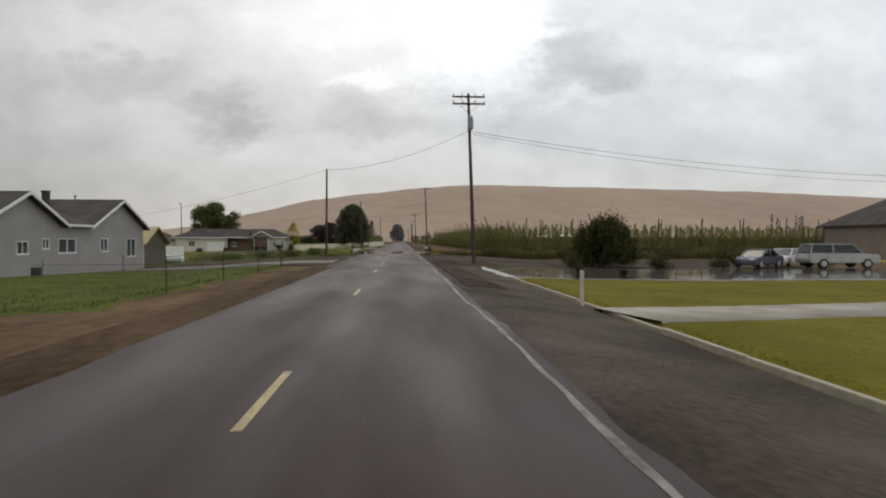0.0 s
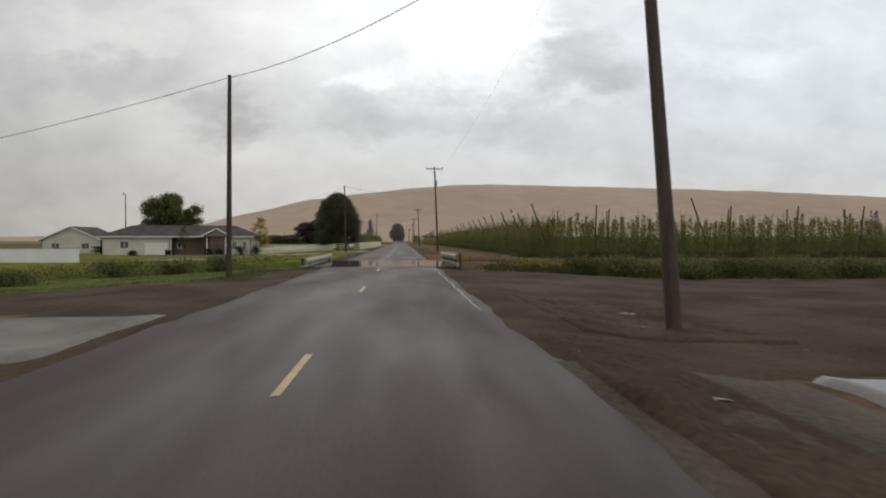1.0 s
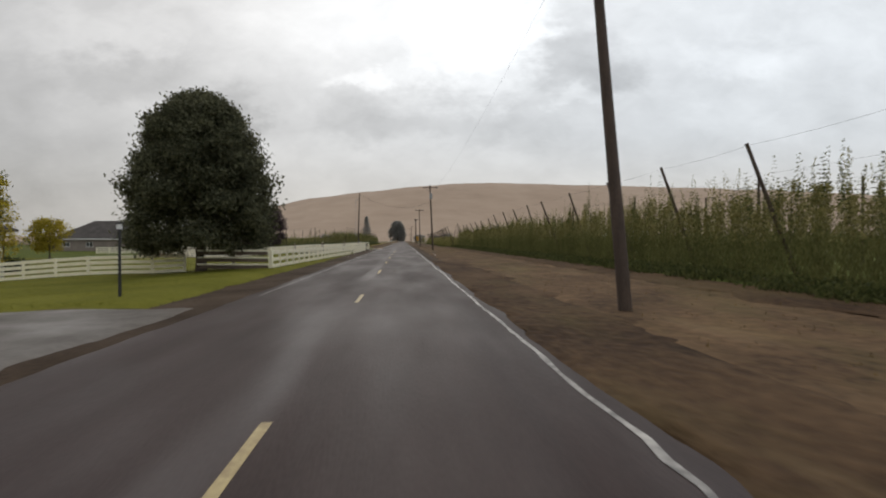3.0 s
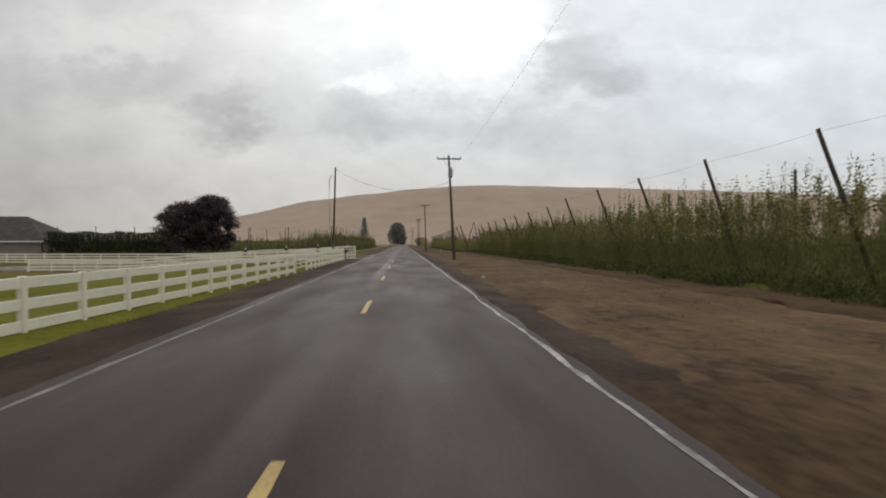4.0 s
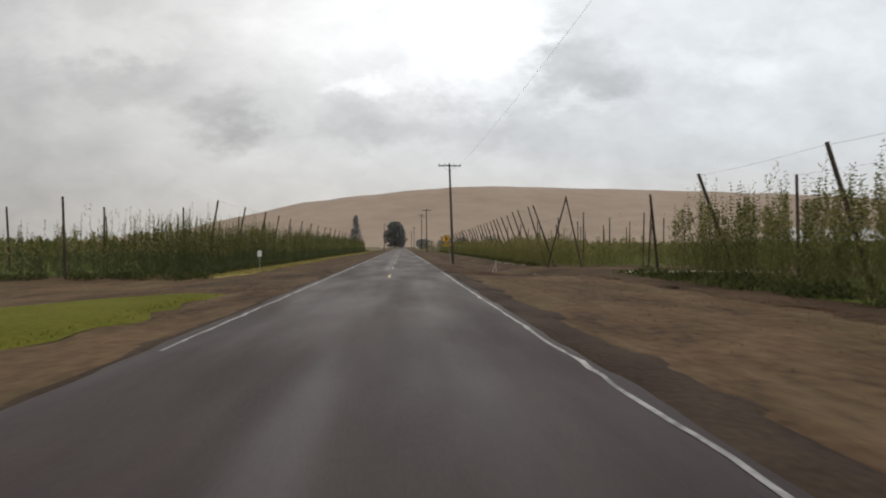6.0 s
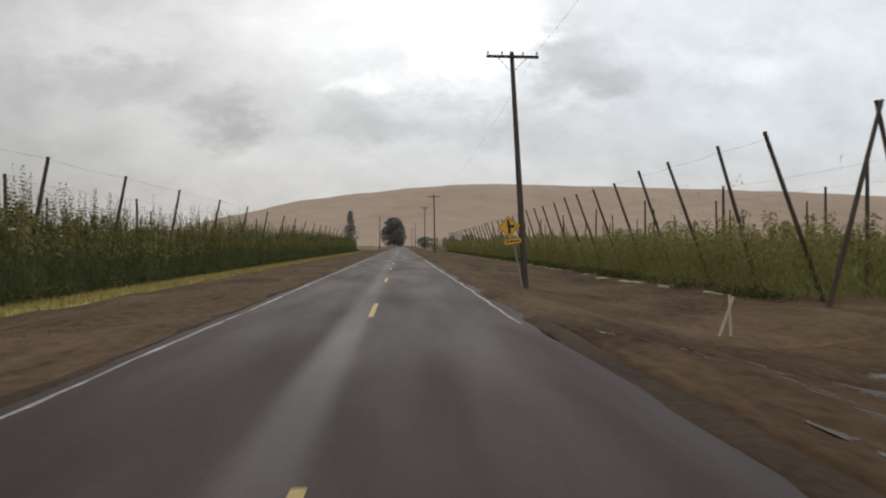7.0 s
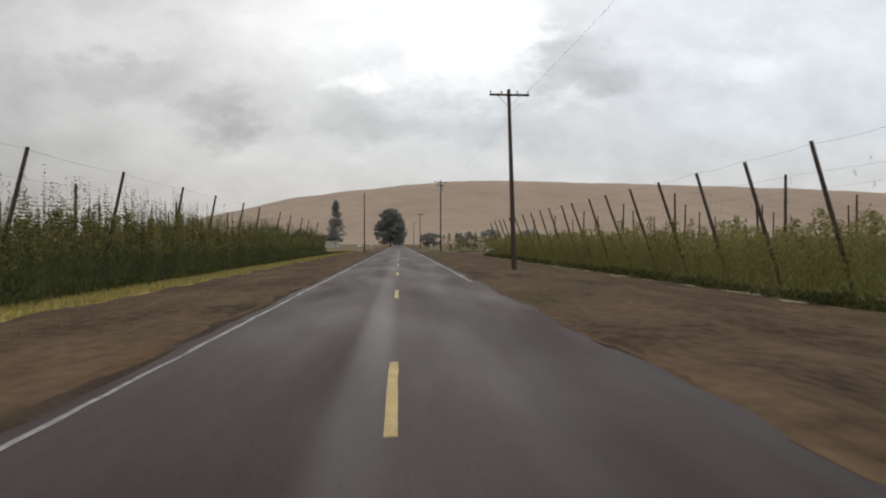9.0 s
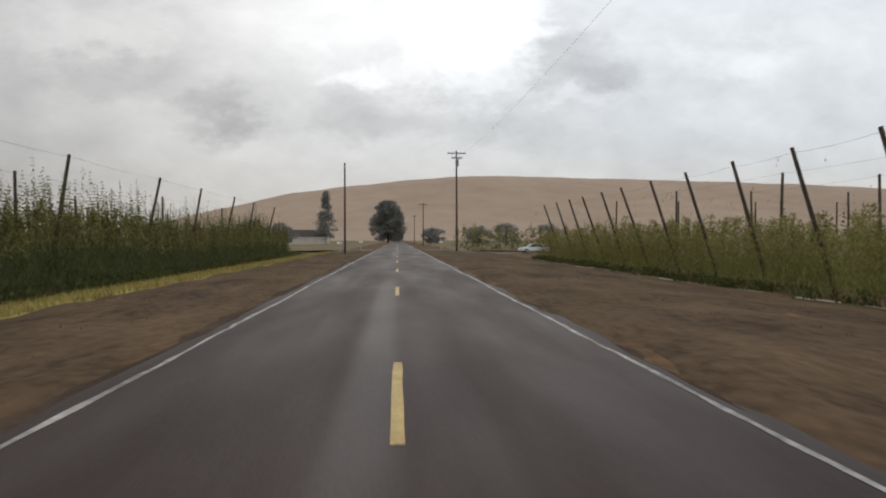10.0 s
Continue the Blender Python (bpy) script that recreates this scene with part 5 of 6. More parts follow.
def wire_fence(x0, y0, x1, y1, n, label):
    a = math.degrees(math.atan2(y1 - y0, x1 - x0))
    length = math.hypot(x1 - x0, y1 - y0)
    f = thing("wire_fence", label, "fence", pose(x0, y0, 0, 0, 0, a), group="wire mesh fences")
    g = float(land(x1, y1))
    for i in range(n + 1):
        bm = bmesh.new()
        tube(bm, [(0, 0, -0.3), (0, 0, 1.15)], [0.026, 0.022], 8)
        part("post", bm, "hop_wood", f).location = (length * i / n, 0, float(land(x0 + (x1 - x0) * i / n, y0 + (y1 - y0) * i / n)))
    bm = bmesh.new()
    tube(bm, [(0, 0, g + 1.12), (length, 0, g + 1.12)], [0.016, 0.016], 6)
    part("top_rail", bm, "board", f)
    v, fc = [], []

    def strand(p, q):
        k = len(v)
        for s in (p, q):
            for oz in (-0.002, 0.002):
                v.append((s[0], 0.0, s[1] + oz))
        fc.append((k, k + 1, k + 3, k + 2))
    step = 0.16
    m = int(length / step)
    for i in range(m - 6):
        strand((i * step, g + 0.05), ((i + 6.6) * step, g + 1.1))
        strand((i * step, g + 1.1), ((i + 6.6) * step, g + 0.05))
    part("wire_mesh", raw_mesh("wire_mesh", np.array(v), np.array(fc), "grey_paint"), "grey_paint", f, "dull grey woven wire")
    return f


wire_fence(-6.3, 19.3, -6.3, 37.3, 3, "low wire fence on dark posts round the grass yard")
wire_fence(-6.4, 37.5, -26, 37.8, 4, "low wire fence along the gravel yard")

# ================= trees and bushes =================


def tree(name, x, y, height, width, mat, label, category="tree", trunk=0.25, clear=1.0, leaves=9000, leaf=(0.22, 0.45), seed=1, shape="round", lumps=26, droop=1.0):
    r = np.random.default_rng(seed)
    g = float(land(x, y))
    ob = thing(name, label, category, pose(x, y, g))
    bm = bmesh.new()
    tube(bm, [(0, 0, -0.2), (0.02, 0.01, clear * 0.5), (0.05, -0.03, clear), (0.0, 0.05, clear + (height - clear) * 0.45), (0.05, 0, height * 0.85)],
         [trunk * 1.35, trunk, trunk * 0.9, trunk * 0.5, trunk * 0.12], 10)
    part("trunk", bm, "bark", ob)
    limbs = bmesh.new()
    ch = height - clear
    for k in range(9):
        a = 2.4 * k + r.uniform(-0.4, 0.4)
        z0 = clear + ch * (0.02 + 0.06 * k)
        e = Vector((math.cos(a), math.sin(a), 0)) * width * 0.33
        tube(limbs, [(0, 0, z0), e * 0.5 + Vector((0, 0, z0 + ch * 0.12)), e + Vector((0, 0, z0 + ch * 0.28))], [trunk * 0.42, trunk * 0.26, trunk * 0.08], 6)
    part("limbs", limbs, "bark", ob)

    def half_width(u):
        if shape == "cone":
            return np.maximum(0.04, (1 - u) ** 0.85)
        if shape == "maple":
            return np.where(u < 0.22, 0.72 + 1.27 * u, np.sqrt(np.clip(1 - (np.maximum(u - 0.22, 0) / 0.80) ** 2.1, 0.002, 1)))
        if shape == "dome":
            return np.minimum(0.78 + 1.2 * u, np.sqrt(np.clip(1 - u ** 2.4, 0.004, 1)))
        return np.sqrt(np.clip(1 - (2 * np.clip(u, 0, 1) - 1) ** 2, 0.03, 1)) ** (0.8)
    # leaf clumps round a core, with gaps between
    cs = []
    per = leaves // (lumps * 5)
    for _ in range(lumps * 5):
        u = r.uniform(0.02, 1.0) ** 0.85
        rad = width / 2 * float(half_width(np.array(u)))
        a = r.uniform(0, 2 * math.pi)
        q = rad * (r.uniform(0.0, 1.0) ** 0.5) * r.uniform(0.86, 1.03)
        c = np.array((q * math.cos(a), q * math.sin(a), clear * 0.9 + (height - clear * 0.9) * u))
        s = min(width * r.uniform(0.03, 0.065), 0.62 if shape != "dome" else 0.34)
        cs.append(c + r.normal(0, 1, (per, 3)) * (s / droop, s / droop, s * 0.75 * droop))
    c = np.concatenate(cs)
    c = c[c[:, 2] > clear * 0.55]
    part("crown", quads_mesh("crown", c, r.uniform(*leaf, len(c)), mat, r, 0.0, 0.45), mat, ob)
    return ob


def shrub(x, y, height, width, mat, label, seed, leaves=1600, leaf=(0.08, 0.18), name="shrub"):
    r = np.random.default_rng(seed)
    ob = thing(name, label, "shrub", pose(x, y, float(land(x, y))))
    bm = bmesh.new()
    for k in range(5):
        a = k * 1.3
        tube(bm, [(0, 0, -0.1), (math.cos(a) * width * 0.12, math.sin(a) * width * 0.12, height * 0.4), (math.cos(a) * width * 0.25, math.sin(a) * width * 0.25, height * 0.75)], [0.04, 0.03, 0.01], 5)
    part("stems", bm, "bark", ob)
    # uneven clumps of twigs
    cs = []
    for k in range(22):
        a, u, q = r.uniform(0, 6.3), r.uniform(0.08, 0.92), r.uniform(0.1, 0.85)
        s = r.uniform(0.10, 0.20)
        cs.append(np.array((math.cos(a) * q * width / 2, math.sin(a) * q * width / 2, u * height * (1 - 0.25 * q))) + r.normal(0, 1, (leaves // 22, 3)) * (s * width, s * width, s * height * 0.7))
    c = np.concatenate(cs)
    c[:, 2] = np.abs(c[:, 2]) + 0.02
    leaves = len(c)
    part("foliage", quads_mesh("foliage", c, r.uniform(*leaf, leaves), mat, r, 0, 0.45), mat, ob)
    return ob


tree("maple_tree", -10.75, 142.2, 10.1, 8.8, "leaf_dark", "big dense dark green maple on the lawn by the white fence", trunk=0.30, clear=1.2, leaves=120000, leaf=(0.14, 0.30), seed=3, shape="dome", lumps=130)
tree("plum_tree", -31.6, 233.5, 8.2, 8.0, "leaf_plum", "dark purple-leaved plum tree behind the white fence", trunk=0.22, clear=1.6, leaves=26000, leaf=(0.18, 0.38), seed=4)
tree("plum_tree", -27.5, 233.0, 9.2, 7.6, "leaf_plum", "taller dark purple-leaved plum tree behind the white fence", trunk=0.22, clear=1.6, leaves=26000, leaf=(0.18, 0.38), seed=5)
tree("willow_tree", 18.0, 46.5, 3.55, 5.5, "leaf_willow", "low round willow drooping beside the flooded lot", trunk=0.16, clear=0.15, leaves=36000, leaf=(0.10, 0.22), seed=6, shape="maple", lumps=52, droop=1.8)
tree("golden_tree", -26.1, 147.2, 6.9, 3.8, "leaf_gold", "small golden-leaved young tree beside the beige house", trunk=0.08, clear=1.3, leaves=4600, leaf=(0.12, 0.24), seed=7, shape="maple")
tree("golden_tree", -48.5, 192.0, 5.6, 5.8, "leaf_gold", "wide golden-leaved tree far behind the white fence", trunk=0.12, clear=1.4, leaves=5200, leaf=(0.2, 0.38), seed=17)
tree("yard_tree", -56.5, 182.0, 13.4, 15.0, "leaf_mid", "broad green tree rising behind the beige house", trunk=0.4, clear=3.0, leaves=30000, leaf=(0.3, 0.6), seed=8)
tree("young_tree", -27.5, 112.5, 4.6, 1.7, "leaf_mid", "slim young tree staked on the lawn", trunk=0.05, clear=1.2, leaves=900, leaf=(0.12, 0.24), seed=9)
tree("roadside_tree", -4.3, 640.0, 18.6, 16.5, "leaf_hazed", "large dark roadside tree in the distance", trunk=0.45, clear=0.4, leaves=26000, leaf=(0.5, 1.0), seed=10, shape="maple", lumps=70)
tree("conifer_tree", -32.4, 642.0, 23.8, 13.0, "leaf_hazed", "tall ragged conifer beyond the hop yard", trunk=0.3, clear=2.0, leaves=5200, leaf=(0.5, 0.95), seed=13, shape="cone", lumps=40)
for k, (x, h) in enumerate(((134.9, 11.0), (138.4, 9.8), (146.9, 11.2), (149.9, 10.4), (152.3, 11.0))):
    tree("far_conifer", x, 200.0 + 2 * k, h, 2.4, "leaf_hazed", "slim dark conifer far behind the hop yard", trunk=0.12, clear=0.8, leaves=420, leaf=(0.35, 0.7), seed=90 + k, shape="cone", lumps=8)
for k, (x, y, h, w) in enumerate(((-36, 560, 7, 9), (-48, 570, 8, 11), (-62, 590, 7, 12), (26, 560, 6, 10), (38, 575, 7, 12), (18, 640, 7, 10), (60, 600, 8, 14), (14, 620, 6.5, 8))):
    tree("distant_tree", x, y, h, w, "leaf_hazed", "distant trees beyond the junction, haze in their leaf colour", trunk=0.3, clear=0.8, leaves=2600, leaf=(0.4, 0.8), seed=30 + k, lumps=9)
for k, (x, y, h, w) in enumerate(((-33.5, 140.4, 1.35, 1.5), (-31.7, 140.3, 1.3, 1.4), (-28.0, 140.7, 1.85, 1.9), (-25.3, 141.0, 1.9, 1.8), (-40.5, 140.2, 1.2, 1.2), (-46.5, 140.2, 0.9, 1.6))):
    shrub(x, y, h, w, "leaf_hedge", "clipped dark round shrub before the beige house", 50 + k)
for k, (x, y, h, w) in enumerate(((20.5, 41.6, 1.1, 1.6), (25.5, 41.9, 1.5, 1.6), (33.5, 41.8, 1.4, 1.7), (14.9, 45.2, 0.95, 1.6))):
    shrub(x, y, h, w, "leaf_willow", "untidy shrub along the edge of the lot", 60 + k)
for k, (x, y, h, w) in enumerate(((-16, 60.5, 0.9, 2.4), (-17.6, 61.5, 0.7, 2.2), (-8.6, 65.8, 0.9, 1.6), (-11.0, 66.4, 0.9, 2.0), (-14.5, 66.6, 1.0, 2.2))):
    shrub(x, y, h, w, "leaf_mid", "low green bush on the canal bank", 70 + k)


for k, (x, y, h, w) in enumerate(((11.5, 66.3, 0.8, 2.2), (14.2, 66.8, 1.1, 3.0), (17.6, 66.2, 1.3, 3.2), (20.6, 66.9, 1.0, 2.8), (24.0, 66.3, 1.4, 3.6), (28.2, 66.8, 1.2, 3.4),
                                  (32.5, 66.2, 1.5, 3.8), (37.5, 66.8, 1.3, 3.8), (43.0, 66.4, 1.5, 4.2), (49.0, 66.8, 1.4, 4.2))):
    shrub(x, y, h, w, "leaf_mid" if k % 3 else "leaf_willow", "rank green bush on the canal bank", 90 + k, leaves=2600)


def hedge(x0, x1, y, depth, height, label, seed):
    r = np.random.default_rng(seed)
    ob = thing("hedge", label, "hedge", pose((x0 + x1) / 2, y, float(land((x0 + x1) / 2, y))))
    w = x1 - x0
    n = int(w * height * 150)
    c = np.stack([r.uniform(-w / 2, w / 2, n), r.normal(0, depth / 3, n), height * r.uniform(0, 1, n) ** 0.8], axis=1)
    c[:, 2] += 0.15 * np.sin(c[:, 0] * 1.1)
    part("foliage", quads_mesh("foliage", c, r.uniform(0.2, 0.42, n), "leaf_hedge", r, 0, 0.45), "leaf_hedge", ob)
    bm = bmesh.new()
    for k in range(int(w / 1.2)):
        tube(bm, [(-w / 2 + 1.2 * k + 0.4, 0, -0.1), (-w / 2 + 1.2 * k + 0.5, 0.05, height * 0.8)], [0.06, 0.02], 5)
    part("stems", bm, "bark", ob)


hedge(-55, -35, 240.0, 2.6, 4.2, "tall dark clipped conifer hedge behind the white fence", 80)
hedge(-62, -30, 157.0, 2.0, 1.4, "dark clipped hedge behind the white fence", 81)

# ================= houses =================


def wall(length, height, openings, peak=None, thick=0.18):
    """A wall along x from 0, its outer face at y = 0; openings: (x0, x1, z0, z1) go right through; peak: (x, z) of a gable."""
    bm = bmesh.new()
    xs = sorted({0.0, length, *[o[0] for o in openings], *[o[1] for o in openings]})
    zs = sorted({0.0, height, *[o[2] for o in openings], *[o[3] for o in openings]})
    for x0, x1 in zip(xs, xs[1:]):
        for z0, z1 in zip(zs, zs[1:]):
            cx, cz = (x0 + x1) / 2, (z0 + z1) / 2
            if not any(o[0] < cx < o[1] and o[2] < cz < o[3] for o in openings):
                box(bm, x0, x1, 0, thick, z0, z1)
    bmesh.ops.remove_doubles(bm, verts=bm.verts[:], dist=0.0005)
    if peak:
        prism(bm, [(0, height), (length, height), peak], 0, thick)
    return bm


def window_part(parent, m, w, h, mull=1, trim="white_trim"):
    f = part("window", boxes((0, w, -0.03, 0.06, 0, 0.05), (0, w, -0.03, 0.06, h - 0.05, h), (0, 0.05, -0.03, 0.06, 0.05, h - 0.05), (w - 0.05, w, -0.03, 0.06, 0.05, h - 0.05)), trim, parent, "white framed window")
    f.matrix_local = m
    for k in range(mull):
        x = w * (k + 1) / (mull + 1)
        part("mullion", boxes((x - 0.025, x + 0.025, -0.02, 0.05, 0.05, h - 0.05)), trim, f)
    part("sill", boxes((-0.03, w + 0.03, -0.07, -0.032, -0.04, 0.01)), trim, f)
    part("pane", boxes((0.05, w - 0.05, 0.01, 0.02, 0.05, h - 0.05)), "pane", f)
    return f


def door_part(parent, m, w, h, mat):
    d = part("door", boxes((0, w, 0.02, 0.07, 0, h), (0.12, w - 0.12, 0.0, 0.02, 0.15, h * 0.45), (0.12, w - 0.12, 0.0, 0.02, h * 0.52, h - 0.15)), mat, parent)
    d.matrix_local = m
    part("door_handle", boxes((w - 0.14, w - 0.08, -0.06, 0.0, 1.0, 1.05)), "steel", d)
    return d


def place_wall(house, m, length, height, openings, mat, peak=None, mull=1, doors=(), fill=True):
    w = part("wall", wall(length, height, [*openings, *[d[:4] for d in doors]], peak), mat, house)
    w.matrix_local = m
    for x0, x1, z0, z1 in openings:
        window_part(house, m @ pose(x0, 0.03, z0), x1 - x0, z1 - z0, mull)
    for x0, x1, z0, z1, dm in doors:
        door_part(house, m @ pose(x0, 0.03, z0), x1 - x0, z1 - z0, dm)
    return w


def roof_slab(house, pts, mat, thick=0.16, name="roof", label=""):
    bm = bmesh.new()
    lo = [bm.verts.new(Vector(p)) for p in pts]
    hi = [bm.verts.new(Vector(p) + Vector((0, 0, thick))) for p in pts]
    bm.faces.new(hi)
    bm.faces.new(lo[::-1])
    n = len(pts)
    for i in range(n):
        bm.faces.new((lo[i], lo[(i + 1) % n], hi[(i + 1) % n], hi[i]))
    bmesh.ops.recalc_face_normals(bm, faces=bm.faces[:])
    return part(name, bm, mat, house, label)


def slope_bar(house, a, b, mat, size=(0.06, 0.2), name="fascia", label=""):
    """A board from a to b, standing upright on edge."""
    a, b = Vector(a), Vector(b)
    d = (b - a).normalized()
    side = d.cross(Vector((0, 0, 1))).normalized() * size[0] / 2
    up = Vector((0, 0, size[1] / 2))
    bm = bmesh.new()
    vs = [bm.verts.new(p + s * side + t * up) for p in (a, b) for s in (-1, 1) for t in (-1, 1)]
    for f in ((0, 1, 3, 2), (4, 6, 7, 5), (0, 4, 5, 1), (2, 3, 7, 6), (0, 2, 6, 4), (1, 5, 7, 3)):
        bm.faces.new([vs[i] for i in f])
    bmesh.ops.recalc_face_normals(bm, faces=bm.faces[:])
    return part(name, bm, mat, house, label)


def grey_house():
    """Its long side faces the road; two cross gables look east."""
    hx, g = -21.6, -1.15
    hs = thing("grey_house", "grey sided house with two white-trimmed gables and a dark shingle roof", "house", pose(hx, 0, g))
    E, W = 3.8, 14.0            # eaves height, depth
    y0, y1 = 33.0, 52.9
    # east wall runs from north to south: local x along -y
    mE = pose(0, y0, 0, 0, 0, 90)
    win = [(3.1, 4.2, 1.9, 2.7), (5.6, 6.3, 2.2, 2.87), (7.3, 9.4, 1.88, 2.88), (12.7, 13.8, 1.9, 2.9), (16.9, 18.5, 1.4, 2.9)]
    place_wall(hs, mE, y1 - y0, E, win, "grey_siding")
    place_wall(hs, pose(0, y1, 0, 0, 0, 180), W, E, [(4, 5.4, 1.5, 2.8)], "grey_siding")
    place_wall(hs, pose(-W, y1, 0, 0, 0, -90), y1 - y0, E, [], "grey_siding")
    place_wall(hs, pose(-W, y0, 0, 0, 0, 0), W, E, [(5, 6.5, 1.5, 2.8)], "grey_siding")
    # concrete foot of the wall
    part("foundation", boxes((-W - 0.05, 0.05, y0 - 0.05, y1 + 0.05, -0.4, 0.42)), "concrete", hs, "concrete foundation")
    part("cellar_window", boxes((0.0, 0.06, 37.4, 38.35, 0.5, 1.05)), "sign_black", hs, "dark cellar window")
    for lap in range(9):
        z = 0.62 + 0.36 * lap
        part("siding_lap", boxes((0.0, 0.022, y0, y0 + 1.25, z, z + 0.03)), "grey_siding", hs)
    # cross gables
    for ya, yb, zp in ((33.0, 40.5, 5.6), (44.1, 53.1, 5.9)):
        ym = (ya + yb) / 2
        bm = bmesh.new()
        prism(bm, [(ya, E), (yb, E), (ym, zp)], -0.18, 0.0, Matrix(((0, 1, 0, 0), (1, 0, 0, 0), (0, 0, 1, 0), (0, 0, 0, 1))))
        part("gable", bm, "grey_siding", hs)
        o = 0.45
        dz = (zp - E) / (ym - ya) * 0.35
        roof_slab(hs, [(o, ya - 0.35, E - dz), (o, ym, zp), (-W / 2 - 2, ym, zp), (-W / 2 - 2, ya - 0.35, E - dz)], "shingle")
        roof_slab(hs, [(o, yb + 0.35, E - dz), (o, ym, zp), (-W / 2 - 2, ym, zp), (-W / 2 - 2, yb + 0.35, E - dz)], "shingle")
        slope_bar(hs, (o + 0.03, ya - 0.4, E - dz + 0.02), (o + 0.03, ym, zp + 0.05), "white_trim", label="white barge board")
        slope_bar(hs, (o + 0.03, yb + 0.4, E - dz + 0.02), (o + 0.03, ym, zp + 0.05), "white_trim", label="white barge board")
    slope_bar(hs, (0.42, 40.6, E - 0.02), (0.42, 44.0, E - 0.02), "white_trim", (0.14, 0.16), "gutter", "white gutter")
    # main roof, ridge along y
    roof_slab(hs, [(-0.3, y0 + 0.2, E + 0.14), (-0.3, y1 - 0.2, E + 0.14), (-W / 2, y1 - 0.2, 5.8), (-W / 2, y0 + 0.2, 5.8)], "shingle")
    roof_slab(hs, [(0.36, 40.3, E - 0.1), (0.36, 44.2, E - 0.1), (-0.5, 44.2, E + 0.24), (-0.5, 40.3, E + 0.24)], "shingle")
    roof_slab(hs, [(-W - 0.4, y0 - 0.4, E), (-W - 0.4, y1 + 0.3, E), (-W / 2, y1 + 0.3, 5.8), (-W / 2, y0 - 0.4, 5.8)], "shingle")
    for y in (y0, y1):
        bm = bmesh.new()
        prism(bm, [(-W, E), (0, E), (-W / 2, 5.8)], y - 0.09, y + 0.09)
        part("gable", bm, "grey_siding", hs)
    part("chimney", boxes((-4.45, -4.05, 46.0, 46.4, 4.8, 6.45), (-4.5, -4.0, 45.95, 46.45, 6.45, 6.55)), "shingle", hs, "dark sooty chimney stack")
    bm = bmesh.new()
    tube(bm, [(-4.6, 50.8, 5.0), (-4.6, 50.8, 6.4), (-4.6, 50.8, 6.45), (-4.6, 50.8, 6.55)], [0.06, 0.06, 0.12, 0.10], 8)
    part("vent_pipe", bm, "grey_paint", hs, "grey roof vent pipe")


grey_house()


def shed():
    sh = thing("shed", "tan-roofed olive timber shed beside the gravel lane", "shed", pose(-23.9, 58.4, -1.1))
    W, D, E, Pk = 11.0, 5.2, 2.55, 4.0
    place_wall(sh, pose(-W, 0, 0), W, E, [(5.2, 7.0, 0.9, 2.1), (8.3, 10.2, 0.7, 2.2)], "olive_wall", doors=[(3.0, 4.1, 0.0, 2.05, "brown_wall"), (7.25, 8.05, 0.0, 2.1, "white_trim")])
    place_wall(sh, pose(0, 0, 0, 0, 0, 90), D, E, [], "olive_wall", peak=(D / 2, Pk))
    place_wall(sh, pose(0, D, 0, 0, 0, 180), W, E, [], "olive_wall")
    place_wall(sh, pose(-W, D, 0, 0, 0, -90), D, E, [], "olive_wall", peak=(D / 2, Pk))
    for ya, s in ((-0.45, 1), (D + 0.45, -1)):
        roof_slab(sh, [(-W - 0.4, ya, E - 0.28), (0.4, ya, E - 0.28), (0.4, D / 2, Pk), (-W - 0.4, D / 2, Pk)], "tan_roof", 0.1)
    part("corner_board", boxes((-0.14, 0.03, -0.03, -0.002, 0, E)), "white_trim", sh, "white corner board")


shed()


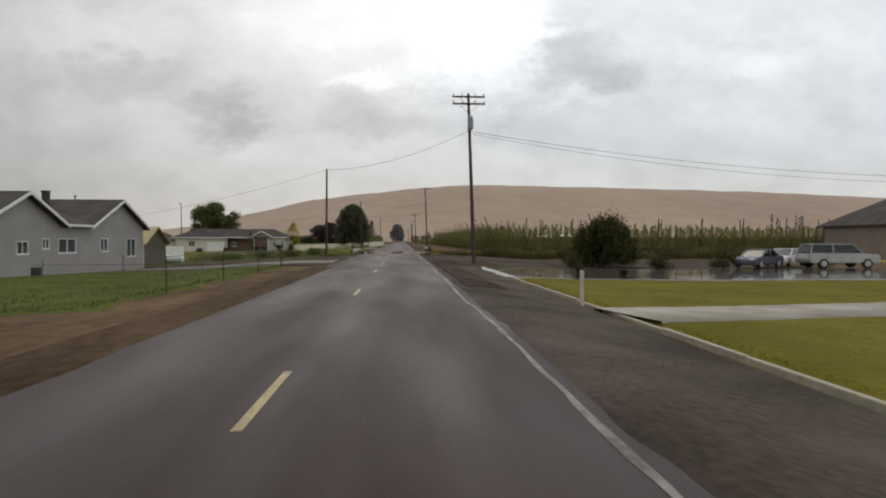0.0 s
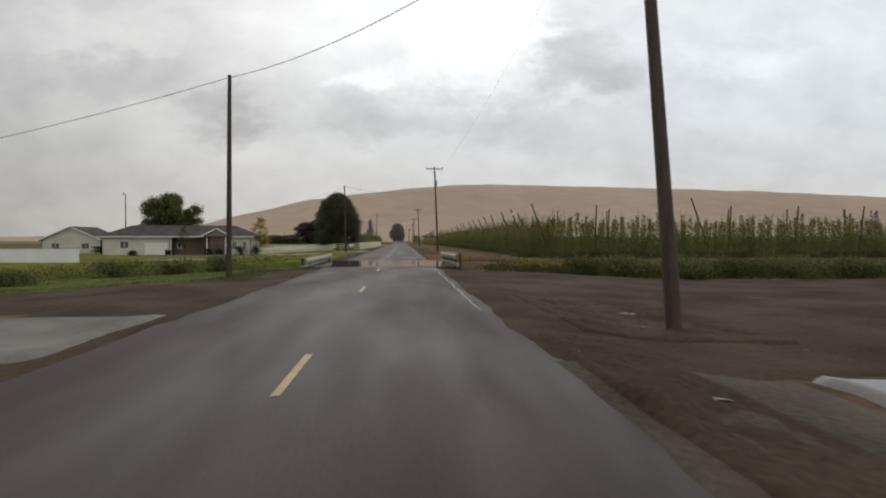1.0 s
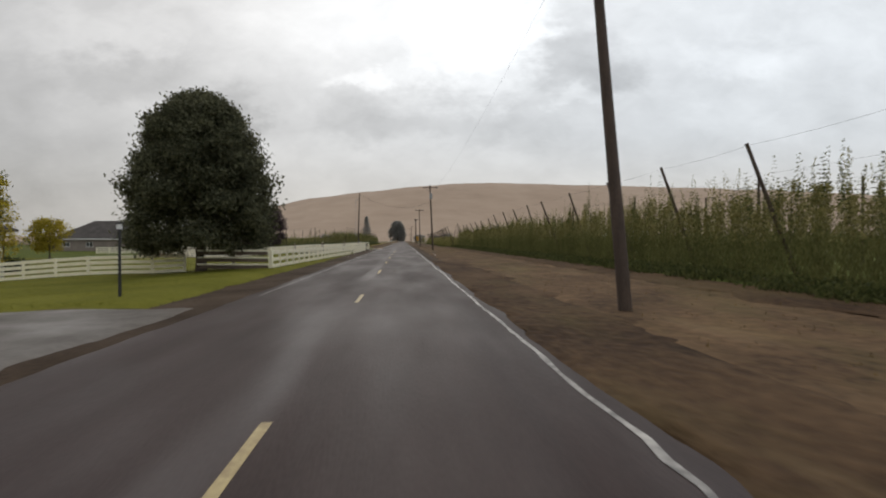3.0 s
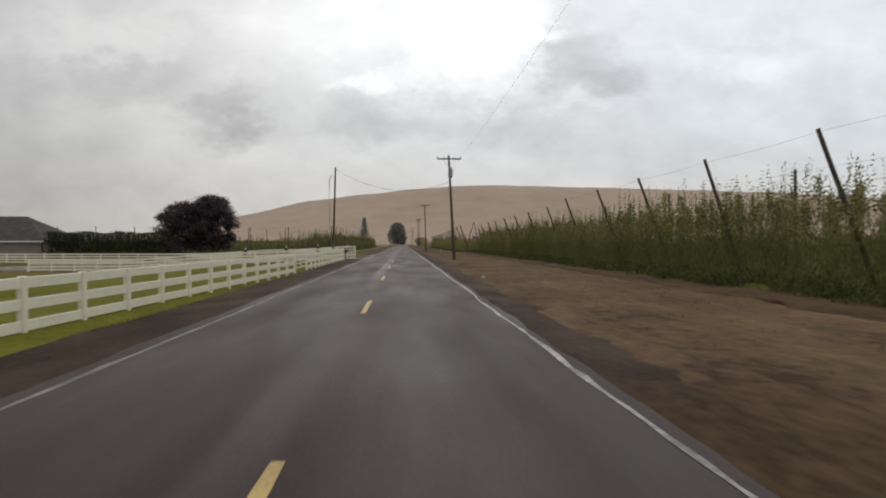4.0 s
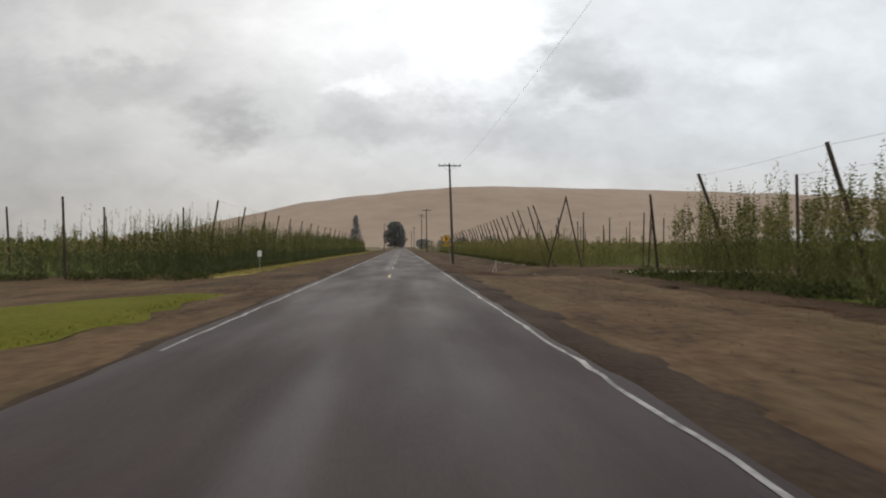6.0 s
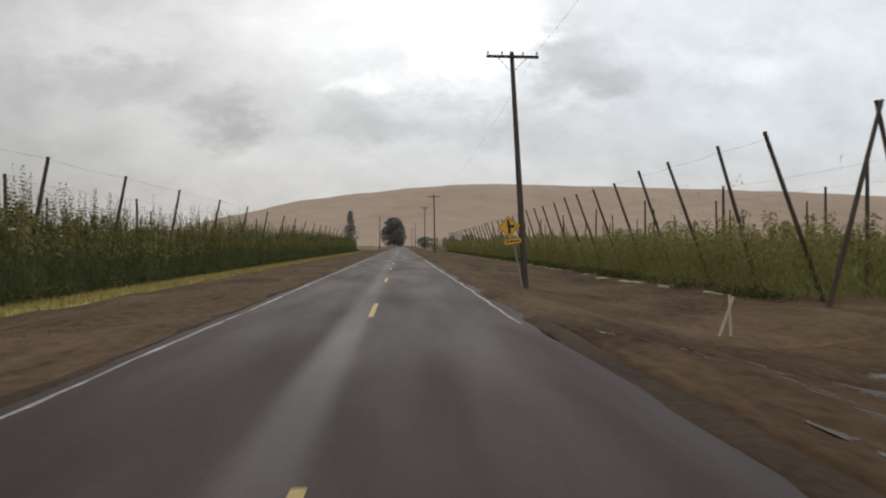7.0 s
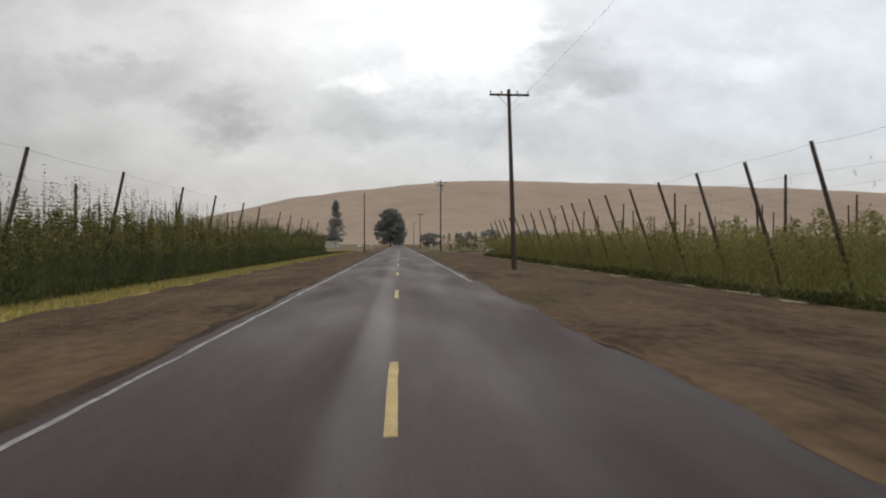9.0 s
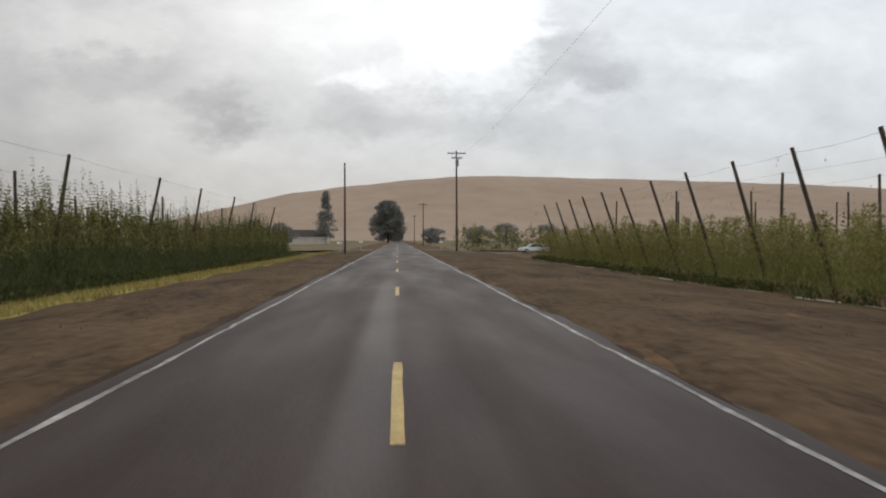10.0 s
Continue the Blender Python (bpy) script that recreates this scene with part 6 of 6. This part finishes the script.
def beige_house():
    g = -1.1
    hs = thing("beige_house", "long low beige house, dark hipped roof, brown brick porch", "house", pose(0, 0, g))
    E, yF, D = 3.3, 142.5, 7.0
    x0, x1 = -53.1, -26.6
    # front wall in four stretches: garage, brick porch set back, entrance, bedroom wing
    place_wall(hs, pose(x0, yF, 0), 11.9, E, [(3.2, 4.7, 1.2, 2.5)], "beige_stucco", doors=[(7.5, 11.6, 0.0, 2.3, "white_trim")])
    place_wall(hs, pose(-41.2, yF + 1.6, 0), 7.4, E, [(0.8, 2.2, 1.2, 2.3)], "brown_brick", doors=[(5.6, 6.6, 0.0, 2.1, "board")])
    place_wall(hs, pose(-33.8, yF - 0.6, 0), 2.6, E, [], "brown_brick", doors=[(0.7, 1.75, 0.0, 2.1, "board")])
    place_wall(hs, pose(-31.2, yF, 0), 4.6, E, [(1.2, 2.0, 1.0, 2.5), (3.1, 3.8, 1.0, 2.5)], "beige_stucco")
    place_wall(hs, pose(x1, yF, 0, 0, 0, 90), D, E, [(3, 4.5, 0.9, 2.2)], "beige_stucco")
    place_wall(hs, pose(x1, yF + D, 0, 0, 0, 180), x1 - x0, E, [], "beige_stucco")
    place_wall(hs, pose(x0, yF + D, 0, 0, 0, -90), D, E, [], "beige_stucco")
    part("porch_post", boxes((-41.0, -40.82, yF - 0.1, yF + 0.08, 0, E)), "white_trim", hs, "slim white porch post")
    part("porch_post", boxes((-34.4, -34.22, yF - 0.7, yF - 0.52, 0, E)), "white_trim", hs)
    part("porch_post", boxes((-31.0, -30.82, yF - 0.9, yF - 0.72, 0, E)), "white_trim", hs)
    # hipped roof
    o, R = 0.6, 5.35
    ym = yF + D / 2
    a, b = x0 - o, x1 + o
    roof_slab(hs, [(a, yF - o, E), (b, yF - o, E), (b - 4.4, ym, R), (a + 4.4, ym, R)], "shingle")
    roof_slab(hs, [(a, yF + D + o, E), (b, yF + D + o, E), (b - 4.4, ym, R), (a + 4.4, ym, R)], "shingle")
    roof_slab(hs, [(b, yF - o, E), (b, yF + D + o, E), (b - 4.4, ym, R)], "shingle")
    roof_slab(hs, [(a, yF - o, E), (a, yF + D + o, E), (a + 4.4, ym, R)], "shingle")
    slope_bar(hs, (a, yF - o - 0.04, E + 0.06), (-34.7, yF - o - 0.04, E + 0.06), "white_trim", (0.08, 0.2), "fascia", "white fascia board")
    slope_bar(hs, (-30.1, yF - o - 0.04, E + 0.06), (b, yF - o - 0.04, E + 0.06), "white_trim", (0.08, 0.2), "fascia", "white fascia board")
    # garage cross hip
    roof_slab(hs, [(a, yF - o - 0.06, E + 0.02), (-40.6, yF - o - 0.06, E + 0.02), (-47.2, yF + 3.6, 5.75)], "shingle")
    # entrance gable
    yg = yF - 1.4
    for xa in (-35.2, -29.6):
        roof_slab(hs, [(xa, yg, E + 0.05), (-32.4, yg, 4.75), (-32.4, ym, 4.75), (xa, ym, E + 0.05)], "shingle", 0.14)
        slope_bar(hs, (xa - 0.02, yg - 0.04, E + 0.08), (-32.4, yg - 0.04, 4.82), "white_trim", (0.07, 0.22), "barge_board", "white barge board")
    bm = bmesh.new()
    prism(bm, [(-34.8, E + 0.12), (-30.0, E + 0.12), (-32.4, 4.65)], yg + 0.35, yg + 0.5)
    part("gable", bm, "brown_wall", hs)
    part("walk", boxes((-44, -29, yF - 3.2, yF - 2.0, 0.02, 0.12)), "concrete", hs, "concrete front walk")
    part("vent_pipe", boxes((-47.1, -46.7, ym - 0.2, ym + 0.2, 4.9, 6.1), (-47.2, -46.6, ym - 0.3, ym + 0.3, 6.1, 6.25)), "board", hs, "roof vent")


beige_house()


def plain_house(x, y, w, d, eaves, ridge, wall_mat, roof_mat, label, turn=0, gable_front=False, windows=(), hip=False):
    hs = thing("house", label, "house", pose(x, y, float(land(x, y)) - 0.05, 0, 0, turn))
    place_wall(hs, pose(0, 0, 0), w, eaves, list(windows), wall_mat, peak=(w / 2, ridge) if gable_front else None)
    place_wall(hs, pose(w, 0, 0, 0, 0, 90), d, eaves, [(d * 0.4, d * 0.4 + 1.4, 1.0, 2.1)], wall_mat, peak=None if gable_front or hip else (d / 2, ridge))
    place_wall(hs, pose(w, d, 0, 0, 0, 180), w, eaves, [], wall_mat, peak=(w / 2, ridge) if gable_front else None)
    place_wall(hs, pose(0, d, 0, 0, 0, -90), d, eaves, [], wall_mat, peak=None if gable_front or hip else (d / 2, ridge))
    o = 0.5
    if hip:
        e = d / 2 + o
        roof_slab(hs, [(-o, -o, eaves), (w + o, -o, eaves), (w + o - e, d / 2, ridge), (e - o, d / 2, ridge)], roof_mat)
        roof_slab(hs, [(-o, d + o, eaves), (w + o, d + o, eaves), (w + o - e, d / 2, ridge), (e - o, d / 2, ridge)], roof_mat)
        roof_slab(hs, [(-o, -o, eaves), (-o, d + o, eaves), (e - o, d / 2, ridge)], roof_mat)
        roof_slab(hs, [(w + o, -o, eaves), (w + o, d + o, eaves), (w + o - e, d / 2, ridge)], roof_mat)
        slope_bar(hs, (-o, -o - 0.04, eaves + 0.06), (w + o, -o - 0.04, eaves + 0.06), "white_trim", (0.07, 0.2), "fascia", "white fascia board")
    elif gable_front:
        k = o * (ridge - eaves) / (w / 2)
        for xa in (-o, w + o):
            roof_slab(hs, [(xa, -o, eaves - k), (xa, d + o, eaves - k), (w / 2, d + o, ridge), (w / 2, -o, ridge)], roof_mat)
            slope_bar(hs, (xa, -o - 0.04, eaves - k + 0.08), (w / 2, -o - 0.04, ridge + 0.08), "white_trim", (0.07, 0.22), "barge_board", "white barge board")
    else:
        k = o * (ridge - eaves) / (d / 2)
        for ya in (-o, d + o):
            roof_slab(hs, [(-o, ya, eaves - k), (w + o, ya, eaves - k), (w + o, d / 2, ridge), (-o, d / 2, ridge)], roof_mat)
        slope_bar(hs, (-o, -o - 0.04, eaves - k + 0.08), (w + o, -o - 0.04, eaves - k + 0.08), "white_trim", (0.07, 0.2), "fascia", "white fascia board")
    return hs


plain_house(-74, 160, 12, 10, 2.9, 5.6, "beige_stucco", "shingle", "pale house with a grey gable roof behind the lawn", gable_front=True, windows=[(2, 3.6, 1, 2.2), (8, 9.6, 1, 2.2)])
plain_house(-77, 242, 20, 12, 2.7, 6.9, "brown_wall", "shingle", "grey-roofed hipped house behind the paddock", hip=True, windows=[(2, 3.6, 1, 2.1), (7, 8.6, 1, 2.1)])
plain_house(53.4, 55, 20, 13, 3.8, 8.2, "brown_wall", "shingle", "taupe house with a broad dark shingle roof beside parked cars", hip=True, windows=[(3.4, 5.0, 1.0, 2.2), (9, 11, 1.0, 2.2)])
plain_house(-52, 640, 20, 12, 3.4, 6.6, "beige_stucco", "shingle", "distant pale farm building behind trees", windows=[(3, 5, 1, 2.2)])
plain_house(84, 340, 22, 12, 3.6, 6.0, "white_trim", "steel", "distant white farm shed beyond the hop yard", windows=[(3, 5, 1, 2.2)])

# low white wall beside the pale house
wl = thing("garden_wall", "low white garden wall before the pale house", "wall", pose(-67, 107, float(land(-60, 107))))
part("wall_panel", boxes((0, 29, 0, 0.15, -0.2, 1.75), bevel=0.02), "white_trim", wl)
part("coping", boxes((-0.05, 29.05, -0.05, 0.2, 1.752, 1.82), bevel=0.01), "concrete", wl)

# ================= vehicles =================


def car(x, y, heading, length, width, profile, cabin, mat, label, wheels, radius=0.33, glass="car_glass"):
    """profile: side outline (x, z) of the body; cabin: outline of the glasshouse; heading in degrees."""
    c = thing("car", label, "car", pose(x, y, float(land(x, y)) + 0.03, 0, 0, heading))
    bm = bmesh.new()
    prism(bm, profile, -width / 2, width / 2)
    for v in bm.verts:
        if v.co.z > 0.75:
            v.co.y *= 0.95
        if v.co.z < 0.4:
            v.co.y *= 0.94
    bmesh.ops.bevel(bm, geom=[e for e in bm.edges], offset=0.06, segments=2, affect="EDGES")
    part("body", bm, mat, c)
    bm = bmesh.new()
    prism(bm, cabin, -width * 0.44, width * 0.44)
    top = max(z for _, z in cabin)
    for v in bm.verts:
        if v.co.z > top - 0.25:
            v.co.y *= 0.84
    bmesh.ops.bevel(bm, geom=[e for e in bm.edges], offset=0.05, segments=2, affect="EDGES")
    part("cabin", bm, glass, c, "dark tinted glasshouse")
    tx = [p for p in cabin if p[1] > top - 0.15]
    a, b = min(p[0] for p in tx), max(p[0] for p in tx)
    part("roof_panel", boxes((a - 0.02, b + 0.02, -width * 0.375, width * 0.375, top - 0.03, top + 0.025), bevel=0.02), mat, c)
    lo = min(z for _, z in cabin)
    cx0, cx1 = min(p[0] for p in cabin), max(p[0] for p in cabin)
    for s in (-1, 1):
        for xa, xb in ((a, cx0 + 0.04), (b, cx1 - 0.04), ((a + b) / 2 - 0.05, (a + b) / 2 - 0.05)):
            bm = bmesh.new()
            tube(bm, [(xa, s * width * 0.372, top - 0.02), (xb, s * width * 0.435, lo + 0.02)], [0.04, 0.045], 6)
            part("roof_pillar", bm, mat, c)
    for wx in wheels:
        for s in (-1, 1):
            bm = bmesh.new()
            tube(bm, [(0, -0.11, 0), (0, -0.09, 0), (0, 0.09, 0), (0, 0.11, 0)], [radius - 0.04, radius, radius, radius - 0.04], 18)
            w = part("wheel", bm, "black", c, "black tyre on a silver rim")
            w.location = (wx, s * (width / 2 - 0.10), radius)
            bm = bmesh.new()
            tube(bm, [(0, s * 0.10, 0), (0, s * 0.125, 0), (0, s * 0.13, 0)], [radius * 0.62, radius * 0.6, radius * 0.2], 14)
            part("rim", bm, "steel", w)
    zf = profile[0][1] + 0.35
    for s in (-1, 1):
        part("headlight", boxes((length / 2 - 0.10, length / 2 + 0.012, s * width * 0.34 - 0.17, s * width * 0.34 + 0.17, zf, zf + 0.13), bevel=0.02), "lamp_clear", c)
        part("tail_light", boxes((-length / 2 - 0.012, -length / 2 + 0.1, s * width * 0.36 - 0.13, s * width * 0.36 + 0.13, zf + 0.05, zf + 0.22), bevel=0.02), "lamp_red", c)
    return c


SEDAN = [(-2.3, 0.28), (2.3, 0.28), (2.35, 0.55), (2.2, 0.74), (1.1, 0.90), (-1.6, 0.96), (-2.3, 0.92), (-2.36, 0.6)]
SEDAN_CAB = [(1.15, 0.86), (0.35, 1.38), (-0.9, 1.42), (-1.85, 0.93)]
SUV = [(-2.65, 0.42), (2.6, 0.42), (2.68, 0.75), (2.6, 1.05), (1.35, 1.16), (-2.6, 1.16), (-2.7, 0.75)]
SUV_CAB = [(1.4, 1.12), (0.75, 1.80), (-2.35, 1.82), (-2.62, 1.12)]
car(28.6, 42.4, 212, 4.7, 1.8, SEDAN, SEDAN_CAB, "car_blue", "blue-grey sedan parked before the taupe house", (1.4, -1.4))
car(33.0, 45.6, 215, 4.7, 1.8, SEDAN, SEDAN_CAB, "car_white", "white sedan parked behind the blue-grey one", (1.4, -1.4))
car(34.6, 41.9, -4, 5.3, 1.95, SUV, SUV_CAB, "car_silver", "grey sport utility vehicle with a silver roof parked beside the house", (1.65, -1.65), 0.38)
car(21.8, 467.0, 184, 4.7, 1.8, SEDAN, SEDAN_CAB, "car_white", "white sedan on the side road at the junction", (1.4, -1.4))

# ================= signs, mailboxes, small things =================
sg = thing("junction_sign", "yellow diamond side-road warning sign on a steel post", "road sign", pose(6.05, 289.4, float(land(5.75, 290)), 0, -7, -6))
bm = bmesh.new()
s = 0.53
for y0, y1, q in ((-0.004, 0.004, s),):
    prism(bm, [(-q, 0), (-q + 0.05, -0.05), (-0.05, -q + 0.05), (0.0, -q), (0.05, -q + 0.05), (q, 0), (0, q)], y0, y1)
plate = part("sign_plate", bm, "sign_yellow", sg)
plate.location = (0, -0.05, 2.72)
for outline in ([(-0.045 * 1.4, -0.34), (0.065, -0.34), (0.065, -0.06), (0.27, -0.06), (0.27, 0.07), (0.065, 0.07), (0.065, 0.34), (-0.063, 0.34)],):
    bm = bmesh.new()
    prism(bm, outline, -0.010, -0.0045)
    part("road_symbol", bm, "sign_black", plate, "black side-road symbol")
for p, q in (((-0.47, 0), (0, -0.47)), ((0, -0.47), (0.47, 0)), ((0.47, 0), (0, 0.47)), ((0, 0.47), (-0.47, 0))):
    bm = bmesh.new()
    d = Vector((q[0] - p[0], 0, q[1] - p[1])).normalized()
    nrm = Vector((d.z, 0, -d.x)) * 0.011
    a, b = Vector((p[0], -0.0065, p[1])), Vector((q[0], -0.0065, q[1]))
    bm.faces.new([bm.verts.new(v) for v in (a - nrm, b - nrm, b + nrm, a + nrm)])
    part("border_line", bm, "sign_black", plate)
plq = part("name_plate", boxes((-0.38, 0.38, -0.006, 0.0, -0.11, 0.11), bevel=0.0), "sign_yellow", sg, "yellow plate below the diamond")
plq.location = (0.10, -0.06, 2.02)
for x0, x1 in ((-0.31, -0.17), (-0.14, 0.04), (0.07, 0.2), (0.23, 0.31)):
    part("bar", boxes((x0, x1, -0.010, -0.0065, -0.04, 0.045)), "sign_black", plq)
bm = bmesh.new()
tube(bm, [(0.30, 0, -0.4), (0.18, 0, 1.4), (0.02, 0, 3.15)], [0.04, 0.04, 0.04], 8)
part("sign_post", bm, "concrete", sg)


def mailbox(x, y, heading, label, mat, post_mat="pale_wood", h=1.05):
    b = thing("mailbox", label, "mailbox", pose(x, y, float(land(x, y)), 0, 0, heading))
    part("post", boxes((-0.05, 0.05, -0.05, 0.05, -0.3, h - 0.02), bevel=0.01), post_mat, b)
    bm = bmesh.new()
    arc = [(0.11 * math.cos(math.pi * k / 10), 0.12 + 0.11 * math.sin(math.pi * k / 10)) for k in range(11)]
    prism(bm, [(0.11, 0), *arc, (-0.11, 0)], -0.27, 0.27)
    body = part("box", bm, mat, b)
    body.scale = (1.35, 1.1, 1.35)
    body.location = (0, 0, h)
    part("flag", boxes((0.112, 0.122, 0.05, 0.20, 0.14, 0.20)), "lamp_red", body, "small red flag")
    part("door", boxes((-0.10, 0.10, -0.285, -0.272, 0.01, 0.21), bevel=0.004), mat, body)
    return b


mp = new("marker_post", mesh_of("marker_post", boxes((-0.05, 0.05, -0.05, 0.05, -0.3, 1.0), (-0.055, 0.055, -0.055, 0.055, 1.0, 1.03), bevel=0.008), "pale_wood"))
mp.location = (6.72, 16.9, float(land(6.72, 16.9)))
tagged(mp, "low pale wooden post by the kerb", "post")
mailbox(-5.7, 113.6, -90, "white mailbox on a timber post by the driveway", "car_white", "board", 0.8)
mailbox(-5.3, 207.6, -90, "black mailbox on a low dark post beside the wet driveway", "sign_black", "board", 0.7)
mailbox(-7.2, 449, -90, "distant white mailbox near the junction", "car_white")
mailbox(7.6, 476, 90, "distant white mailbox near the junction", "car_white")
mailbox(-6.4, 479, 90, "distant white mailbox near the junction", "car_white")

for x in (-10.8, -15.1, -20.6):
    gp = thing("gate_post", "brown brick gate pillar with a small lantern at the driveway", "gate post", pose(x, 225.4, float(land(x, 225.4))), group="driveway gate posts")
    part("pillar", boxes((-0.22, 0.22, -0.22, 0.22, -0.2, 1.42), bevel=0.015), "brown_brick", gp)
    part("cap", boxes((-0.26, 0.26, -0.26, 0.26, 1.422, 1.48), bevel=0.015), "brown_brick", gp)
    lan = part("lantern", boxes((-0.06, 0.06, -0.06, 0.06, 1.482, 1.68), (-0.08, 0.08, -0.08, 0.08, 1.68, 1.72)), "vinyl", gp, "small pale lantern")

rs = thing("regulatory_sign", "small pale roadside sign on a thin post", "road sign", pose(-11.3, 272.5, float(land(-11.3, 272.5)), 0, 0, 8))
part("sign_plate", boxes((-0.17, 0.17, -0.004, 0.004, 1.15, 1.65), bevel=0.0), "white_trim", rs)
part("sign_post", boxes((-0.02, 0.02, 0.005, 0.03, -0.3, 1.6)), "steel", rs)

for x, y, tilt, label in ((9.25, 277.6, 20, "pale timber stake leaning by the field track"), (9.65, 277.7, -2, "pale timber stake by the field track")):
    st = new("stake", mesh_of("stake", boxes((-0.025, 0.025, -0.02, 0.02, -0.15, 1.2), bevel=0.005), "pale_wood"))
    st.matrix_world = pose(x, y, float(land(x, y)), 0, tilt, 0)
    tagged(st, label, "stake", "stakes by the field track")

# propane tank beside the shed
tk = thing("propane_tank", "white horizontal propane tank on concrete feet", "tank", pose(-24.4, 67.2, float(land(-24.4, 67.2)) - 0.1))
bm = bmesh.new()
tube(bm, [(-1.05, 0, 0.62), (-1.0, 0, 0.62), (-0.85, 0, 0.62), (0.85, 0, 0.62), (1.0, 0, 0.62), (1.05, 0, 0.62)], [0.12, 0.33, 0.46, 0.46, 0.33, 0.12], 18)
part("vessel", bm, "tank_white", tk)
part("dome", boxes((-0.17, 0.17, -0.17, 0.17, 1.06, 1.3), bevel=0.05), "tank_white", tk)
for x in (-0.6, 0.6):
    part("foot", boxes((x - 0.1, x + 0.1, -0.33, 0.33, -0.08, 0.26), bevel=0.02), "concrete", tk)

# planters at the corner of the lawn
for x, y, q in ((10.7, 29.9, 0.6), (13.3, 30.4, 0.45)):
    pl = thing("planter", "dark stone planter with a shaggy potted plant", "planter", pose(x, y, float(land(x, y)) + 0.05), group="planters by the lot")
    bm = bmesh.new()
    tube(bm, [(0, 0, 0), (0, 0, 0.05), (0, 0, 0.35 * q), (0, 0, 0.4 * q)], [0.22 * q, 0.25 * q, 0.36 * q, 0.33 * q], 14)
    part("pot", bm, "sign_black", pl)
    r = np.random.default_rng(int(x * 10))
    cc = r.normal(0, 1, (260, 3)) * (0.16 * q, 0.16 * q, 0.18 * q) + (0, 0, 0.62 * q)
    part("plant", quads_mesh("plant", cc, r.uniform(0.08, 0.2, 260), "leaf_hedge", r, 0, 0.35), "leaf_hedge", pl)

# yard light on a tall pole behind the beige house
yl = thing("yard_light", "tall thin pole with a small yard lamp behind the house", "street lamp", pose(-62.5, 172, float(land(-62, 172))))
bm = bmesh.new()
tube(bm, [(0, 0, -0.3), (0, 0, 7), (0, 0, 13.4)], [0.16, 0.13, 0.10], 8)
part("pole", bm, "pole_wood", yl)
bm = bmesh.new()
tube(bm, [(0, -0.1, 13.3), (0, -0.7, 13.6), (0, -0.95, 13.5)], [0.03, 0.03, 0.03], 6)
part("arm", bm, "steel", yl)
bm = bmesh.new()
tube(bm, [(0, -0.95, 13.55), (0, -0.95, 13.4), (0, -0.95, 13.2)], [0.1, 0.26, 0.2], 10)
part("lamp_head", bm, "grey_paint", yl)

# white irrigation pipe on the verge
pipe = new("irrigation_pipe", mesh_of("irrigation_pipe", tube(bmesh.new(), [(14, 256.4, float(land(14, 256)) + 0.12), (24, 257.2, float(land(24, 257)) + 0.12)], [0.08, 0.08], 10), "vinyl"))
tagged(pipe, "white irrigation pipe lying at the yard's corner", "pipe")
